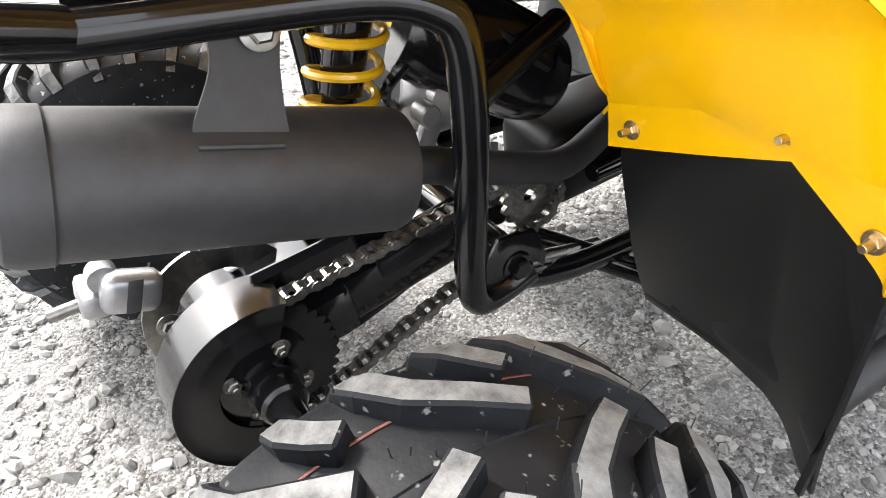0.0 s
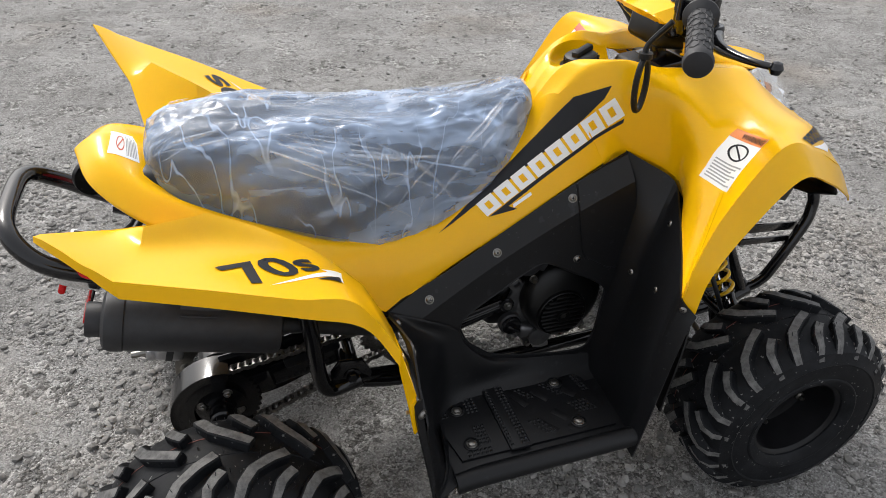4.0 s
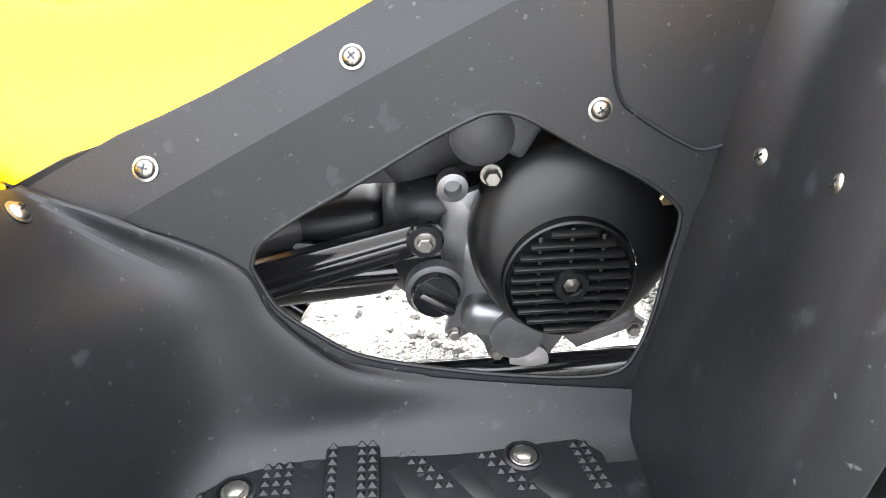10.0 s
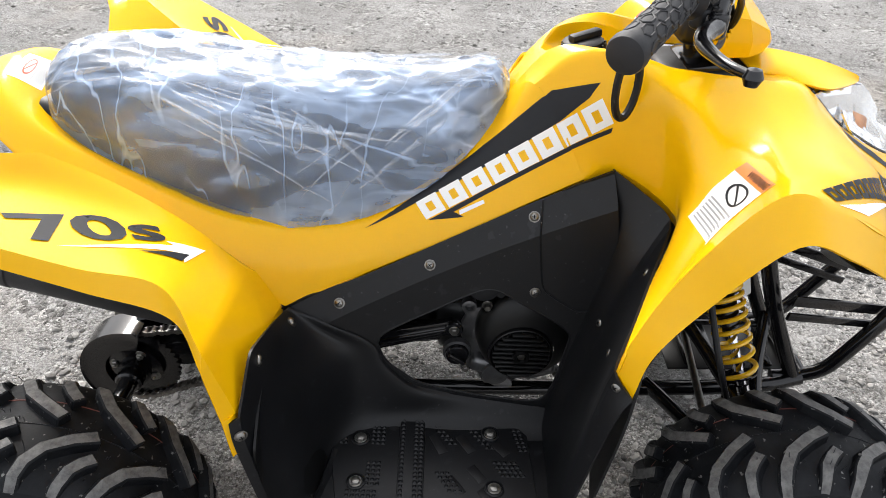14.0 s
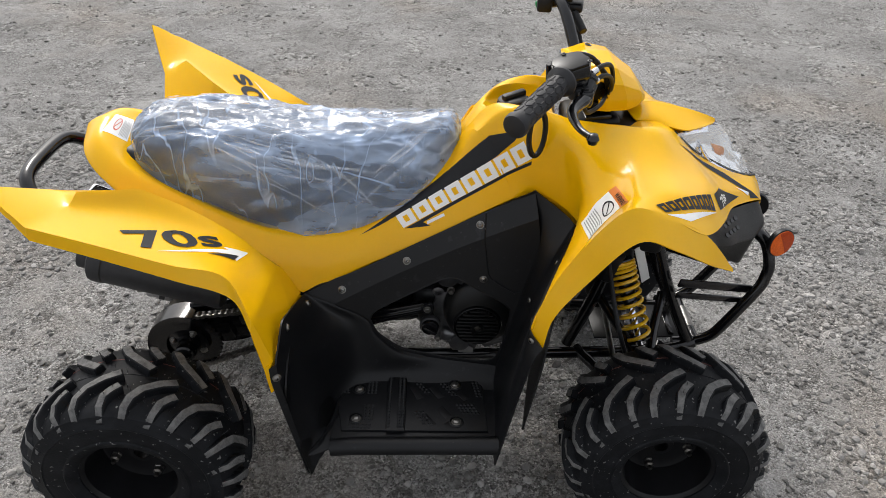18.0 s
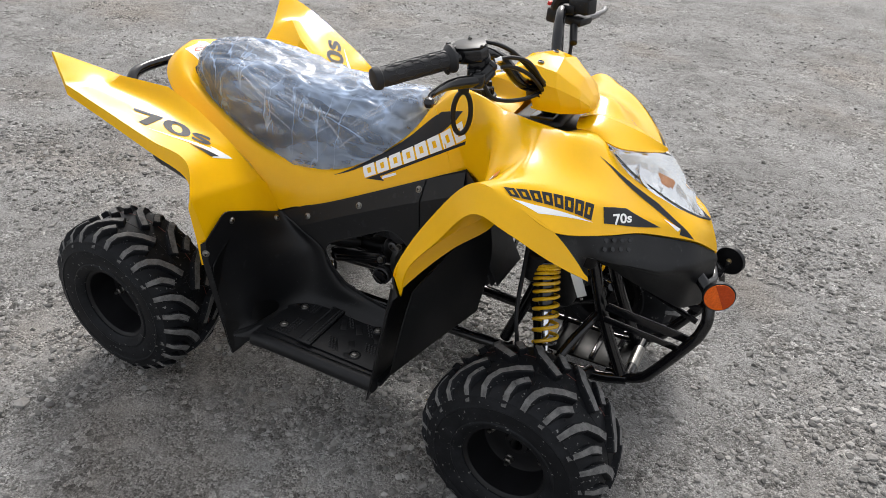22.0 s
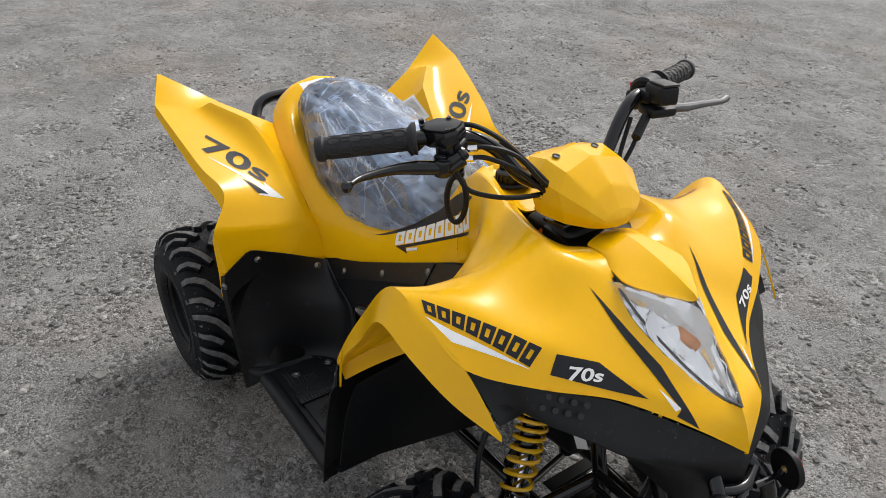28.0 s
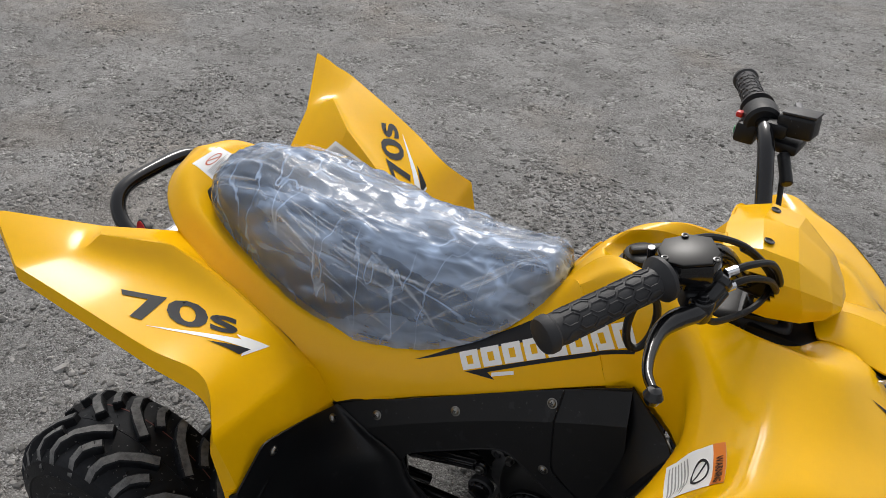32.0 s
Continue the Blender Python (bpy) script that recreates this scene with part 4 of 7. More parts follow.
def panel_geometry():
    outer = [(0.262, 0.402), (0.295, 0.416), (0.38, 0.447), (0.49, 0.499), (0.594, 0.552), (0.69, 0.602), (0.698, 0.555), (0.704, 0.5), (0.692, 0.43), (0.676, 0.36), (0.661, 0.29), (0.645, 0.222),
             (0.597, 0.229), (0.542, 0.236), (0.486, 0.248), (0.444, 0.26), (0.414, 0.282), (0.396, 0.302), (0.38, 0.332), (0.335, 0.363), (0.275, 0.392)]
    hole = [(0.391, 0.344), (0.397, 0.358), (0.419, 0.372), (0.46, 0.392), (0.494, 0.41), (0.521, 0.423), (0.538, 0.429), (0.554, 0.428), (0.569, 0.421), (0.602, 0.402), (0.633, 0.386), (0.656, 0.369), (0.66, 0.356),
            (0.655, 0.328), (0.65, 0.295), (0.642, 0.266), (0.629, 0.247), (0.597, 0.243), (0.542, 0.249), (0.488, 0.261), (0.45, 0.274), (0.424, 0.294), (0.406, 0.311), (0.398, 0.325)]
    bm = bmesh.new()
    edges = []
    for loop, per in ((outer, 3), (hole, 4)):
        pts = catmull(np.array([*loop, loop[0]], float), per, creases=(0, 1, 5, 11, 20) if loop is outer else ())[:-1]
        ring = [bm.verts.new((x, 0, z)) for x, z in pts]
        edges += [bm.edges.new((ring[i], ring[(i + 1) % len(ring)])) for i in range(len(ring))]
    bmesh.ops.triangle_fill(bm, edges=edges, use_beauty=True)
    # fold lines: where the wall changes its slope
    slope = Vector((0.468, 0, -1)).normalized()
    cuts = [(Vector((0.322, 0, 0.425 - d)), slope) for d in (0.0, 0.042, 0.07, 0.11, 0.15)] + [(Vector((x, 0, 0)), Vector((1, 0, 0))) for x in np.arange(0.285, 0.71, 0.03)]
    for at, way in cuts:
        bmesh.ops.bisect_plane(bm, geom=bm.verts[:] + bm.edges[:] + bm.faces[:], plane_co=at, plane_no=way, dist=0.0002)
    bmesh.ops.triangulate(bm, faces=bm.faces)
    for _ in range(2):
        bmesh.ops.subdivide_edges(bm, edges=[e for e in bm.edges if e.calc_length() > 0.011], cuts=1)
        bmesh.ops.triangulate(bm, faces=bm.faces)
    for v in bm.verts:
        v.co.y = wall_y(v.co.x, v.co.z)
    bm.verts.index_update()
    inner = [v.co.copy() for v in bm.verts], [tuple(v.index for v in f.verts) for f in bm.faces]
    bm.free()
    # the rolled edge of the engine window
    rim_line = [Vector((x, wall_y(x, z) + 0.0008, z)) for x, z in catmull(np.array([*hole, hole[0]], float), 4)[:-1]]
    rolled = tube(rim_line, 0.0016, 8, closed=True, smooth=False)
    front = skin([
        [(0.69, -0.115, 0.602), (0.766, -0.164, 0.56), (0.721, -0.252, 0.53), (0.693, -0.307, 0.504), (0.667, -0.352, 0.476), (0.689, -0.366, 0.449)],
        [(0.702, -0.145, 0.5), (0.72, -0.19, 0.487), (0.7, -0.255, 0.472), (0.682, -0.305, 0.46), (0.663, -0.347, 0.445), (0.678, -0.371, 0.43)],
        [(0.675, -0.165, 0.38), (0.687, -0.21, 0.38), (0.676, -0.265, 0.38), (0.665, -0.31, 0.38), (0.654, -0.347, 0.38), (0.664, -0.373, 0.37)],
        [(0.655, -0.167, 0.29), (0.663, -0.21, 0.29), (0.658, -0.265, 0.29), (0.65, -0.31, 0.29), (0.643, -0.347, 0.29), (0.65, -0.374, 0.29)],
        [(0.635, -0.17, 0.212), (0.637, -0.21, 0.208), (0.636, -0.265, 0.206), (0.633, -0.31, 0.2), (0.628, -0.345, 0.18), (0.63, -0.374, 0.172)],
    ], 6, col_crease=(1, 4), ease=2)
    def inner_edge(x, z):
        return (x, wall_y(x, z) - 0.001, z)

    def with_lip(rows, count):
        """A rounded upper edge that stands proud of the wall behind it."""
        out = []
        for k, r in enumerate(rows):
            x, y, z = r[-1]
            if k < 4:
                near = Vector(r[-2]).lerp(Vector((x, y, z)), 0.88)
                out.append(r[:-1] + [(near.x, near.y - (0.001, 0.0015, 0.0025, 0.004)[k], near.z), (x, y, z)])
                continue
            d, h = (0.0095, 0.008) if k < count else (0.006, 0.006)
            out.append(r[:-1] + [(x - 0.4 * h, y - d, z - h), (x, y, z)])
        return out

    rear = skin(with_lip([
        [(0.262, -0.393, 0.432), (0.2665, -0.337, 0.477), (0.268, -0.25, 0.44), (0.269, -0.188, 0.41), inner_edge(0.272, 0.405)],
        [(0.264, -0.394, 0.39), (0.272, -0.34, 0.41), (0.286, -0.25, 0.388), (0.308, -0.187, 0.371), inner_edge(0.334, 0.379)],
        [(0.272, -0.392, 0.32), (0.285, -0.34, 0.33), (0.307, -0.25, 0.338), (0.345, -0.189, 0.338), inner_edge(0.386, 0.346)],
        [(0.281, -0.388, 0.26), (0.3, -0.34, 0.268), (0.318, -0.25, 0.278), (0.358, -0.192, 0.29), inner_edge(0.402, 0.312)],
        [(0.29, -0.382, 0.2), (0.318, -0.34, 0.208), (0.328, -0.25, 0.214), (0.372, -0.198, 0.232), inner_edge(0.434, 0.277)],
        [(0.38, -0.34, 0.2), (0.39, -0.3, 0.2), (0.382, -0.226, 0.203), (0.428, -0.194, 0.222), inner_edge(0.47, 0.261)],
        [(0.5, -0.34, 0.2), (0.5, -0.3, 0.2), (0.507, -0.232, 0.204), (0.514, -0.197, 0.218), inner_edge(0.525, 0.248)],
        [(0.58, -0.34, 0.2), (0.58, -0.3, 0.2), (0.58, -0.232, 0.204), (0.583, -0.197, 0.214), inner_edge(0.588, 0.239)],
        [(0.645, -0.34, 0.2), (0.645, -0.3, 0.2), (0.642, -0.232, 0.204), (0.64, -0.199, 0.212), inner_edge(0.642, 0.234)],
    ], 6), 7, col_crease=(1,), ease=1)
    low = skin([[(0.288, -0.3825, 0.205), (0.318, -0.34, 0.213), (0.334, -0.25, 0.216)], [(0.297, -0.384, 0.168), (0.325, -0.34, 0.183), (0.366, -0.25, 0.195)]], 6)
    tail_drop = skin([[(0.262, -0.393, 0.432), (0.25, -0.397, 0.425)], [(0.264, -0.394, 0.39), (0.254, -0.4, 0.385)], [(0.281, -0.388, 0.26), (0.275, -0.394, 0.255)], [(0.292, -0.38, 0.155), (0.29, -0.386, 0.155)]], 6)
    return inner, front, rear, low, tail_drop, rolled


panel_inner, panel_front, panel_rear, panel_low, panel_edge, panel_rolled = panel_geometry()
side_parts = welded(join(panel_inner, panel_front, panel_rear, panel_low, panel_edge), 0.0015)
SCREWS = [(0.34, 0.409), (0.461, 0.463), (0.595, 0.535), (0.605, 0.429)]
WALL_SCREWS = [((0.275, -0.325, 0.452), (1, -0.25, 0.2)), ((0.277, -0.196, 0.40), (1, -0.5, 0.2)), ((0.262, -0.396, 0.406), (0.9, -0.5, 0)), ((0.672, -0.204, 0.412), (-1, -0.7, 0.1)), ((0.716, -0.226, 0.519), (-1, -0.55, 0.3)), ((0.665, -0.362, 0.459), (-0.8, -0.7, 0.1)), ((0.69, -0.27, 0.43), (-1, -0.5, 0.1))]


def onto(geo_bvh, at, way):
    """Where a ray from at along way meets a surface, with its normal turned towards the ray's start."""
    hit, nor, _, _ = geo_bvh.ray_cast(Vector(at), Vector(way).normalized())
    if hit is None:
        return None, None
    return hit, (nor if nor.dot(Vector(way)) < 0 else -nor)


from mathutils.bvhtree import BVHTree

panel_bvh = BVHTree.FromPolygons([tuple(v) for v in side_parts[0]], side_parts[1])


def build_side(left):
    f = flip if left else (lambda g: g)
    panel = thicken(obj("side_panel", f(side_parts), BLACK, bike, "matt black moulded footwell panel with an engine window", angle=16), 0.003)

    obj("window_rim", f(panel_rolled), BLACK, panel, "rolled edge of the engine window", angle=80)

    def screw(p, way):
        hit, nor = onto(panel_bvh, Vector(p) + Vector(way).normalized() * 0.06, -Vector(way))
        if hit is None:
            hit, nor = Vector(p), Vector(way).normalized()
        m = along(hit + nor * 0.0005, hit + nor, random.uniform(0, 90))
        obj("screw", f(pan_screw(0.006, m)), STEEL, panel, "domed steel cross-head screw")
        obj("cross_recess", f(cross_slot(0.006, m)), GLOSS, panel)

    for x, z in SCREWS:
        screw((x, wall_y(x, z), z), (0, -1, 0.15))
    for p, way in WALL_SCREWS:
        screw(p, way)
    flap = []
    for u, x in ((0.0, 0.272), (0.1, 0.2745), (0.33, 0.287), (0.66, 0.307), (1.0, 0.334)):
        flap.append([(x - back * u, y, top + (low_z - top) * u) for y, back, top, low_z in ((-0.178, 0, 0.372, 0.19), (-0.26, 0, 0.4, 0.19), (-0.317, 0.006, 0.424, 0.186), (-0.345, 0.018, 0.41, 0.183), (-0.372, 0.03, 0.392, 0.166), (-0.39, 0.038, 0.375, 0.158))])
    thicken(obj("splash_flap", f(skin(flap, 4, col_crease=(2,), ease=0)), SHROUD_BLACK, panel, "flat black flap behind the footwell"), 0.003)
    # seam of the access cover
    seam = [(0.606, -0.118, 0.556), (0.607, -0.15, 0.48), (0.612, -0.16, 0.44), (0.625, -0.168, 0.425), (0.652, -0.176, 0.409), (0.663, -0.178, 0.4065), (0.676, -0.184, 0.412), (0.692, -0.19, 0.425), (0.698, -0.194, 0.438), (0.712, -0.195, 0.476), (0.722, -0.2, 0.51)]
    line = []
    for p in curve_pts(seam, 6):
        hit, nor = onto(panel_bvh, p + Vector((-0.03, -0.08, 0.01)), (0.03, 0.08, -0.01))
        if hit:
            line.append(hit + nor * 0.0012)
    if len(line) > 3:
        obj("cover_seam", f(tube(line, 0.0013, 5, smooth=False)), RUBBER, panel, "narrow dark seam of the access cover")
    # footrest: floor plate, outer beam, grip strips, bolts
    rest = obj("footrest", f(block((0.32, 0.17, 0.012), Matrix.Translation((0.486, -0.263, 0.2)), 0.004)), BLACK, bike, "black ribbed plastic footrest")
    beam = [(0.328, -0.353, 0.19), (0.37, -0.353, 0.194), (0.45, -0.354, 0.197), (0.6, -0.356, 0.202), (0.637, -0.357, 0.204)]
    obj("edge_beam", f(tube(beam, 0.0165, 16)), BLACK, rest, "rounded outer edge of the footrest")
    rim = [(0.322, -0.215), (0.334, -0.199), (0.42, -0.1935), (0.52, -0.192), (0.594, -0.196), (0.611, -0.214), (0.616, -0.33), (0.345, -0.33)]
    obj("tread_plate", f(plate(rim, 0.006, Matrix.Translation((0, 0, 0.2055)), 0.0025)), BLACK, rest, "raised moulded tread plate")
    strip = obj("grip_strip", f(block((0.036, 0.15, 0.006), Matrix.Translation((0.444, -0.26, 0.2135)), 0.002)), BLACK, rest, "raised studded grip strip")

    def studs_on(x0, x1, y0, y1, lean, z, step=0.0072):
        """Small pyramids in rows that lean along the bike."""
        out = []
        for j in range(int((y1 - y0) / step) + 1):
            for i in range(int((x1 - x0) / step) + 1):
                c = Vector((x0 + i * step + lean * j * step, y1 - j * step, z))
                out.append(([c + Vector(d) for d in ((-0.003, -0.003, 0), (0.003, -0.003, 0), (0.003, 0.003, 0), (-0.003, 0.003, 0), (0, 0, 0.0026))], [(0, 1, 4), (1, 2, 4), (2, 3, 4), (3, 0, 4)]))
        return out

    studs = studs_on(0.431, 0.438, -0.333, -0.19, 0, 0.2164) + studs_on(0.45, 0.458, -0.333, -0.19, 0, 0.2164)
    for x0, x1, y0, y1, lean in ((0.337, 0.35, -0.24, -0.207, 0.2), (0.388, 0.404, -0.24, -0.2, 0), (0.477, 0.485, -0.238, -0.204, 0.75), (0.524, 0.532, -0.24, -0.203, 0.75), (0.592, 0.6, -0.246, -0.206, 0.2), (0.385, 0.405, -0.31, -0.27, 0), (0.48, 0.5, -0.315, -0.285, 0.6), (0.56, 0.59, -0.29, -0.265, 0.5), (0.36, 0.4, -0.328, -0.318, 0)):
        studs += studs_on(x0, x1, y0, y1, lean, 0.2112)
    obj("grip_stud", f(join(*studs)), BLACK, rest, "rows of small pyramid grip studs", smooth=False, kind="stuff")
    for x, y in ((0.558, -0.309), (0.557, -0.214), (0.37, -0.303), (0.37, -0.228)):
        obj("collar", f(lathe([(0.0135, 0.0), (0.0135, 0.002), (0.0115, 0.003), (0.0105, 0.0005), (0.0105, 0.0)], 28, Matrix.Translation((x, y, 0.211)))), BLACK, rest)
        obj("bolt", f(hex_bolt(0.0068, 0.004, Matrix.Translation((x, y, 0.2125)), 1.35)), STEEL, rest, "steel hexagon bolt")
    obj("rivet", f(lathe([(0.0055, 0), (0.005, 0.0015), (0.0, 0.002)], 18, Matrix.Translation((0.33, -0.213, 0.2112)))), STEEL, rest, "small dull rivet head")
    for x, y in ((0.416, -0.206), (0.415, -0.25)):
        obj("drain_hole", f(lathe([(0.0062, 0.0), (0.006, 0.0006), (0.0, 0.0008)], 20, Matrix.Translation((x, y, 0.211)))), RIM, rest, "small round drain hole")
    for x, y, a, long in ((0.482, -0.234, 25, 0.036), (0.521, -0.233, 32, 0.034), (0.571, -0.241, 40, 0.026), (0.505, -0.305, 35, 0.034), (0.535, -0.285, 35, 0.03), (0.545, -0.318, 35, 0.02)):
        obj("slot", f(block((0.014, long, 0.0012), pose(x, y, 0.2114, 0, 0, a), 0.0005)), RIM, rest, "dark slanted drain slot")
    return panel


build_side(False)
build_side(True)


# ---- frame, rear axle, chain and silencer ----
def bike_part(name, geo, mat, parent=None, label="", angle=35):
    return obj(name, geo, mat, parent or bike, label, angle)


def y_disc(profile, x, y, z, n=48):
    """A turned shape whose axis lies across the bike; heights count towards the right."""
    return lathe(profile, n, pose(x, y, z, 90, 0, 0))


AX_Z = 0.189
SIDE_TUBE = [(-0.12, 0.1, 0.512), (-0.084, 0.096, 0.503), (0.0, 0.112, 0.503), (0.08, 0.132, 0.503), (0.118, 0.147, 0.495), (0.138, 0.152, 0.47), (0.15, 0.146, 0.38), (0.158, 0.134, 0.27), (0.17, 0.128, 0.228), (0.195, 0.124, 0.223), (0.23, 0.124, 0.234)]
frame_tube = bike_part("frame", tube([(x, -y, z) for x, y, z in SIDE_TUBE], 0.0135, 14), GLOSS, None, "gloss black welded tubular steel frame")
bike_part("side_tube", tube(SIDE_TUBE, 0.0135, 14), GLOSS, frame_tube)
for s in (-1, 1):
    bike_part("seat_rail", tube([(-0.075, s * 0.063, 0.515), (0.0, s * 0.07, 0.508), (0.1, s * 0.085, 0.506)], 0.011), GLOSS, frame_tube)
    bike_part("lower_rail", tube([(0.2, s * 0.12, 0.232), (0.3, s * 0.11, 0.2), (0.45, s * 0.1, 0.19), (0.8, s * 0.085, 0.185), (1.0, s * 0.075, 0.19), (1.075, s * 0.068, 0.205)], 0.0125), GLOSS, frame_tube)
    bike_part("front_upright", tube([(1.06, s * 0.065, 0.21), (1.0, s * 0.06, 0.33), (0.955, s * 0.05, 0.45), (0.92, s * 0.04, 0.55)], 0.0125), GLOSS, frame_tube)
    bike_part("shock_strut", tube([(0.8, s * 0.07, 0.2), (0.85, s * 0.07, 0.36), (0.87, s * 0.065, 0.5), (0.82, s * 0.05, 0.6)], 0.0125), GLOSS, frame_tube)
    bike_part("brace", tube([(0.222, s * 0.122, 0.238), (0.339, s * 0.073, 0.178), (0.385, s * 0.053, 0.155)], 0.0125), GLOSS, frame_tube)
    bike_part("footrest_support", rod((0.3, s * 0.02, 0.19), (0.43, s * 0.2, 0.158), 0.013), GLOSS, frame_tube)
    bike_part("rear_stay", rod((0.15, s * 0.14, 0.42), (0.3, s * 0.06, 0.43), 0.012), GLOSS, frame_tube)
    bike_part("mount_plate", plate([(-0.035, -0.03), (0.03, -0.03), (0.035, 0.0), (0.02, 0.03), (-0.02, 0.034), (-0.036, 0.012)], 0.008, pose(0.214, s * 0.118, 0.245, 90, 0, 0)), GLOSS, frame_tube)
    bike_part("pivot_bolt", hex_bolt(0.0105, 0.009, pose(0.214, -0.127 if s < 0 else 0.127, 0.245, 90 if s < 0 else -90, 0, 0)), GLOSS, frame_tube, "black hexagon pivot bolt")
bike_part("seat_cross_tube", tube([(-0.055, -0.063, 0.515), (-0.055, 0.0, 0.515), (-0.055, 0.063, 0.515)], 0.0105), GLOSS, frame_tube)
bike_part("spine", tube([(0.1, 0, 0.55), (0.3, 0, 0.45), (0.5, 0, 0.47), (0.7, 0, 0.56), (0.8, 0, 0.62)], 0.018), GLOSS, frame_tube)
stay_up = Vector((-0.264, 0, 0.964))
stay_rows = [[Vector((0.366, -0.1, 0.287)) + Vector((0.134, 0, 0.0367)) * u + stay_up * h * (1 - 0.25 * u) + Vector((0, -d, 0)) for h, d in ((-0.017, 0.0), (-0.0165, 0.01), (-0.006, 0.011), (-0.004, 0.014), (0.003, 0.014), (0.005, 0.011), (0.0165, 0.01), (0.017, 0.0))] for u in (0.0, 0.3, 0.7, 1.0)]
thicken(bike_part("engine_stay", skin(stay_rows, 4, col_crease=(1, 6), ease=1), GLOSS, frame_tube, "pressed black engine mounting arm with a raised rib"), 0.003)
bike_part("arm_pivot", hex_bolt(0.007, 0.006, pose(0.372, -0.11, 0.288, 90, 0, 0)), GLOSS, frame_tube)
bike_part("cross_pipe", rod((0.36, -0.06, 0.262), (0.53, -0.06, 0.272), 0.011, 14), GLOSS, frame_tube, "black pipe behind the arm")

# rear axle, carrier and swing arm
axle = bike_part("rear_axle", rod((REAR_X, -0.33, AX_Z), (REAR_X, 0.33, AX_Z), 0.0135, 18), GLOSS, None, "black solid rear axle")
for y0, y1, r in ((-0.068, 0.09, 0.034), (-0.115, -0.08, 0.021), (-0.3, -0.24, 0.03), (0.24, 0.3, 0.03)):
    bike_part("axle_sleeve", rod((REAR_X, y0, AX_Z), (REAR_X, y1, AX_Z), r, 28), GLOSS, axle)
swing = bike_part("swing_arm", block((0.07, 0.15, 0.05), pose(0.05, 0.01, 0.208, 0, -12, 0), 0.008), GLOSS, None, "gloss black box-section swing arm")
bike_part("arm_beam", block((0.25, 0.035, 0.05), pose(0.11, -0.035, 0.218, 0, -12, 0), 0.006), GLOSS, swing)
bike_part("arm_beam", block((0.25, 0.035, 0.05), pose(0.11, 0.06, 0.218, 0, -12, 0), 0.006), GLOSS, swing)
bike_part("pivot_tube", rod((0.214, -0.115, 0.245), (0.214, 0.115, 0.245), 0.018), GLOSS, swing)
bike_part("chain_slider", block((0.1, 0.012, 0.022), pose(0.155, -0.068, 0.262, 0, -14, 0), 0.004), BLACK, swing)


def toothed(r, teeth, depth):
    pts = []
    for k in range(teeth * 4):
        a = 2 * math.pi * k / (teeth * 4)
        rr = r + depth * (0.5, 1.0, 0.5, -0.6)[k % 4]
        pts.append((rr * math.cos(a), rr * math.sin(a)))
    return pts


def ring_plate(outline, hole, thick, m):
    """A flat ring: a toothed outline round a round hole."""
    n = len(outline)
    inner = [(hole * math.cos(2 * math.pi * k / n), hole * math.sin(2 * math.pi * k / n)) for k in range(n)]
    vs = [(x, y, h) for h in (0, thick) for ring in (outline, inner) for x, y in ring]
    fs = []
    for k in range(n):
        j = (k + 1) % n
        fs += [(k, j, n + j, n + k), (2 * n + k, 3 * n + k, 3 * n + j, 2 * n + j), (k, 2 * n + k, 2 * n + j, j), (n + k, n + j, 3 * n + j, 3 * n + k)]
    return moved((vs, fs), m)


SPR_Y = -0.07
sprocket = bike_part("rear_sprocket", ring_plate(toothed(0.066, 37, 0.004), 0.024, 0.005, pose(REAR_X, SPR_Y + 0.005, AX_Z, 90, 0, 0)), GLOSS, None, "black toothed rear chain sprocket")
bike_part("sprocket_hub", y_disc([(0.02, 0.0), (0.042, 0.0), (0.043, 0.006), (0.026, 0.008), (0.025, 0.02), (0.02, 0.021)], REAR_X, SPR_Y - 0.003, AX_Z), GLOSS, sprocket)
for a in (65, 160, 245, 335):
    m = pose(REAR_X + 0.032 * math.cos(radians(a)), SPR_Y - 0.009, AX_Z + 0.032 * math.sin(radians(a)), 90, 0, 0)
    bike_part("sprocket_bolt", join(hex_bolt(0.0065, 0.005, m), lathe([(0.0035, 0.004), (0.0035, 0.008), (0.0025, 0.009)], 12, m)), STEEL, sprocket, "bright steel bolt")
bike_part("front_sprocket", ring_plate(toothed(0.03, 15, 0.004), 0.008, 0.005, pose(0.275, SPR_Y + 0.008, 0.268, 90, 0, 0)), CHAIN, sprocket)


def chain_line():
    """The chain's closed run round both sprockets, as points an even pitch apart."""
    c0, c1, r0, r1 = Vector((REAR_X, 0, AX_Z)), Vector((0.275, 0, 0.268)), 0.067, 0.031
    d = c1 - c0
    base = math.atan2(d.z, d.x)
    off = math.acos((r0 - r1) / d.length)
    pts = []
    for k in range(41):
        a = base + off + (2 * math.pi - 2 * off) * k / 40
        pts.append(c0 + Vector((math.cos(a), 0, math.sin(a))) * r0)
    for k in range(21):
        a = base - off + 2 * off * k / 20
        pts.append(c1 + Vector((math.cos(a), 0, math.sin(a))) * r1)
    pts.append(pts[0])
    seg = np.array([(p.x, p.z) for p in pts])
    s = np.concatenate([[0], np.cumsum(np.hypot(*np.diff(seg, axis=0).T))])
    n = round(s[-1] / 0.0127)
    u = np.arange(n) * s[-1] / n
    return np.stack([np.interp(u, s, seg[:, 0]), np.interp(u, s, seg[:, 1])], 1)


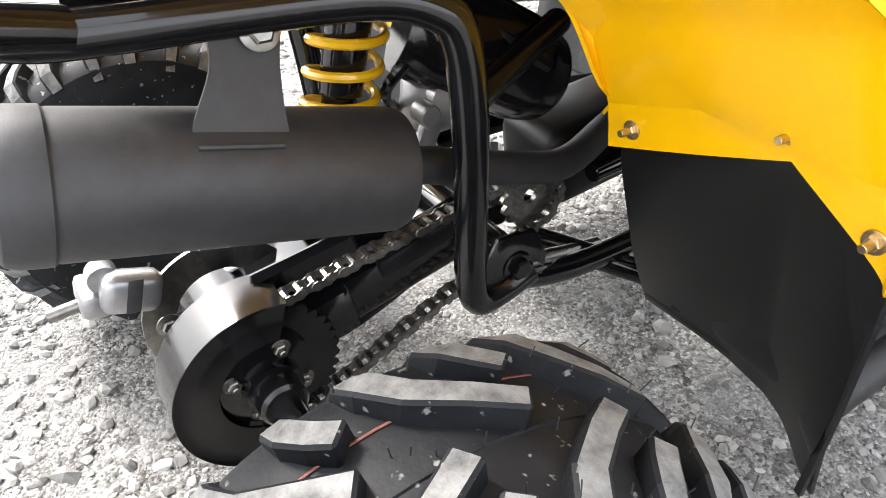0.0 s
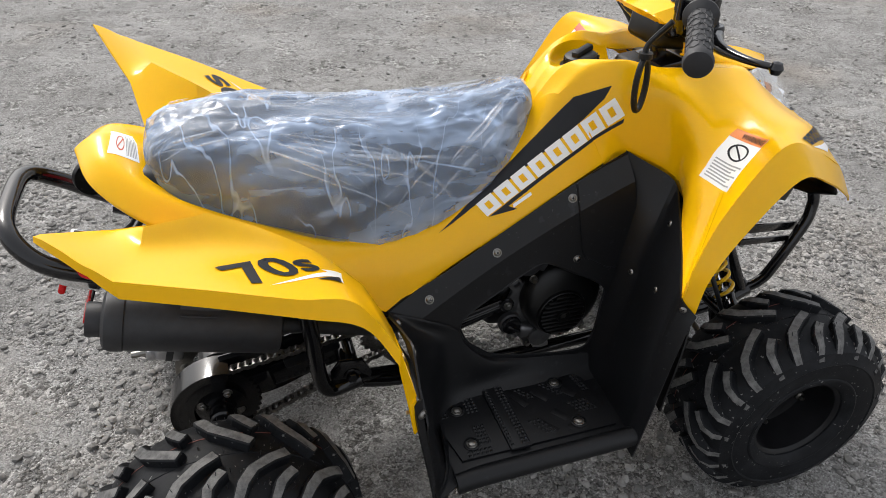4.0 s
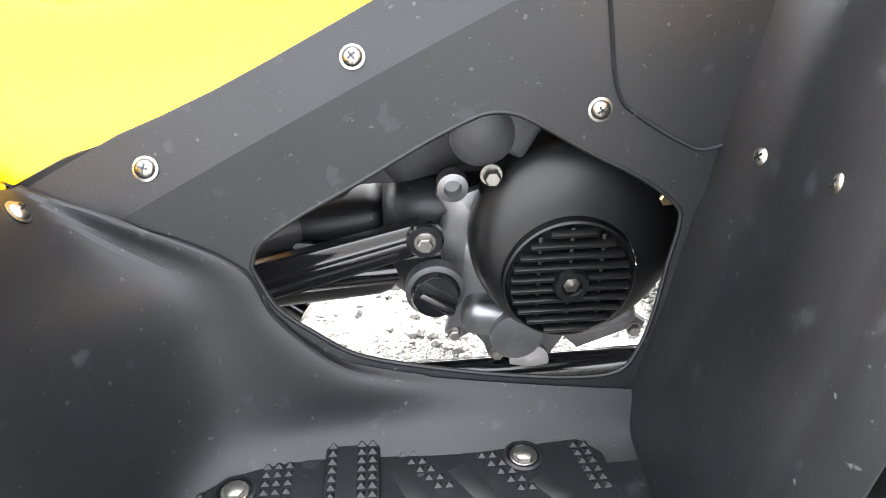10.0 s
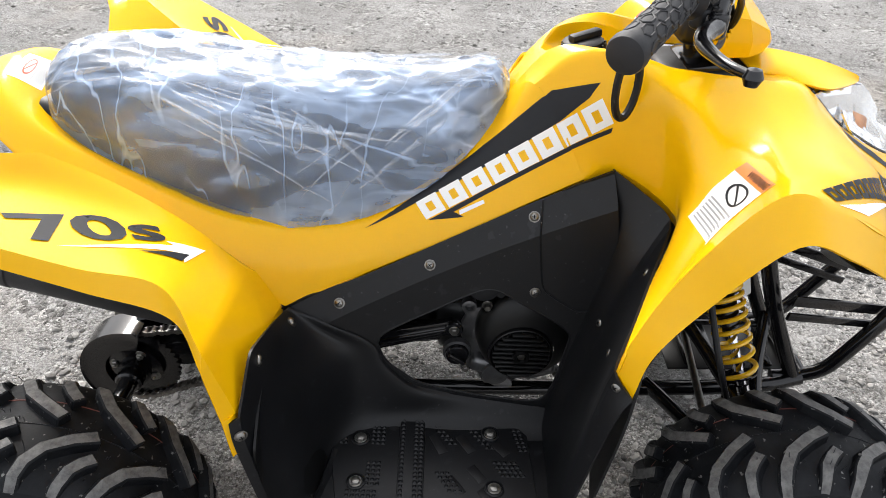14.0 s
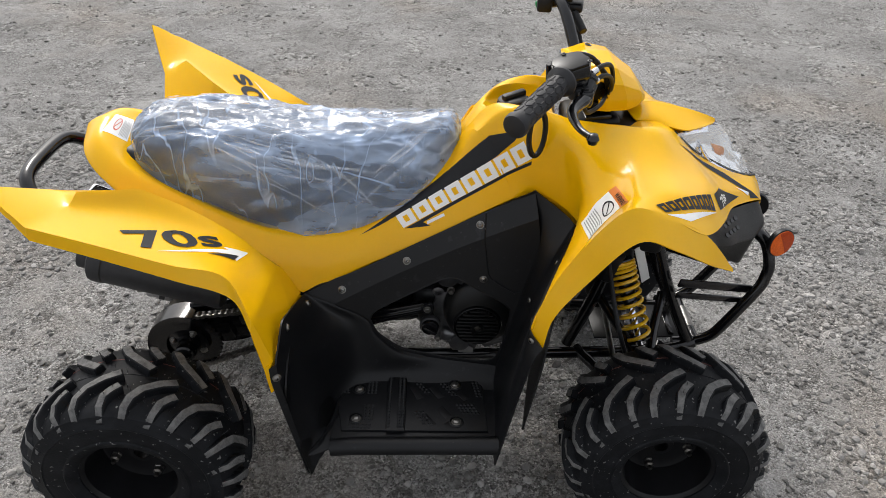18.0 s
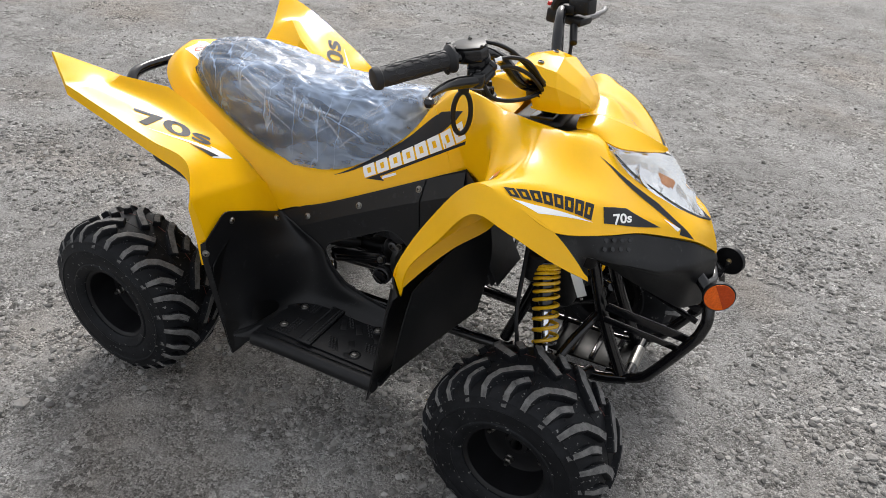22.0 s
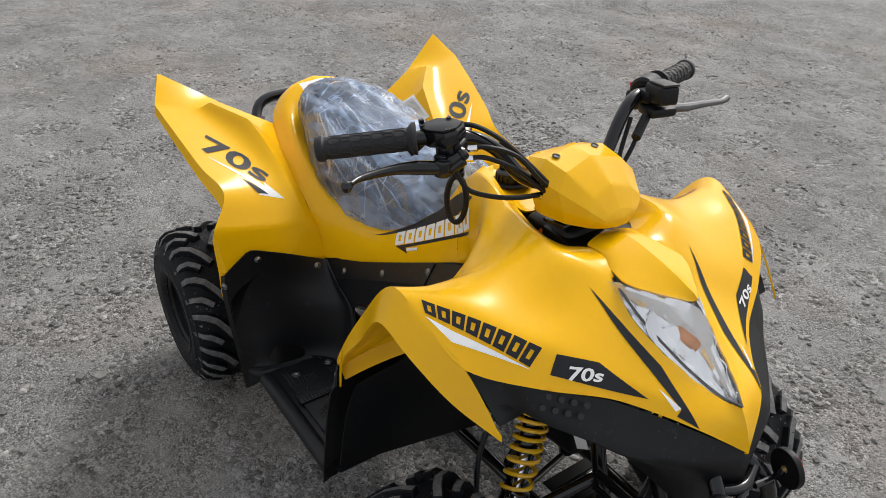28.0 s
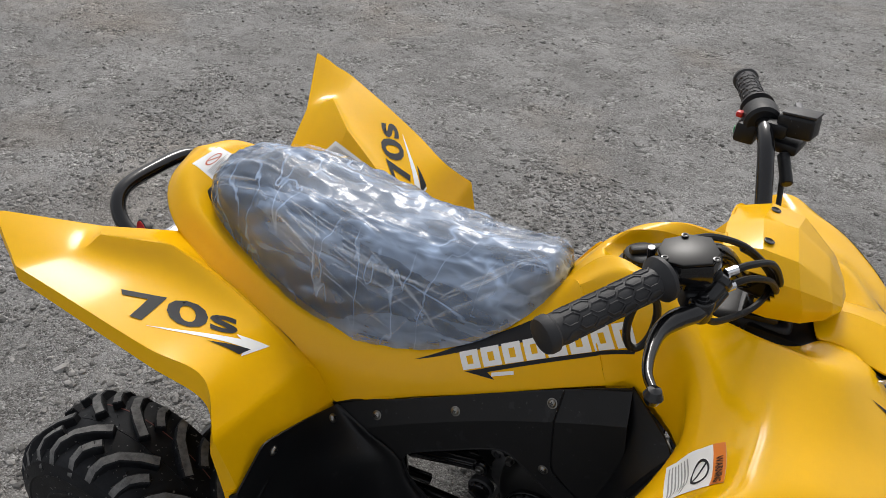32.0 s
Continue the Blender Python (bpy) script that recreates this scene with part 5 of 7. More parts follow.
run = chain_line()
chain = bike_part("drive_chain", join(*[rod((x, SPR_Y - 0.0075, z), (x, SPR_Y + 0.0075, z), 0.0041, 8) for x, z in run]), CHAIN, None, "dark oiled steel roller chain")
link_outline = [(-0.0085 - 0.0, 0.0), (-0.0075, 0.0042), (-0.0035, 0.0046), (0, 0.0032), (0.0035, 0.0046), (0.0075, 0.0042), (0.0087, 0.0), (0.0075, -0.0042), (0.0035, -0.0046), (0, -0.0032), (-0.0035, -0.0046), (-0.0075, -0.0042)]
links = {}
for k in range(len(run)):
    (x0, z0), (x1, z1) = run[k], run[(k + 1) % len(run)]
    a = math.degrees(math.atan2(z1 - z0, x1 - x0))
    wide = 0.0068 if k % 2 else 0.0045
    if wide not in links:
        g = join(plate(link_outline, 0.0014, Matrix.Translation((0, 0, wide)), 0), plate(link_outline, 0.0014, Matrix.Translation((0, 0, -wide - 0.0014)), 0))
        me = bpy.data.meshes.new("chain_link")
        me.from_pydata([tuple(v) for v in g[0]], [], g[1])
        me.materials.append(CHAIN)
        links[wide] = me
    ln = new("chain_link", links[wide])
    ln.parent = chain
    ln.matrix_local = pose((x0 + x1) / 2, SPR_Y, (z0 + z1) / 2, 90, 0, 0) @ pose(0, 0, 0, 0, 0, a)

# chain guard: a curved band round the back of the sprocket, with a flat inner wall
band, face = [], []
for k in range(25):
    a = radians(74 + 178 * k / 24)
    c, s = math.cos(a), math.sin(a)
    band.append([(REAR_X + 0.045 * c, -0.0855, AX_Z + 0.045 * s), (REAR_X + 0.079 * c, -0.087, AX_Z + 0.079 * s), (REAR_X + 0.0835 * c, -0.085, AX_Z + 0.0835 * s), (REAR_X + 0.0835 * c, -0.04, AX_Z + 0.0835 * s)])
    face.append([(REAR_X + 0.0835 * c, -0.042, AX_Z + 0.0835 * s), (REAR_X + 0.04 * c, -0.042, AX_Z + 0.04 * s)])
guard = thicken(bike_part("chain_guard", join(skin(band, 2, ease=0), skin(face, 2, ease=0)), GLOSS, None, "polished black curved chain guard"), 0.0025)
thicken(obj("upper_guard", skin([[(0.0, -0.056, AX_Z + 0.083), (0.0, -0.045, AX_Z + 0.083), (0.0, -0.042, AX_Z - 0.02)], [(0.08, -0.056, 0.283), (0.08, -0.045, 0.283), (0.08, -0.042, 0.17)], [(0.15, -0.056, 0.298), (0.15, -0.045, 0.298), (0.16, -0.042, 0.2)]], 4), GLOSS, guard), 0.002)

# brake disc and caliper on the far side of the carrier
bike_part("brake_disc", ring_plate([(0.075 * math.cos(2 * math.pi * k / 48), 0.075 * math.sin(2 * math.pi * k / 48)) for k in range(48)], 0.045, 0.004, pose(REAR_X, 0.04, AX_Z, 90, 0, 0)), STEEL, None, "bare steel rear brake disc")
cal = bike_part("brake_caliper", join(block((0.05, 0.026, 0.038), pose(-0.083, 0.026, 0.25, 0, 18, 0), 0.01, 3), block((0.024, 0.045, 0.024), pose(-0.112, 0.045, 0.245, 0, 10, 0), 0.006), y_disc([(0.0, 0.0), (0.011, 0.0), (0.013, 0.004), (0.013, 0.02), (0.0, 0.021)], -0.1, 0.05, 0.265, 20)), ALU, None, "cast aluminium brake caliper")
bike_part("name_plate", block((0.012, 0.001, 0.032), pose(-0.082, 0.0125, 0.252, 0, 18, 0), 0.0004), SATIN, cal, "small raised maker's plate")
bike_part("caliper_bolt", hex_bolt(0.008, 0.006, pose(-0.062, 0.02, 0.205, 90, 0, 0)), STEEL, cal)
bike_part("bleed_screw", rod((-0.15, 0.045, 0.238), (-0.12, 0.045, 0.24), 0.006), STEEL, cal)

# silencer
MUF_A, MUF_B = Vector((-0.1445, -0.098, 0.43)), Vector((0.1065, -0.11, 0.3695))
mm = along(MUF_A, MUF_B)
ML = (MUF_B - MUF_A).length
silencer = bike_part("silencer", lathe([(0.0, -0.001), (0.028, -0.001), (0.039, 0.001), (0.0445, 0.005), (0.0468, 0.012), (0.047, 0.03), (0.0455, 0.0315), (0.0452, 0.0325), (0.0455, 0.034), (0.0455, ML - 0.008), (0.0435, ML - 0.002), (0.04, ML), (0.0, ML)], 48, mm), SATIN, None, "matt black cylindrical exhaust silencer")
bike_part("tail_pipe", lathe([(0.0235, 0.0), (0.0235, -0.021), (0.0255, -0.0215), (0.0262, -0.02), (0.0262, 0.0)], 32, mm), SATIN, silencer)
bike_part("weld_bead", tube([MUF_A + (MUF_B - MUF_A) * u + Vector((0, -0.031, 0.035)) for u in (0.44, 0.5, 0.58, 0.64)], 0.0022, 8), SATIN, silencer)
bracket_pts = [[(-0.035, -0.136, 0.430), (0.024, -0.139, 0.417)], [(-0.033, -0.124, 0.445), (0.024, -0.127, 0.432)], [(-0.014, -0.116, 0.474), (0.028, -0.117, 0.468)], [(-0.01, -0.113, 0.5), (0.034, -0.113, 0.494)], [(-0.004, -0.112, 0.512), (0.03, -0.112, 0.508)]]
thicken(bike_part("hanger_bracket", skin(bracket_pts, 5, ease=1), SATIN, silencer, "folded matt black hanger bracket"), 0.003)
bike_part("hanger_bolt", hex_bolt(0.0085, 0.007, along((0.019, -0.117, 0.492), (0.017, -0.2, 0.515)), 1.5), STEEL, silencer, "weathered steel hanger bolt")
bike_part("header_pipe", tube([MUF_B - (MUF_B - MUF_A).normalized() * 0.01, MUF_B + Vector((0.03, 0.004, -0.008)), (0.16, -0.1, 0.35), (0.23, -0.095, 0.325), (0.3, -0.085, 0.305), (0.4, -0.04, 0.3)], 0.015, 14), SATIN, silencer, "black header pipe")

# rear shock absorber, intake parts
def spring_shock(a, b, r, turns, wire, name, label, tight=0.0):
    a, b = Vector(a), Vector(b)
    m = along(a, b)
    h = (b - a).length
    body = bike_part(name, join(lathe([(0.0, 0), (r * 0.62, 0), (r * 0.62, h * 0.52), (r * 0.5, h * 0.53), (r * 0.5, h * 0.6)], 24, m), lathe([(r * 0.95, h * 0.02), (r * 1.02, h * 0.03), (r * 1.02, h * 0.055), (r * 0.6, h * 0.06)], 28, m), rod(m @ Vector((0, 0, -0.02)), m @ Vector((0, 0, 0.01)), r * 0.4)), GLOSS, None, label)
    bike_part("damper_rod", lathe([(r * 0.3, h * 0.5), (r * 0.3, h * 1.06), (r * 0.42, h * 1.07), (r * 0.42, h * 1.12), (0, h * 1.12)], 16, m), CHROME, body, "chrome damper rod")
    bike_part("spring_seat", lathe([(r * 0.35, h * 0.965), (r * 1.0, h * 0.97), (r * 1.0, h * 0.985), (r * 0.35, h * 1.0)], 24, m), GLOSS, body)
    pts = []
    n = int(turns * 18)
    for k in range(n + 1):
        u = k / n
        v = u if not tight else (u * (1 - tight) + tight * u * u)
        ang = 2 * math.pi * turns * u
        pts.append(m @ Vector((r * math.cos(ang), r * math.sin(ang), h * (0.06 + 0.9 * v))))
    bike_part("coil_spring", tube(pts, wire, 8, smooth=False), SPRING, body, "bright yellow coil spring")
    return body


spring_shock((0.135, -0.02, 0.505), (0.085, -0.02, 0.3), 0.029, 7.5, 0.0042, "rear_shock", "rear shock absorber with yellow spring")
for s in (-1, 1):
    spring_shock((0.872, s * 0.092, 0.442), (0.917, s * 0.168, 0.297), 0.0245, 10.5, 0.0037, "front_shock", "front shock absorber with yellow spring", 0.72)
airbox = bike_part("air_box", tube([(0.17, -0.02, 0.445), (0.19, -0.028, 0.435), (0.24, -0.034, 0.408), (0.275, -0.036, 0.388), (0.297, -0.037, 0.375), (0.308, -0.037, 0.369), (0.313, -0.037, 0.366)], [0.042, 0.046, 0.048, 0.048, 0.043, 0.03, 0.004], 28), GLOSS, None, "gloss black moulded air box")
bike_part("air_box_recess", tube([(0.225, -0.069, 0.44), (0.25, -0.077, 0.42), (0.275, -0.078, 0.402)], [0.004, 0.0075, 0.0075], 10), BLACK, airbox, "sunk slot in the air box")
carb = bike_part("carburettor", join(block((0.05, 0.045, 0.05), pose(0.196, -0.02, 0.37, 0, 10, 20), 0.01, 3), y_disc([(0.0, 0), (0.017, 0), (0.02, 0.004), (0.02, 0.016), (0.0, 0.018)], 0.195, -0.038, 0.382, 20), block((0.02, 0.012, 0.06), pose(0.178, -0.045, 0.36, 0, 25, 0), 0.005), rod((0.18, -0.03, 0.39), (0.19, -0.03, 0.43), 0.012), rod((0.17, -0.04, 0.375), (0.17, -0.06, 0.375), 0.01)), ALU, None, "grey cast alloy carburettor")
bike_part("fuel_hose", tube([(0.2, -0.02, 0.41), (0.17, -0.05, 0.43), (0.14, -0.04, 0.4), (0.17, 0.0, 0.36)], 0.005, 8), GLOSS, carb)

# rear rack bar, lamp and reflectors
bike_part("grab_bar", tube([(-0.08, -0.1, 0.507), (-0.14, -0.12, 0.527), (-0.195, -0.122, 0.56), (-0.228, -0.085, 0.592), (-0.234, 0.0, 0.598), (-0.228, 0.085, 0.592), (-0.195, 0.122, 0.56), (-0.14, 0.12, 0.527), (-0.08, 0.1, 0.507)], 0.013, 14), GLOSS, None, "gloss black bent tube rear grab bar")
lamp = bike_part("tail_lamp", block((0.06, 0.11, 0.042), pose(-0.165, 0.0, 0.478, 0, 24, 0), 0.008, 3), CHROME, None, "chromed tail lamp with red lens")
bike_part("lamp_lens", block((0.01, 0.106, 0.028), pose(-0.194, 0.0, 0.467, 0, 24, 0), 0.004, 3), RED, lamp, "red lamp lens")
strip = bike_part("rear_reflector", block((0.006, 0.05, 0.05), pose(-0.176, -0.01, 0.405, 0, 24, 0), 0.002), RED, None, "oblong red rear reflector")
bike_part("reflector_bracket", block((0.004, 0.06, 0.09), pose(-0.165, -0.01, 0.425, 0, 24, 0), 0.001), GLOSS, strip)


def reflector(at, way, r, lens, label, arm):
    at, way = Vector(at), Vector(way).normalized()
    m = along(at, at + way)
    body = bike_part("reflector", lathe([(0, 0), (r * 0.98, 0.0), (r, 0.002), (r, 0.009), (r * 0.95, 0.01), (0, 0.0085)], 40, m), BLACK, None, label)
    bike_part("reflector_lens", lathe([(r * 0.93, 0.0085), (r * 0.91, 0.0112), (r * 0.5, 0.0125), (0, 0.013)], 40, m), lens, body)
    if lens is ORANGE:
        # prisms of one half face another way; their dimmer look is painted
        g = lathe([(r * 0.92, 0.009), (r * 0.9, 0.0116), (r * 0.5, 0.0129), (0.0001, 0.0134)], 40)
        half = g[0], [q for q in g[1] if sum(g[0][i].x * 0.9 + g[0][i].y * 0.43 for i in q) > 0 and len(q) < 5]
        bike_part("prism_half", moved(half, m), DIM_ORANGE, body, "half of the lens, its dimmer look put into the colour")
    bike_part("reflector_nut", hex_bolt(0.004, 0.004, m @ pose(0, 0, -0.001, 180, 0, 0)), ZINC, body)
    bike_part("reflector_arm", tube([at - way * 0.002, at - way * 0.008 + Vector((0, 0, -0.01)), arm], 0.005, 8), GLOSS, body)
    return body


reflector((-0.128, -0.128, 0.557), (-0.45, -1, 0.1), 0.031, RED, "round red side reflector in a black cup", (-0.13, -0.09, 0.535))
reflector((-0.135, 0.085, 0.572), (-0.45, 1, 0.1), 0.031, RED, "round red side reflector in a black cup", (-0.13, 0.1, 0.53))
reflector((1.195, -0.05, 0.457), (0.35, -1, 0.05), 0.03, ORANGE, "round amber side reflector in a black cup", (1.185, 0.01, 0.45))
reflector((1.194, 0.085, 0.458), (0.35, 1, 0.05), 0.03, ORANGE, "round amber side reflector in a black cup", (1.185, 0.03, 0.45))
for x, y, z in ((0.261, -0.193, 0.391), (0.257, -0.316, 0.437), (0.254, -0.381, 0.4)):
    bike_part("fender_bolt", join(hex_bolt(0.005, 0.004, along((x, y, z), (x - 1, y, z)), 1.5), rod((x, y, z), (x - 0.012, y, z), 0.0028)), ZINC, rear_body, "yellow zinc-plated nut and bolt")


# ---- engine seen through the window ----
engine = bike_part("engine", block((0.2, 0.16, 0.11), pose(0.57, 0.0, 0.295, 0, 0, 0), 0.03, 3), BLACK, None, "small air-cooled single-cylinder engine")
bike_part("cylinder", block((0.1, 0.12, 0.13), pose(0.68, 0.0, 0.33, 0, 60, 0), 0.02, 3), SATIN, engine)
bike_part("gearbox", block((0.16, 0.1, 0.09), pose(0.4, 0.0, 0.27, 0, -5, 0), 0.02, 3), BLACK, engine)
for k in range(7):
    bike_part("cooling_fin", block((0.004, 0.13, 0.11), pose(0.66 + 0.013 * k, 0.0, 0.335 + 0.006 * k, 0, -30, 0), 0.001), SATIN, engine)
bike_part("mounting_lug", join(plate([(-0.004, -0.02), (0.014, -0.05), (0.035, -0.06), (0.06, -0.03), (0.055, 0.02), (0.035, 0.045), (0.012, 0.038), (0.01, 0.052), (-0.004, 0.052), (-0.008, 0.038), (0.0, 0.024), (-0.006, 0.008)], 0.01, pose(0.517, -0.085, 0.312, 90, 0, 0), 0.003), lathe([(0.011, 0), (0.011, 0.012), (0.0065, 0.013), (0.0055, 0.006)], 18, pose(0.521, -0.09, 0.358, 90, 0, 0))), DARK_ALU, engine, "cast alloy mounting lug")
bike_part("crankcase_foot", join(block((0.05, 0.03, 0.03), pose(0.552, -0.1, 0.248, 0, 12, 0), 0.01, 3), block((0.05, 0.02, 0.018), pose(0.635, -0.11, 0.248, 0, -14, 0), 0.007, 3), y_disc([(0, 0), (0.018, 0), (0.02, 0.004), (0.02, 0.016), (0, 0.018)], 0.567, -0.105, 0.24, 24)), DARK_ALU, engine, "cast alloy crankcase edge")
bike_part("stay_boss", y_disc([(0.0, 0), (0.0135, 0), (0.0135, 0.006), (0.012, 0.008), (0.0, 0.008)], 0.5, -0.108, 0.324, 24), GLOSS, engine)
bike_part("stay_bolt", hex_bolt(0.006, 0.006, pose(0.5, -0.117, 0.324, 90, 0, 0), 1.3), STEEL, engine, "steel hexagon bolt")
bike_part("lug_bolt", hex_bolt(0.006, 0.009, pose(0.546, -0.115, 0.373, 90, 0, 0), 1.3), STEEL, engine)
SHROUD = ((0.609, 0.3185, 0.076, -0.085), (0.609, 0.3185, 0.0775, -0.104), (0.608, 0.316, 0.0735, -0.117), (0.604, 0.306, 0.061, -0.127), (0.6005, 0.2985, 0.0485, -0.131))
bike_part("fan_shroud", skin([[(x + r * math.cos(2 * math.pi * k / 48), y, z + r * math.sin(2 * math.pi * k / 48)) for k in range(49)] for x, z, r, y in SHROUD], 3), SHROUD_BLACK, engine, "black moulded cooling fan shroud")
# made-up block that keeps the space above the engine dark
bike_part("cylinder_filler", block((0.2, 0.09, 0.07), pose(0.56, -0.02, 0.4, 0, -20, 0), 0.02, 3), SATIN, engine, "black block added to darken the space above the engine")
bike_part("inner_fairing", plate([(-0.085, -0.01), (-0.02, 0.0), (0.075, 0.0), (0.1, 0.03), (0.1, 0.12), (-0.085, 0.12)], 0.004, pose(0.465, -0.05, 0.342, 90, 0, 0)), SATIN, engine, "dark grey plastic fairing behind the arm")
bike_part("cable_grommet", join(lathe([(0.026, 0), (0.03, 0.003), (0.03, 0.01), (0.024, 0.012)], 28, pose(0.425, -0.055, 0.362, 90, 0, 0)), lathe([(0.014, 0), (0.017, 0.004), (0.014, 0.014), (0, 0.015)], 24, pose(0.425, -0.055, 0.362, 90, 0, 0))), GLOSS, engine, "black rubber grommet")
bike_part("carrier_lug", join(y_disc([(0, 0), (0.02, 0), (0.022, 0.004), (0.022, 0.012), (0.016, 0.016), (0, 0.017)], 0.54, -0.1, 0.4, 28), block((0.03, 0.014, 0.03), pose(0.562, -0.105, 0.4, 0, 30, 0), 0.005, 3)), SATIN, engine, "dark cast cylinder boss")
bike_part("sump_bolt", y_disc([(0, 0), (0.014, 0.0), (0.016, 0.003), (0.016, 0.009), (0.0, 0.011)], 0.582, -0.092, 0.2, 28), ALU, engine, "round cast sump boss")
bike_part("sump_flange", plate([(0.53, 0.31), (0.527, 0.28), (0.516, 0.238), (0.514, 0.228), (0.522, 0.22), (0.536, 0.228), (0.545, 0.216), (0.55, 0.202), (0.56, 0.2), (0.566, 0.212), (0.572, 0.197), (0.588, 0.191), (0.6, 0.201), (0.61, 0.218), (0.622, 0.206), (0.664, 0.222), (0.672, 0.214), (0.677, 0.228), (0.65, 0.25), (0.6, 0.28), (0.56, 0.31)], 0.01, pose(0, -0.086, 0, 90, 0, 0), 0.003), DARK_ALU, engine, "cast alloy sump flange")
for x, z in ((0.522, 0.229), (0.556, 0.207), (0.667, 0.223)):
    bike_part("flange_bolt", hex_bolt(0.005, 0.005, pose(x, -0.0965, z, 90, 0, 0), 1.2), STEEL, engine)
bike_part("fan_ring", y_disc([(0.049, 0.0), (0.0475, 0.009), (0.046, 0.01), (0.0445, 0.008), (0.0435, 0.0), (0.04, -0.01)], 0.6, -0.127, 0.298, 64), SHROUD_BLACK, engine)
bike_part("shroud_duct", block((0.1, 0.05, 0.09), pose(0.64, -0.09, 0.365, 0, -28, 0), 0.02, 3), SHROUD_BLACK, engine)
bike_part("shroud_screw", hex_bolt(0.006, 0.005, pose(0.668, -0.118, 0.352, 90, 0, 0), 1.3), ZINC, engine)
for k in range(10):
    dz = -0.039 + 0.0087 * k
    w = math.sqrt(max(0.0, 0.0425**2 - dz**2))
    bike_part("fan_slat", block((2 * w, 0.009, 0.0032), pose(0.6, -0.136, 0.298 + dz, 18, 0, 0), 0.0008), SHROUD_BLACK, engine)
for dx in (-0.022, 0.0, 0.022):
    w = math.sqrt(0.0425**2 - dx**2)
    bike_part("slat_rib", block((0.003, 0.006, 2 * w), pose(0.6 + dx, -0.133, 0.298, 0, 0, 0), 0.0008), SHROUD_BLACK, engine)
bike_part("fan_boss", y_disc([(0.005, 0.0), (0.012, 0.0), (0.013, 0.006), (0.0115, 0.0105), (0.0075, 0.0105), (0.006, 0.004)], 0.6, -0.134, 0.298, 28), SHROUD_BLACK, engine)
bike_part("fan_nut", y_disc([(0.0, 0), (0.0065, 0), (0.006, 0.004), (0.0, 0.005)], 0.6, -0.138, 0.298, 6), STEEL, engine)
cap_m = pose(0.506, -0.112, 0.286, 90, 0, 0)
bike_part("oil_filler_cap", join(lathe([(0.0, 0), (0.0165, 0), (0.018, 0.004), (0.018, 0.016), (0.016, 0.019), (0.0, 0.019)], 28, cap_m), block((0.03, 0.008, 0.014), cap_m @ pose(0, 0, 0.022, 0, 0, -35), 0.003)), GLOSS, engine, "black plastic oil filler cap")
bike_part("filler_ring", lathe([(0.0185, 0.0), (0.0215, 0.0), (0.0215, 0.01), (0.0185, 0.012)], 28, cap_m), SATIN, engine)
bike_part("breather_hose", tube([(0.4, -0.05, 0.29), (0.46, -0.07, 0.297), (0.54, -0.06, 0.3)], 0.0055, 8), GLOSS, engine)
bike_part("brake_rod", rod((0.38, -0.085, 0.286), (0.54, -0.08, 0.297), 0.0028, 8), STEEL, engine)

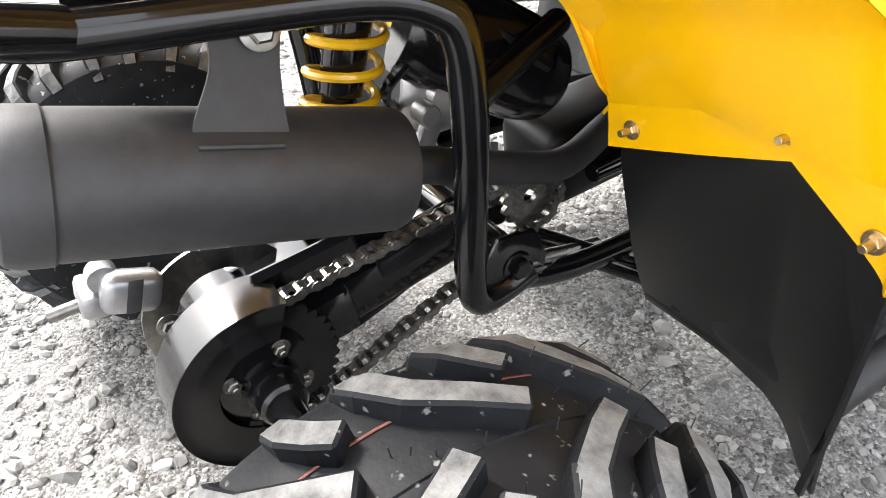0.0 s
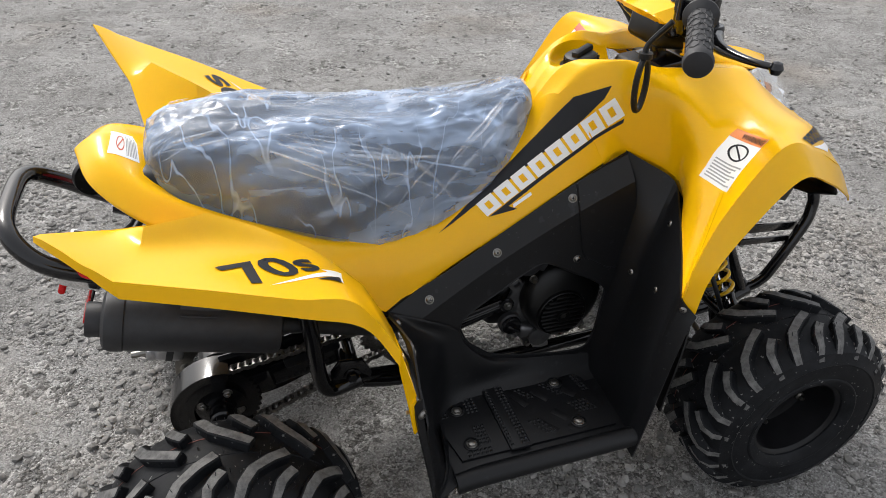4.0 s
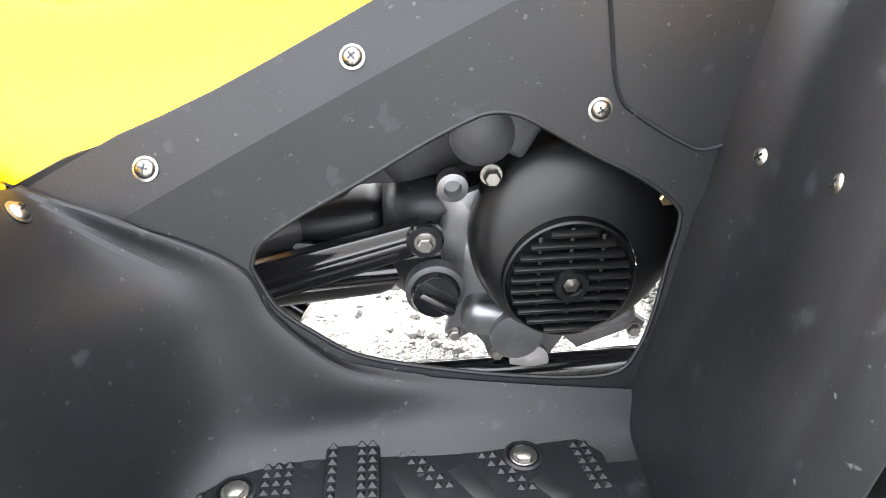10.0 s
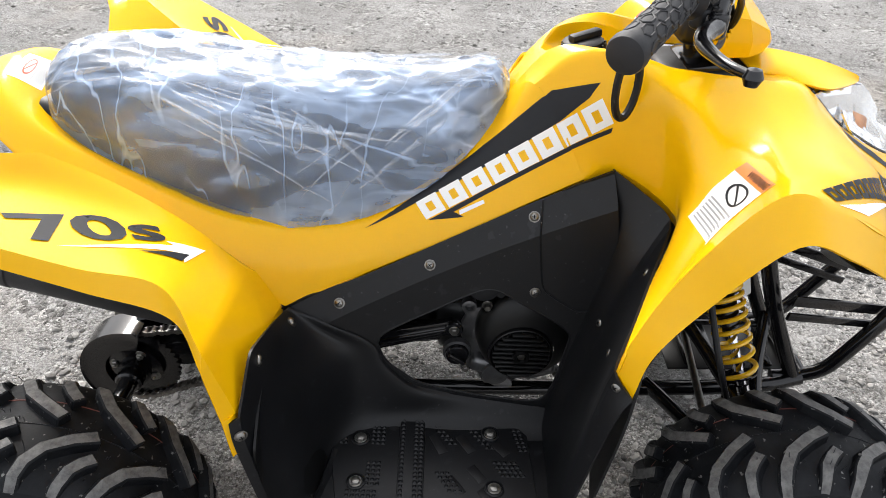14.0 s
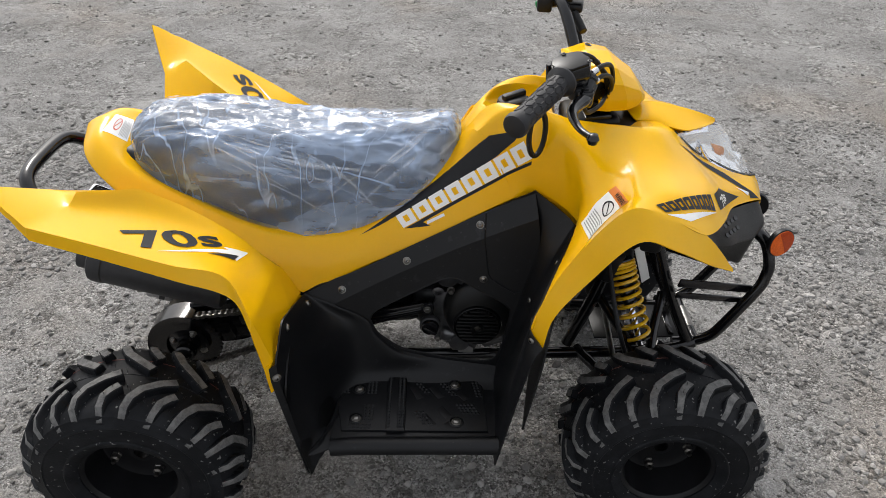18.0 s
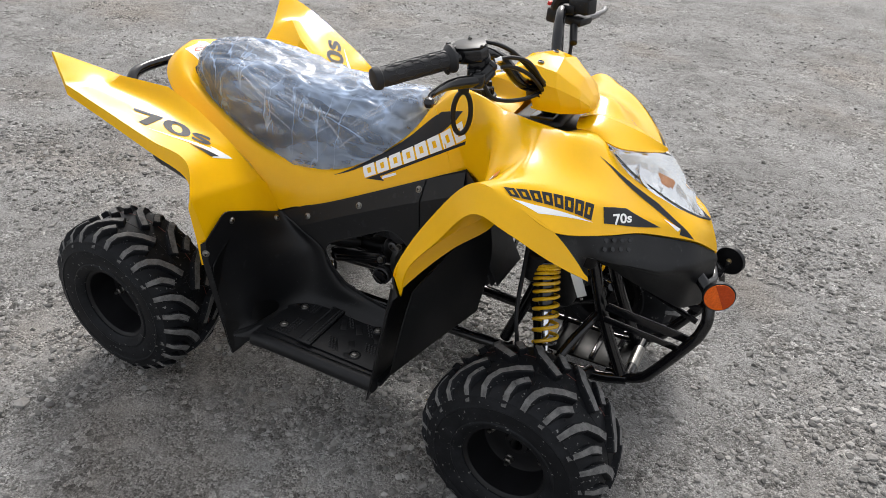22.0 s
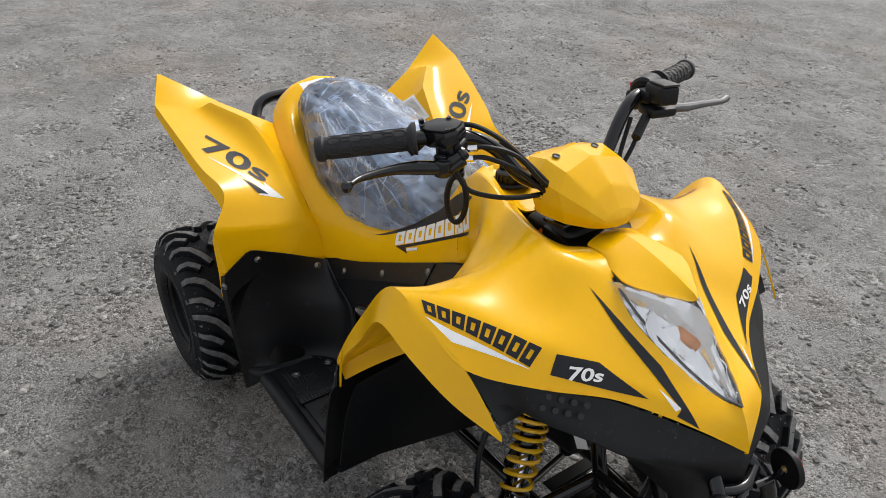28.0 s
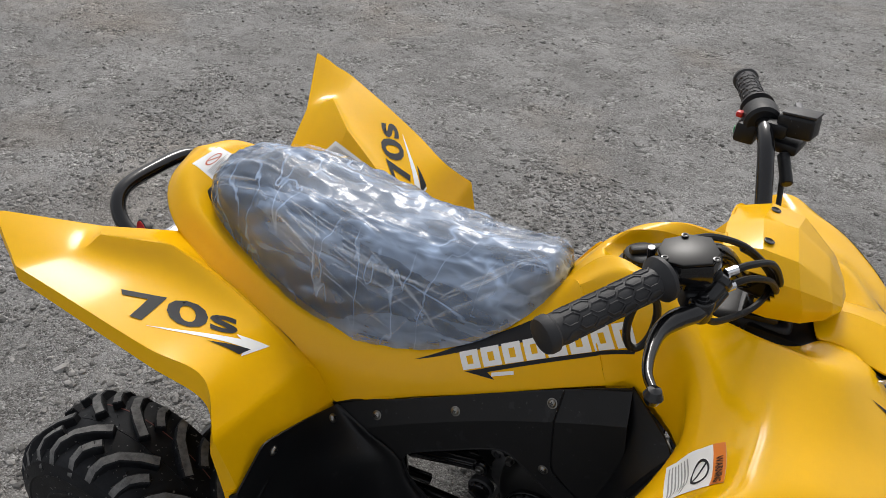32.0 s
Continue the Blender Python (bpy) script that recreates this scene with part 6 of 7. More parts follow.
# ---- front suspension and bumper ----
for s in (-1, 1):
    arm = bike_part("lower_arm", join(tube([(1.0, s * 0.07, 0.2), (0.96, s * 0.17, 0.185), (0.94, s * 0.24, 0.17)], 0.0115), tube([(0.82, s * 0.075, 0.19), (0.88, s * 0.17, 0.182), (0.935, s * 0.24, 0.17)], 0.0115), block((0.05, 0.03, 0.012), pose(0.915, s * 0.175, 0.2, 0, 0, s * 40), 0.003)), GLOSS, None, "black tubular lower suspension arm")
    bike_part("shock_mount", block((0.03, 0.025, 0.09), pose(0.918, s * 0.178, 0.24, s * 25, 0, 0), 0.004), GLOSS, arm)
    bike_part("upper_arm", join(tube([(0.985, s * 0.06, 0.33), (0.95, s * 0.15, 0.28), (0.938, s * 0.225, 0.245)], 0.010), tube([(0.85, s * 0.06, 0.33), (0.9, s * 0.15, 0.28), (0.932, s * 0.225, 0.245)], 0.010)), GLOSS, None, "black tubular upper suspension arm")
    bike_part("steering_knuckle", join(rod((0.935, s * 0.232, 0.15), (0.935, s * 0.228, 0.26), 0.014), rod((0.934, s * 0.22, 0.197), (0.934, s * 0.29, 0.197), 0.016), y_disc([(0.0, 0), (0.05, 0), (0.052, 0.008), (0.0, 0.01)], 0.934, s * 0.262 + 0.005, 0.197, 28)), GLOSS, None, "black front wheel knuckle")
    bike_part("tie_rod", join(rod((0.88, s * 0.02, 0.265), (0.885, s * 0.22, 0.2), 0.006), rod((0.884, s * 0.17, 0.218), (0.885, s * 0.22, 0.2), 0.009)), STEEL, None, "plated steel tie rod")
    bike_part("brake_hose", tube([(0.9, s * 0.23, 0.25), (0.86, s * 0.2, 0.36), (0.84, s * 0.13, 0.46), (0.82, s * 0.06, 0.56)], 0.0045, 8), BLACK, None, "thin black front brake hose")
    thicken(obj("inner_guard", skin([[(0.745, s * 0.12, 0.54), (0.745, s * 0.2, 0.52), (0.705, s * 0.34, 0.45)], [(0.75, s * 0.08, 0.4), (0.735, s * 0.2, 0.4), (0.695, s * 0.355, 0.38)], [(0.73, s * 0.08, 0.25), (0.705, s * 0.2, 0.25), (0.675, s * 0.36, 0.25)]], 4), BLACK, bike, "black inner splash guard"), 0.003)
    bump = bike_part("bumper_hoop", tube([(1.15, s * 0.035 + 0.012, 0.47), (1.178, s * 0.05 + 0.012, 0.445), (1.19, s * 0.065 + 0.012, 0.405), (1.189, s * 0.07 + 0.012, 0.38), (1.177, s * 0.076 + 0.012, 0.345), (1.125, s * 0.081 + 0.012, 0.252), (1.103, s * 0.08 + 0.012, 0.222), (1.072, s * 0.075 + 0.012, 0.205), (1.03, s * 0.072 + 0.01, 0.2)], 0.0115, 14), GLOSS, None, "gloss black bent tube bumper hoop")
    for k, (dz, high) in enumerate(((0.0, 0.018), (-0.03, 0.013))):
        bike_part("bumper_brace", block((0.175, 0.005, high), pose(1.088, s * 0.075 + 0.008, 0.356 + dz, 0, 13, -s * 12), 0.001), GLOSS, bump, "flat black bumper brace")
cross_tube = bike_part("bumper_cross_tube", rod((1.076, -0.066, 0.208), (1.076, 0.086, 0.208), 0.0115), GLOSS, None, "black lower bumper cross tube")
bike_part("tube_sleeve", rod((1.076, -0.03, 0.208), (1.076, 0.04, 0.208), 0.0128), STEEL, cross_tube, "plated sleeve")
tray = bike_part("skid_plate", block((0.2, 0.11, 0.004), pose(0.965, 0.01, 0.196, 0, -2, 0), 0.001), SHROUD_BLACK, None, "black steel tray between the front rails")
for k in range(4):
    bike_part("tray_rib", block((0.012, 0.1, 0.008), pose(0.9 + 0.045 * k, 0.01, 0.201, 0, 0, 0), 0.002), GLOSS, tray)
bike_part("bumper_bridge", tube([(1.165, -0.035, 0.46), (1.178, 0.012, 0.452), (1.165, 0.06, 0.46)], 0.0095), GLOSS, None, "short black bumper bridge")
bike_part("warning_tag", block((0.02, 0.002, 0.1), pose(0.93, -0.062, 0.405, 0, -22, 25), 0.0005), INK_W, None, "white printed tag on the shock strut")
# block added to close and darken the gap round the column
bike_part("column_filler", block((0.1, 0.11, 0.05), pose(0.795, 0.004, 0.685, 0, -6, 0), 0.014, 3), BLACK, None, "black filler block round the steering column")
column = bike_part("steering_column", rod((0.87, 0, 0.25), (0.79, 0, 0.76), 0.0135), GLOSS, None, "black steering column")
bike_part("column_clamp", block((0.05, 0.09, 0.03), pose(0.803, 0, 0.7, 0, -9, 0), 0.006), GLOSS, column)
bike_part("wiring_sleeve", tube([(0.78, -0.05, 0.69), (0.82, -0.03, 0.66), (0.85, 0.02, 0.67), (0.83, 0.05, 0.69)], 0.009, 8), ORANGE, None, "orange sleeve round the front wiring")
# invented black mass for the dark space between the struts
bike_part("front_filler", join(block((0.1, 0.13, 0.17), pose(0.87, 0.01, 0.39, 0, -8, 0), 0.02, 3), block((0.07, 0.16, 0.05), pose(0.93, 0.01, 0.46, 0, 10, 0), 0.012, 3), rod((0.855, -0.1, 0.4), (0.855, -0.1, 0.46), 0.024, 20)), BLACK, None, "black filler mass between the front struts")
# black box added so the hollow nose isn't seen through
bike_part("nose_filler", block((0.13, 0.14, 0.12), pose(0.95, 0.0, 0.52, 0, 20, 0), 0.02, 3), BLACK, None, "black filler box behind the nose")
bike_part("fuel_tank", block((0.14, 0.14, 0.11), pose(0.64, 0, 0.61, 0, -12, 0), 0.03, 3), BLACK, None, "black plastic fuel tank")
# unseen filler that closes the view under the seat
bike_part("under_seat_filler", block((0.55, 0.15, 0.06), pose(0.2, 0, 0.56, 0, 12, 0), 0.02, 3), BLACK, None, "black filler block under the seat")

# black cover under the nose
COVER = [
    [(0.926, -0.297, 0.626), (0.957, -0.287, 0.592), (0.985, -0.279, 0.56), (0.96, -0.25, 0.55)],
    [(0.957, -0.262, 0.614), (0.983, -0.249, 0.572), (0.975, -0.215, 0.555), (0.965, -0.175, 0.53)],
    [(0.993, -0.219, 0.602), (1.02, -0.222, 0.557), (1.0, -0.175, 0.535), (0.99, -0.12, 0.49)],
    [(1.037, -0.14, 0.582), (1.048, -0.19, 0.543), (1.04, -0.145, 0.515), (1.03, -0.09, 0.455)],
    [(1.086, -0.089, 0.563), (1.093, -0.146, 0.522), (1.088, -0.1, 0.488), (1.085, -0.06, 0.42)],
    [(1.131, -0.052, 0.548), (1.143, -0.078, 0.514), (1.14, -0.06, 0.465), (1.135, -0.045, 0.395)],
    [(1.166, 0, 0.508), (1.174, 0, 0.495), (1.174, 0, 0.45), (1.168, 0, 0.386)],
]
cover_right = skin(centred(COVER), 6, col_crease=(1, 2), row_crease=(1, 3, 4, 5), ease=1)
nose_cover = thicken(obj("nose_cover", welded(join(cover_right, flip(cover_right)), 0.002), BLACK, bike, "matt black moulded cover under the nose", angle=40), 0.003)
hexes = []
for i in range(4):
    for j in range(2):
        c = Vector((1.0 + 0.011 * i + 0.003 * j, -0.214 + 0.013 * i - 0.012 * j, 0.594 - 0.011 * j - 0.003 * i))
        hexes.append(lathe([(0.0046, 0), (0.0046, 0.002), (0.0, 0.002)], 6, along(c, c + Vector((0.5, -0.5, 0.7)))))
bike_part("vent_hole", join(*hexes), GLOSS, nose_cover, "cluster of small dark hexagon vents")

# headlamp
LENS_GRID = [
    [(0.94, -0.066, 0.692), (0.94, -0.066, 0.691), (0.941, -0.066, 0.69)],
    [(0.972, -0.046, 0.691), (0.978, -0.05, 0.672), (0.986, -0.055, 0.651)],
    [(1.01, -0.022, 0.688), (1.022, -0.032, 0.656), (1.03, -0.045, 0.624)],
    [(1.044, 0.0, 0.678), (1.06, -0.014, 0.634), (1.073, -0.033, 0.6)],
    [(1.09, 0, 0.63), (1.103, -0.008, 0.605), (1.114, -0.018, 0.581)],
    [(1.14, 0, 0.572), (1.14, 0, 0.571), (1.14, 0, 0.57)],
]
LENS_GRID = centred(LENS_GRID)
lens_right = skin(LENS_GRID, 6, ease=1)
bowl_right = skin([[(x - 0.01 * k, y * 0.92, z - 0.012 * k) for (x, y, z), k in zip(r, (0.4, 1.0, 0.4))] for r in LENS_GRID], 4, ease=0)
facet_rng = random.Random(8)
bowl_right = [p if k % 3 else p + Vector((0.012, -0.004, 0.016)) * facet_rng.uniform(-0.35, 0.2) for k, p in enumerate(Vector(q) for q in bowl_right[0])], bowl_right[1]
headlamp = thicken(obj("headlamp", welded(join(bowl_right, flip(bowl_right)), 0.001), REFLECTOR, bike, "faceted silver headlamp behind a clear lens", angle=9), 0.002)
lens_ob = obj("headlamp_lens", welded(join(lens_right, flip(lens_right)), 0.001), LENS, headlamp, "clear plastic headlamp lens", angle=60)
lens_ob.visible_shadow = False
for s in (-1, 1):
    side_way = Vector((0.5, s * 0.75, 0.43)).normalized()
    bowl_at, bowl_way = Vector((1.008, s * 0.03 + middle(1.0), 0.636)), Vector((0.72, s * 0.34, 0.6))
    bowl_m = along(bowl_at, bowl_at + bowl_way)
    bike_part("lamp_bowl", lathe([(0.006, -0.004), (0.014, -0.001), (0.021, 0.005), (0.026, 0.013), (0.0275, 0.0135), (0.0275, 0.011)], 36, bowl_m), CHROME, headlamp, "round mirror bowl")
    bike_part("bulb_shield", lathe([(0.0, 0.014), (0.004, 0.0135), (0.0068, 0.011), (0.0072, 0.004), (0.0072, -0.003)], 20, bowl_m), CHROME, headlamp, "chromed bulb shield")
    for (x, y, z), (w, h), turn, mat, name in (((1.044, 0.02, 0.634), (0.046, 0.018), 24, AMBER, "amber_insert"), ((1.02, 0.034, 0.642), (0.04, 0.004), -35, CHROME, "reflector_rib"), ((1.005, 0.036, 0.662), (0.03, 0.006), 40, CHROME, "reflector_rib"), ((1.066, 0.018, 0.612), (0.03, 0.005), 60, CHROME, "reflector_rib")):
        at = Vector((x, s * y + middle(x), z))
        bike_part(name, block((w, h, 0.006), along(at - side_way * 0.004, at, s * turn), 0.0015), mat, headlamp)
    rim = [(x, s * y + middle(x), z) for x, y, z in ((0.94, 0.066, 0.691), (0.986, 0.055, 0.65), (1.03, 0.045, 0.623), (1.076, 0.031, 0.597), (1.116, 0.016, 0.579), (1.14, 0, 0.571))]
    bike_part("lamp_seal", tube(rim, 0.0022, 6), GLOSS, headlamp)


# ---- handlebar ----
BAR = [(0.618, -0.34, 0.828), (0.655, -0.285, 0.838), (0.693, -0.229, 0.848), (0.722, -0.165, 0.848), (0.742, -0.12, 0.828), (0.766, -0.085, 0.785), (0.782, -0.04, 0.768), (0.786, 0.0, 0.766), (0.784, 0.04, 0.768), (0.772, 0.085, 0.785), (0.757, 0.125, 0.832), (0.745, 0.165, 0.858), (0.727, 0.235, 0.862), (0.708, 0.3, 0.862), (0.694, 0.355, 0.862)]
bar = bike_part("handlebar", tube(BAR, 0.0108, 14), GLOSS, None, "black bent tube handlebar")


def grip(a, b, name="grip"):
    a, b = Vector(a), Vector(b)
    m = along(a, b)
    h = (b - a).length
    g = bike_part(name, lathe([(0.0, -0.006), (0.012, -0.006), (0.017, -0.004), (0.0185, 0.0), (0.0185, 0.006), (0.0158, 0.009), (0.0155, h - 0.012), (0.019, h - 0.009), (0.0235, h - 0.004), (0.0235, h), (0.011, h + 0.001)], 32, m), GRIP, bar, "black rubber grip with hexagon pattern")
    ribs = []
    n, rows = 6, 7
    for i in range(rows):
        for k in range(n):
            a0 = 2 * math.pi * (k + 0.5 * (i % 2)) / n
            z0 = 0.014 + i * (h - 0.03) / rows
            dz = (h - 0.03) / rows
            ring = [(a0 - 0.33, z0 + dz * 0.33), (a0 - 0.33, z0 + dz * 0.9), (a0, z0 + dz * 1.25), (a0 + 0.33, z0 + dz * 0.9), (a0 + 0.33, z0 + dz * 0.33), (a0, z0)]
            pts = [m @ Vector((0.0158 * math.cos(q), 0.0158 * math.sin(q), w)) for q, w in ring]
            ribs.append(tube(pts, 0.0011, 5, closed=True, smooth=False))
    bike_part("grip_pattern", join(*ribs), GRIP, bar)
    return g


grip(BAR[0], (0.6945, -0.227, 0.8485))
grip(BAR[-1], (0.7255, 0.24, 0.862))
# brake perch: reservoir, clamp, lever, throttle
lid_m = pose(0.712, -0.193, 0.853, 6, -10, 24)
hood_outline = [(-0.03, -0.014), (-0.012, -0.024), (0.018, -0.024), (0.03, -0.008), (0.027, 0.018), (0.006, 0.026), (-0.022, 0.022), (-0.032, 0.006)]
res = bike_part("brake_reservoir", join(plate(hood_outline, 0.026, lid_m @ Matrix.Translation((0, 0, -0.012)), 0.006), block((0.03, 0.03, 0.03), pose(0.722, -0.19, 0.838, 0, 0, 28), 0.006)), GLOSS, bar, "black throttle housing with flat lid")
bike_part("housing_lid", plate([(x * 0.93, y * 0.93) for x, y in hood_outline], 0.004, lid_m @ Matrix.Translation((0, 0, 0.0125)), 0.0018), SHROUD_BLACK, res, "smooth black lid")
for x, y in ((-0.026, -0.01), (0.021, -0.018), (0.0, 0.021)):
    bike_part("lid_screw", lathe([(0.0036, 0), (0.0036, 0.0016), (0.002, 0.0018), (0.0016, 0.0008), (0, 0.0006)], 14, lid_m @ Matrix.Translation((x, y, 0.0165))), GLOSS, res)
bike_part("adjuster_screw", rod(lid_m @ Vector((-0.036, 0.004, -0.01)), lid_m @ Vector((-0.036, 0.004, 0.02)), 0.0042, 12), GLOSS, res)
bike_part("clamp_block", join(block((0.03, 0.026, 0.04), pose(0.728, -0.182, 0.832, 10, 0, 28), 0.006, 3), block((0.03, 0.02, 0.022), pose(0.728, -0.2, 0.82, 0, 0, 28), 0.005, 3)), BLACK, bar, "black lever clamp")
master = bike_part("master_cylinder", join(rod((0.735, -0.204, 0.816), (0.748, -0.177, 0.838), 0.0105, 20), rod((0.744, -0.185, 0.832), (0.747, -0.178, 0.8375), 0.0125, 20), rod((0.742, -0.2, 0.812), (0.751, -0.183, 0.8275), 0.0075, 16)), GLOSS, bar, "black lever cylinder with two cable outlets")
bike_part("pivot_bolt", hex_bolt(0.0055, 0.005, pose(0.7345, -0.2085, 0.828, 0, 0, 20), 1.3), GLOSS, master)
bike_part("lever_perch", join(lathe([(0, -0.012), (0.012, -0.012), (0.0135, -0.009), (0.0135, 0.009), (0.012, 0.012), (0, 0.012)], 24, Matrix.Translation((0.735, -0.2085, 0.816)))), GLOSS, bar)
bike_part("brake_lever", join(tube([(0.7382, -0.2109, 0.818), (0.7318, -0.2199, 0.816), (0.7173, -0.239, 0.815), (0.7075, -0.266, 0.815), (0.707, -0.3012, 0.816), (0.7113, -0.3295, 0.817), (0.7202, -0.3472, 0.817)], [0.0085, 0.0105, 0.0105, 0.008, 0.0058, 0.0048, 0.0045], 12), lathe([(0, -0.009), (0.006, -0.007), (0.009, 0), (0.006, 0.007), (0, 0.009)], 16, Matrix.Translation((0.722, -0.354, 0.817)))), GLOSS, bar, "black brake lever with ball end")
bike_part("throttle_lever", tube([(0.70, -0.205, 0.856), (0.693, -0.222, 0.835), (0.69, -0.235, 0.825)], [0.007, 0.006, 0.005], 8), BLACK, bar)
LOOP = (0.68, -0.139, 0.722)
strap = [(LOOP[0] + 0.0165 * math.cos(q) * 0.86, LOOP[1] + 0.0165 * math.cos(q) * 0.5, LOOP[2] + 0.04 * math.sin(q)) for q in (2 * math.pi * k / 32 for k in range(32))]
lanyard = bike_part("lanyard", join(tube(strap, 0.0048, 8, closed=True, per=2), tube([(LOOP[0], LOOP[1], LOOP[2] + 0.038), (LOOP[0] + 0.004, LOOP[1] + 0.004, LOOP[2] + 0.06), (0.705, -0.155, 0.82)], 0.0045, 8)), BLACK, bar, "black safety lanyard loop")
bike_part("lanyard_clip", lathe([(0, 0), (0.0105, 0), (0.0105, 0.008), (0, 0.008)], 16, pose(LOOP[0], LOOP[1], LOOP[2] + 0.042, 0, 0, 0)), BLACK, lanyard)
# left-hand perch
bike_part("switch_housing", join(lathe([(0.0, 0), (0.022, 0), (0.0245, 0.004), (0.0245, 0.034), (0.02, 0.038), (0, 0.038)], 24, along((0.729, 0.226, 0.862), (0.739, 0.188, 0.86))), block((0.03, 0.034, 0.03), pose(0.722, 0.202, 0.842, 0, 0, -10), 0.006)), BLACK, bar, "round black switch housing")
bike_part("kill_switch", block((0.01, 0.012, 0.009), pose(0.706, 0.205, 0.862, 0, 0, -10), 0.003), RED_SW, bar, "red stop switch")
bike_part("start_button", lathe([(0.0, 0), (0.006, 0), (0.006, 0.006), (0.0, 0.007)], 16, along((0.71, 0.202, 0.84), (0.69, 0.2, 0.837))), GREEN_SW, bar, "green start button")
bike_part("left_reservoir", join(block((0.048, 0.034, 0.03), pose(0.781, 0.185, 0.872, 0, -6, -16), 0.005, 3), block((0.03, 0.02, 0.02), pose(0.757, 0.18, 0.862, 0, 0, -10), 0.004)), BLACK, bar, "black brake fluid reservoir")
bike_part("reservoir_lid", block((0.044, 0.03, 0.004), pose(0.782, 0.185, 0.889, 0, -6, -16), 0.0015), SATIN, bar, "lid with printed notice")
bike_part("hand_lever", tube([(0.782, 0.2, 0.845), (0.79, 0.24, 0.842), (0.79, 0.3, 0.838), (0.785, 0.345, 0.832), (0.78, 0.37, 0.832)], [0.0075, 0.0075, 0.0055, 0.005, 0.0065], 10), DARK_ALU, bar, "bare alloy brake lever")
bike_part("lever_perch", join(block((0.04, 0.05, 0.016), pose(0.775, 0.19, 0.842, 0, 0, -12), 0.005), rod((0.775, 0.165, 0.835), (0.79, 0.13, 0.81), 0.008)), BLACK, bar)
CABLES = [
    [(0.748, -0.176, 0.842), (0.768, -0.155, 0.847), (0.79, -0.12, 0.834), (0.806, -0.085, 0.795), (0.808, -0.055, 0.77)],
    [(0.750, -0.184, 0.829), (0.77, -0.16, 0.833), (0.792, -0.122, 0.815), (0.805, -0.085, 0.783), (0.806, -0.055, 0.76)],
    [(0.699, -0.164, 0.858), (0.726, -0.149, 0.863), (0.757, -0.125, 0.849), (0.785, -0.095, 0.817), (0.806, -0.07, 0.787), (0.81, -0.05, 0.765)],
    [(0.735, -0.186, 0.806), (0.748, -0.172, 0.778), (0.765, -0.142, 0.766), (0.785, -0.11, 0.764), (0.797, -0.08, 0.766), (0.8, -0.05, 0.765)],
    [(0.757, -0.125, 0.846), (0.772, -0.108, 0.831), (0.79, -0.088, 0.806), (0.802, -0.068, 0.778), (0.805, -0.05, 0.76)],
    [(0.775, 0.16, 0.835), (0.785, 0.135, 0.80), (0.79, 0.11, 0.77), (0.79, 0.08, 0.74)],
    [(0.757, 0.15, 0.83), (0.77, 0.125, 0.79), (0.785, 0.1, 0.76), (0.79, 0.07, 0.735)],
]
for line in CABLES:
    bike_part("control_cable", tube(line, 0.0038, 8), BLACK, bar, "thin black control cable")
for line in CABLES[:2]:
    a, b = Vector(line[0]), Vector(line[1])
    bike_part("cable_ferrule", rod(a, a + (b - a).normalized() * 0.014, 0.0052, 10), CHROME, bar, "plated cable adjuster")
# yellow handlebar cover
COV = [
    [(0.735, 0.0, 0.800), (0.738, -0.05, 0.799), (0.75, -0.074, 0.786), (0.764, -0.079, 0.762), (0.772, -0.074, 0.738)],
    [(0.772, 0.0, 0.818), (0.78, -0.054, 0.811), (0.79, -0.078, 0.788), (0.8, -0.08, 0.762), (0.806, -0.074, 0.736)],
    [(0.812, 0.0, 0.816), (0.82, -0.05, 0.804), (0.83, -0.07, 0.782), (0.84, -0.068, 0.757), (0.843, -0.062, 0.734)],
    [(0.856, 0.0, 0.787), (0.862, -0.034, 0.775), (0.869, -0.046, 0.762), (0.873, -0.044, 0.747), (0.87, -0.04, 0.732)],
    [(0.88, 0.0, 0.757), (0.882, -0.02, 0.752), (0.884, -0.027, 0.746), (0.884, -0.027, 0.739), (0.88, -0.025, 0.731)],
]
COV = centred(COV)


def notched(geo):
    """Leave out the cable notch at the rear of the cover's side."""
    def kept(face):
        c = sum((Vector(geo[0][i]) for i in face), Vector()) / len(face)
        return not (c.y < -0.045 and (0.762 < c.z < 0.79 and c.x < 0.805 or c.z <= 0.762 and c.x < 0.79))
    return geo[0], [face for face in geo[1] if kept(face)]


cov_right = notched(skin(COV, 8, col_crease=(1, 2), row_crease=(1, 2, 3), ease=0))
cov_front = skin([COV[-1], [(0.887, middle(0.88) + (p[1] - middle(0.88)) * 0.4, 0.732 + (p[2] - 0.732) * 0.55) for p in COV[-1]], [(0.888, middle(0.88), 0.732 + (p[2] - 0.732) * 0.3) for p in COV[-1]]], 4)
cov_back = notched(skin([[(p[0], p[1], p[2]) for p in COV[0]], [(p[0] + 0.012, p[1] * 0.85, 0.734 + (p[2] - 0.734) * 0.8) for p in COV[0]]], 8))
thicken(obj("handlebar_cover", welded(join(cov_right, flip(cov_right), cov_back, flip(cov_back), cov_front, flip(cov_front)), 0.0015), YELLOW, bar, "faceted yellow handlebar cover", angle=18), 0.003)
for s in (-1, 1):
    bike_part("cover_screw", join(lathe([(0.006, 0.0), (0.0062, 0.001), (0.005, 0.0014), (0.0035, 0.0), (0.0, -0.001)], 20, pose(0.784, s * 0.04 + 0.003, 0.8135, 0, 10, 0))), GLOSS, bar, "dark recessed cover screw")
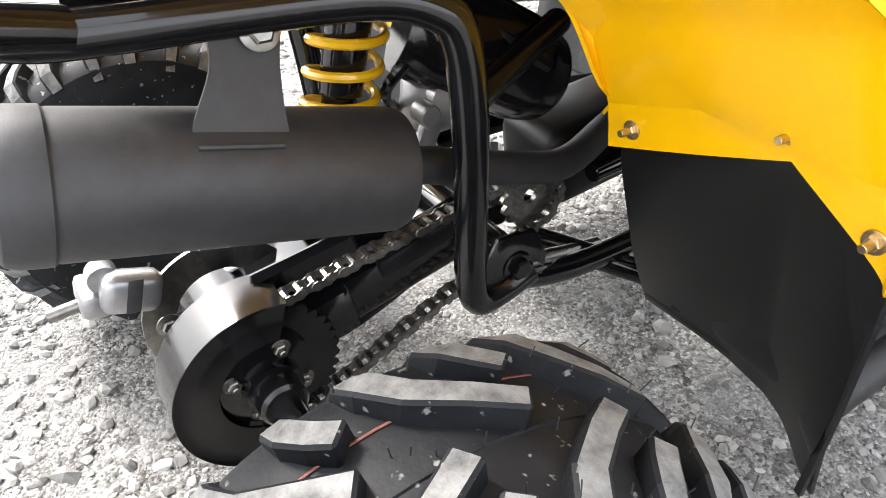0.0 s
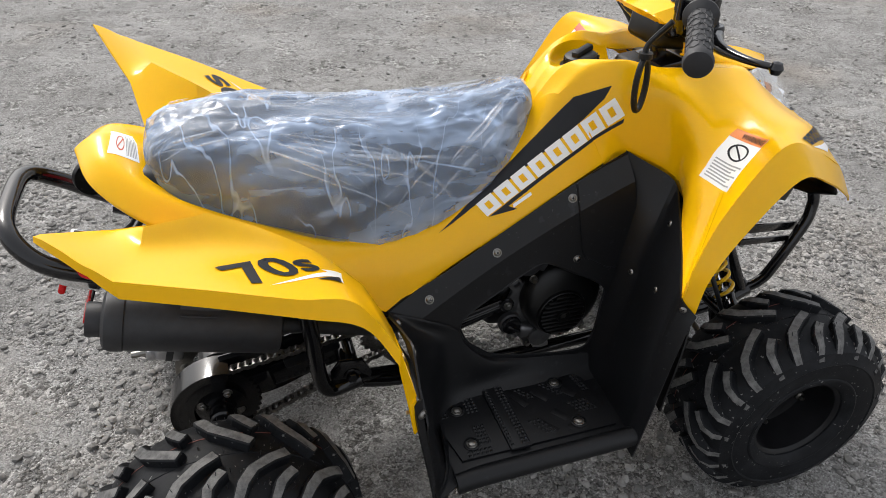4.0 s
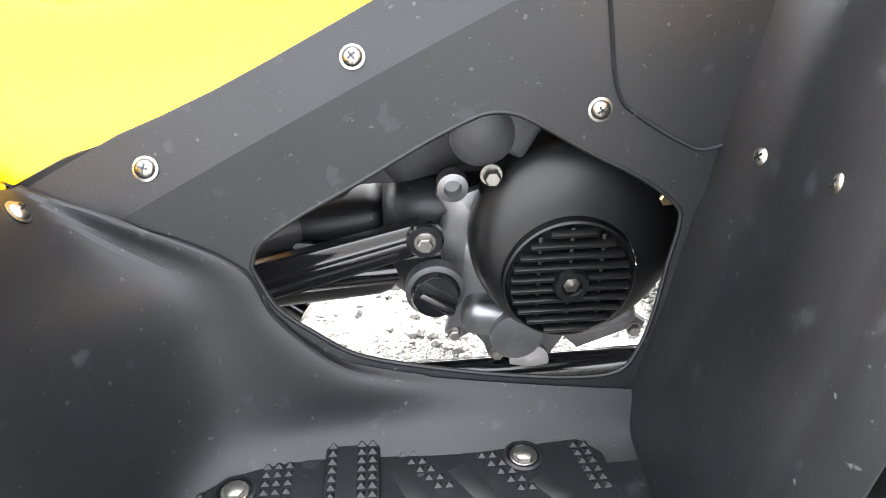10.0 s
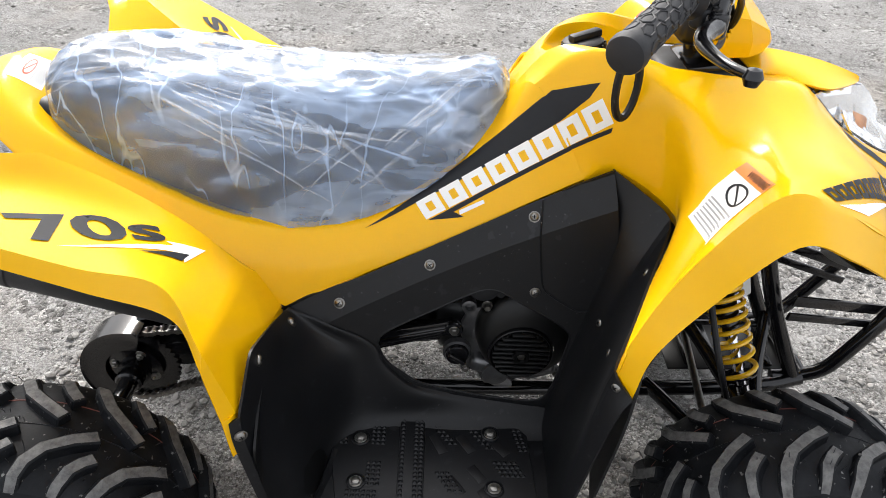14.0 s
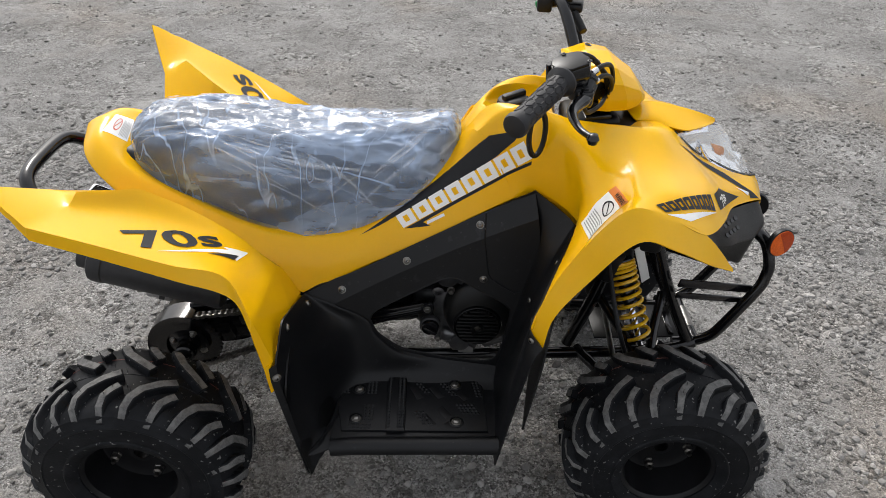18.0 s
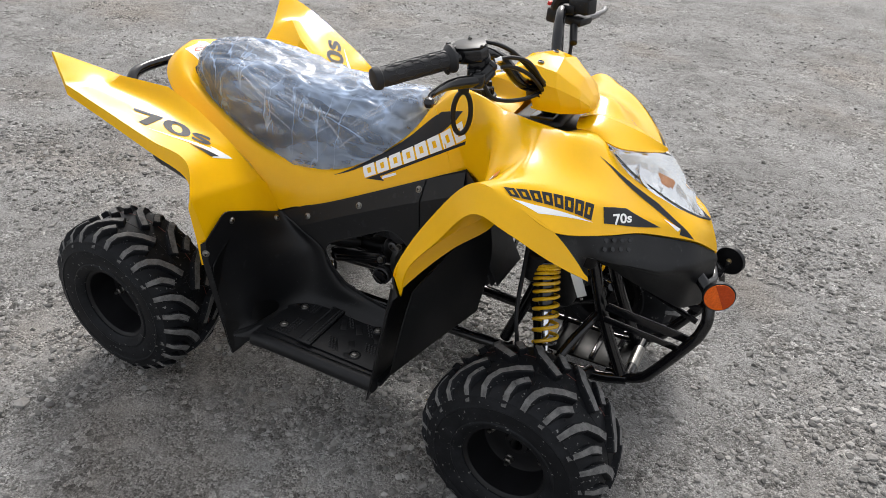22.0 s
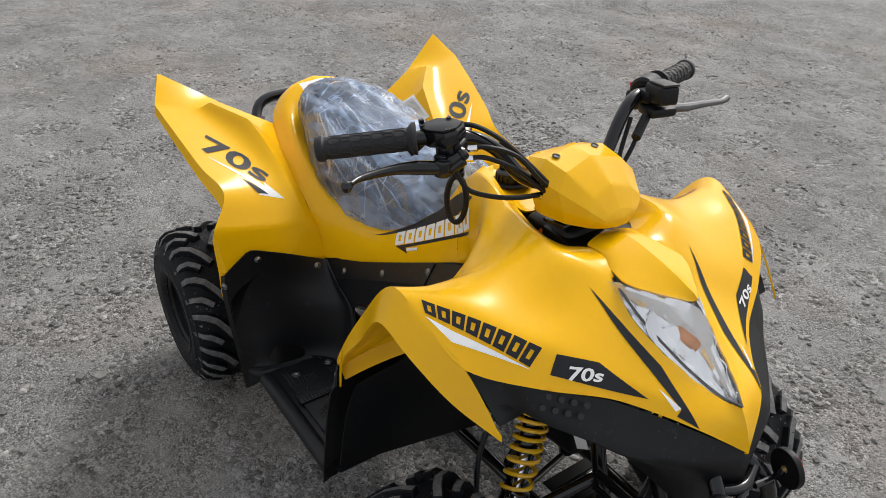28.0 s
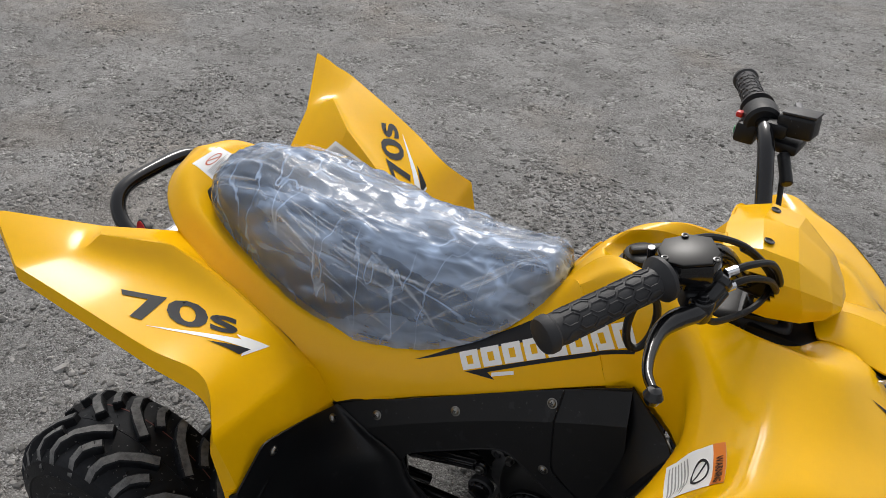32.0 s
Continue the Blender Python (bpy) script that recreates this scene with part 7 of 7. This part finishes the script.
# solid black block in place of the shaded hollow under the cover
bike_part("cover_filler", block((0.085, 0.1, 0.05), pose(0.805, middle(0.8), 0.758, 0, 8, 0), 0.012, 3), SHROUD_BLACK, bar, "black block added for the dark hollow under the cover")
# added black sheet that makes the bonnet opening look dark inside
bike_part("bonnet_filler", block((0.12, 0.13, 0.02), pose(0.85, middle(0.85), 0.692, 0, 4, 0), 0.006), SHROUD_BLACK, None, "black sheet added for the dark of the bonnet opening")
# fuel cap in its recess
cap = bike_part("fuel_cap", join(lathe([(0.034, 0.0), (0.036, 0.003), (0.034, 0.006), (0.029, 0.007)], 36, pose(0.652, 0.0, 0.706, 0, -6, 0)), lathe([(0.0, 0.022), (0.022, 0.022), (0.0265, 0.019), (0.0275, 0.0), (0.0, 0.0)], 36, pose(0.652, 0.0, 0.708, 0, -6, 0)), block((0.048, 0.014, 0.012), pose(0.652, 0, 0.733, 0, -6, 30), 0.004)), BLACK, None, "black plastic fuel filler cap")
for k in range(18):
    a = 2 * math.pi * k / 18
    bike_part("cap_rib", block((0.004, 0.003, 0.014), pose(0.652, 0.0, 0.718, 0, -6, 0) @ pose(0.0275 * math.cos(a), 0.0275 * math.sin(a), 0, 0, 0, math.degrees(a)), 0.001), BLACK, cap)


# ---- stickers and lettering, laid onto the bodywork ----
body_bvh = BVHTree.FromPolygons([tuple(v) for v in body_geo[0]], body_geo[1])


def laid(geo, normal, lift, mirror):
    """Lay a flat sticker onto the bodywork along its normal."""
    n = Vector(normal).normalized()
    out = []
    for p in geo[0]:
        p = Vector(p)
        hit, nor, _, _ = body_bvh.ray_cast(p + n * 0.02, -n, 0.06)
        if hit is None:
            hit, nor, _, d = body_bvh.find_nearest(p)
        if nor.dot(n) < 0:
            nor = -nor
        out.append(hit + nor * lift)
    g = out, geo[1]
    return flip(g) if mirror else g


def finely(polys, size=0.007):
    """Cut polygons into small triangles, so that they can follow a curved surface."""
    bm = bmesh.new()
    for pts in polys:
        bm.faces.new([bm.verts.new(p) for p in pts])
    bmesh.ops.remove_doubles(bm, verts=bm.verts, dist=1e-6)
    bmesh.ops.triangulate(bm, faces=bm.faces)
    for _ in range(5):
        long = [e for e in bm.edges if e.calc_length() > size]
        if not long:
            break
        bmesh.ops.subdivide_edges(bm, edges=long, cuts=1)
        bmesh.ops.triangulate(bm, faces=bm.faces)
    bm.verts.index_update()
    g = [v.co.copy() for v in bm.verts], [tuple(v.index for v in f.verts) for f in bm.faces]
    bm.free()
    return g


def newell(pts):
    n = Vector((0, 0, 0))
    for a, b in zip(pts, pts[1:] + pts[:1]):
        a, b = Vector(a), Vector(b)
        n += a.cross(b)
    n.normalize()
    return n if n.dot(Vector((0.1, -0.6, 0.75))) > 0 else -n


def sticker(name, polys, mat, label, lift=0.0007, mirror=False, normal=None):
    n = normal or newell([Vector(p) for p in max(polys, key=len)])
    return obj(name, laid(finely(polys), n, lift, mirror), mat, rear_body, label, angle=180)


def quad_map(q):
    tl, tr, br, bl = [Vector(p) for p in q]
    return lambda u, v: (tl * (1 - u) + tr * u) * (1 - v) + (bl * (1 - u) + br * u) * v


def slabs(q, count, gap=0.14):
    """A row of plain slotted slabs in place of a maker's name, slab by slab."""
    f = quad_map(q)
    row = []
    for k in range(count):
        a, w = k / count, (1 - gap) / count
        us, vs = (a, a + w * 0.34, a + w * 0.66, a + w), (0.0, 0.27, 0.73, 1.0)
        row.append([[f(u, v) for u, v in ((us[i], vs[j]), (us[i + 1], vs[j]), (us[i + 1], vs[j + 1]), (us[i], vs[j + 1]))] for i in range(3) for j in range(3) if (i, j) != (1, 1)])
    return row


def written(text, q):
    """The polygons of a text, set into a quadrilateral."""
    cu = bpy.data.curves.new("lettering", "FONT")
    cu.body, cu.resolution_u = text, 3
    cu.offset = 0.025
    ob = bpy.data.objects.new("lettering", cu)
    me = ob.to_mesh()
    co = np.array([v.co[:2] for v in me.vertices])
    lo, hi = co.min(0), co.max(0)
    co = (co - lo) / (hi - lo)
    f = quad_map(q)
    polys = [[f(co[i][0], 1 - co[i][1]) for i in p.vertices] for p in me.polygons]
    ob.to_mesh_clear()
    bpy.data.objects.remove(ob)
    return polys


def swap(q):
    """A quadrilateral read the other way along."""
    return [q[1], q[0], q[3], q[2]]


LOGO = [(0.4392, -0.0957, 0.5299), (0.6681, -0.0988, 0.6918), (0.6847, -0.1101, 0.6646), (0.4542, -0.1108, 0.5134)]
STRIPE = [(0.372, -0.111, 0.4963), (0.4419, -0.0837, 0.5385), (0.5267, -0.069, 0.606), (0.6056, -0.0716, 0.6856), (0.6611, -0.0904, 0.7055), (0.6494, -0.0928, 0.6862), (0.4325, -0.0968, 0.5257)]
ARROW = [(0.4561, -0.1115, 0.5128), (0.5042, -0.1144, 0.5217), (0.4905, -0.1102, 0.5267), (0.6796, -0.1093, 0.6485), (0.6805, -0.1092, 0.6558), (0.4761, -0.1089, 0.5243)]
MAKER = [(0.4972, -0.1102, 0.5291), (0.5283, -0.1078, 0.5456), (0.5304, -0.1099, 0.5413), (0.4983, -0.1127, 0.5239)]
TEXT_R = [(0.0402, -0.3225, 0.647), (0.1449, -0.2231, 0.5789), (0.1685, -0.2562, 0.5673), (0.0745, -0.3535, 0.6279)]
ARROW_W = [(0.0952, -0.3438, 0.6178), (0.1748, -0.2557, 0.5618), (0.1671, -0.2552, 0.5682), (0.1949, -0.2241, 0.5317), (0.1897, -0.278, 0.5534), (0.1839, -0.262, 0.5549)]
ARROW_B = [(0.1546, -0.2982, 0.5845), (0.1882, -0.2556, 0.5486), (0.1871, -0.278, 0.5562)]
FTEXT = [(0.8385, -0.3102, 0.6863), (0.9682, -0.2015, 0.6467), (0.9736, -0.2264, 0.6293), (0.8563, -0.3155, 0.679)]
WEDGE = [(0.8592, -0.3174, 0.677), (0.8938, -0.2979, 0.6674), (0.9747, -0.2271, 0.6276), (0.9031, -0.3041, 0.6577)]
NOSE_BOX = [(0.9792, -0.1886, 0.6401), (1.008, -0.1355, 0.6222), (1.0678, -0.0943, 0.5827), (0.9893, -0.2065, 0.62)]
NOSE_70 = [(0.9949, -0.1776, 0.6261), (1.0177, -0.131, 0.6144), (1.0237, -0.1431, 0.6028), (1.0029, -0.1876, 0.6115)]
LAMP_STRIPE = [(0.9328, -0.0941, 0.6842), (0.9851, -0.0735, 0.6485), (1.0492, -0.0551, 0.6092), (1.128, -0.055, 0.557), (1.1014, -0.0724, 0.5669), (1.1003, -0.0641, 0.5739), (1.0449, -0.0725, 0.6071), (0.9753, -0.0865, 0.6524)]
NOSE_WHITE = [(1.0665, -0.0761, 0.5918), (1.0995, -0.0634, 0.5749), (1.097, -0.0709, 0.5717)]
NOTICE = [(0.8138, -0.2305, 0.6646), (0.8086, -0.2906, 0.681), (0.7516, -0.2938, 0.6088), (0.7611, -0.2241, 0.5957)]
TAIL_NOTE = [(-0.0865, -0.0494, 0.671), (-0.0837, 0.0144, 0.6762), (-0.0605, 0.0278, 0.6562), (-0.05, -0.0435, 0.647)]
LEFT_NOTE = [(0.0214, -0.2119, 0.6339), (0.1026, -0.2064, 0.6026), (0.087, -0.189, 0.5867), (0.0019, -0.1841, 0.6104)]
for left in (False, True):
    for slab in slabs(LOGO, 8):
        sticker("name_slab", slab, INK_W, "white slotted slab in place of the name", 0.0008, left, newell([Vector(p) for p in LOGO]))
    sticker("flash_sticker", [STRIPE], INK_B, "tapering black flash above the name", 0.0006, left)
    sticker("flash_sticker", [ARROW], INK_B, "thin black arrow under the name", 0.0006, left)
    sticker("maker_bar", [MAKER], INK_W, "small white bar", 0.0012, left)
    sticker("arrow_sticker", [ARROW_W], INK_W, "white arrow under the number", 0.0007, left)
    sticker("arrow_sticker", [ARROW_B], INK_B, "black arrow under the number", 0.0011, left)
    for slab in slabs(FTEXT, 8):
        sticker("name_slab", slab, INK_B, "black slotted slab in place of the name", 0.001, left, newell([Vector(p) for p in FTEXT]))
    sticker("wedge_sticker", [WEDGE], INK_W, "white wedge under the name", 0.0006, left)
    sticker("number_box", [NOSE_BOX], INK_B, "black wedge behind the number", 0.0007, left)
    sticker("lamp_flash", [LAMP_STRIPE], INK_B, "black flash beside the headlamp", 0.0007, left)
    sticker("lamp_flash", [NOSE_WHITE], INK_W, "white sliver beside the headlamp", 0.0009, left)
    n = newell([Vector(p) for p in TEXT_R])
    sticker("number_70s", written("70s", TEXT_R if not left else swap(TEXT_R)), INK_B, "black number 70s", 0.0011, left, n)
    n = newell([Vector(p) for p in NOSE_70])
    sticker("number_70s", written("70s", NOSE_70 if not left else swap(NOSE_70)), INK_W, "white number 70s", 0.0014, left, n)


def notice(q, head, left, word="", barred=True):
    """A white sticker with a coloured head, a barred ring and lines of print."""
    f = quad_map(q)
    n = newell([Vector(p) for p in q])

    def box(u0, v0, u1, v1):
        return [f(u0, v0), f(u1, v0), f(u1, v1), f(u0, v1)]

    sticker("notice", [box(0, 0, 1, 1)], INK_W, "white warning sticker with printed lines", 0.0007, left, n)
    if head:
        sticker("notice_head", [box(0, 0, 1, 0.17)], head, "coloured head of the sticker", 0.0011, left, n)
    ring = []
    for k in range(20):
        a, b = 2 * math.pi * k / 20, 2 * math.pi * (k + 1) / 20
        ring.append([f(0.5 + r * 0.3 * math.cos(t), 0.37 + r * 0.15 * math.sin(t)) for r, t in ((1, a), (1, b), (0.8, b), (0.8, a))])
    ring.append([f(0.3, 0.28), f(0.34, 0.26), f(0.7, 0.46), f(0.66, 0.48)])
    if barred:
        sticker("notice_ring", ring, INK_B if head is INK_O else INK_R, "barred ring", 0.0011, left, n)
    sticker("notice_print", [box(0.08, 0.58 + 0.055 * k, 0.92 - 0.13 * (k % 3), 0.605 + 0.055 * k) for k in range(-7 if not barred else 0, 7)], INK_G, "lines of small print", 0.0011, left, n)
    if word:
        sticker("notice_word", written(word, [f(0.28, 0.035), f(0.95, 0.035), f(0.95, 0.135), f(0.28, 0.135)] if not left else [f(0.72, 0.035), f(0.05, 0.035), f(0.05, 0.135), f(0.72, 0.135)]), INK_B, "WARNING in black", 0.0015, left, n)


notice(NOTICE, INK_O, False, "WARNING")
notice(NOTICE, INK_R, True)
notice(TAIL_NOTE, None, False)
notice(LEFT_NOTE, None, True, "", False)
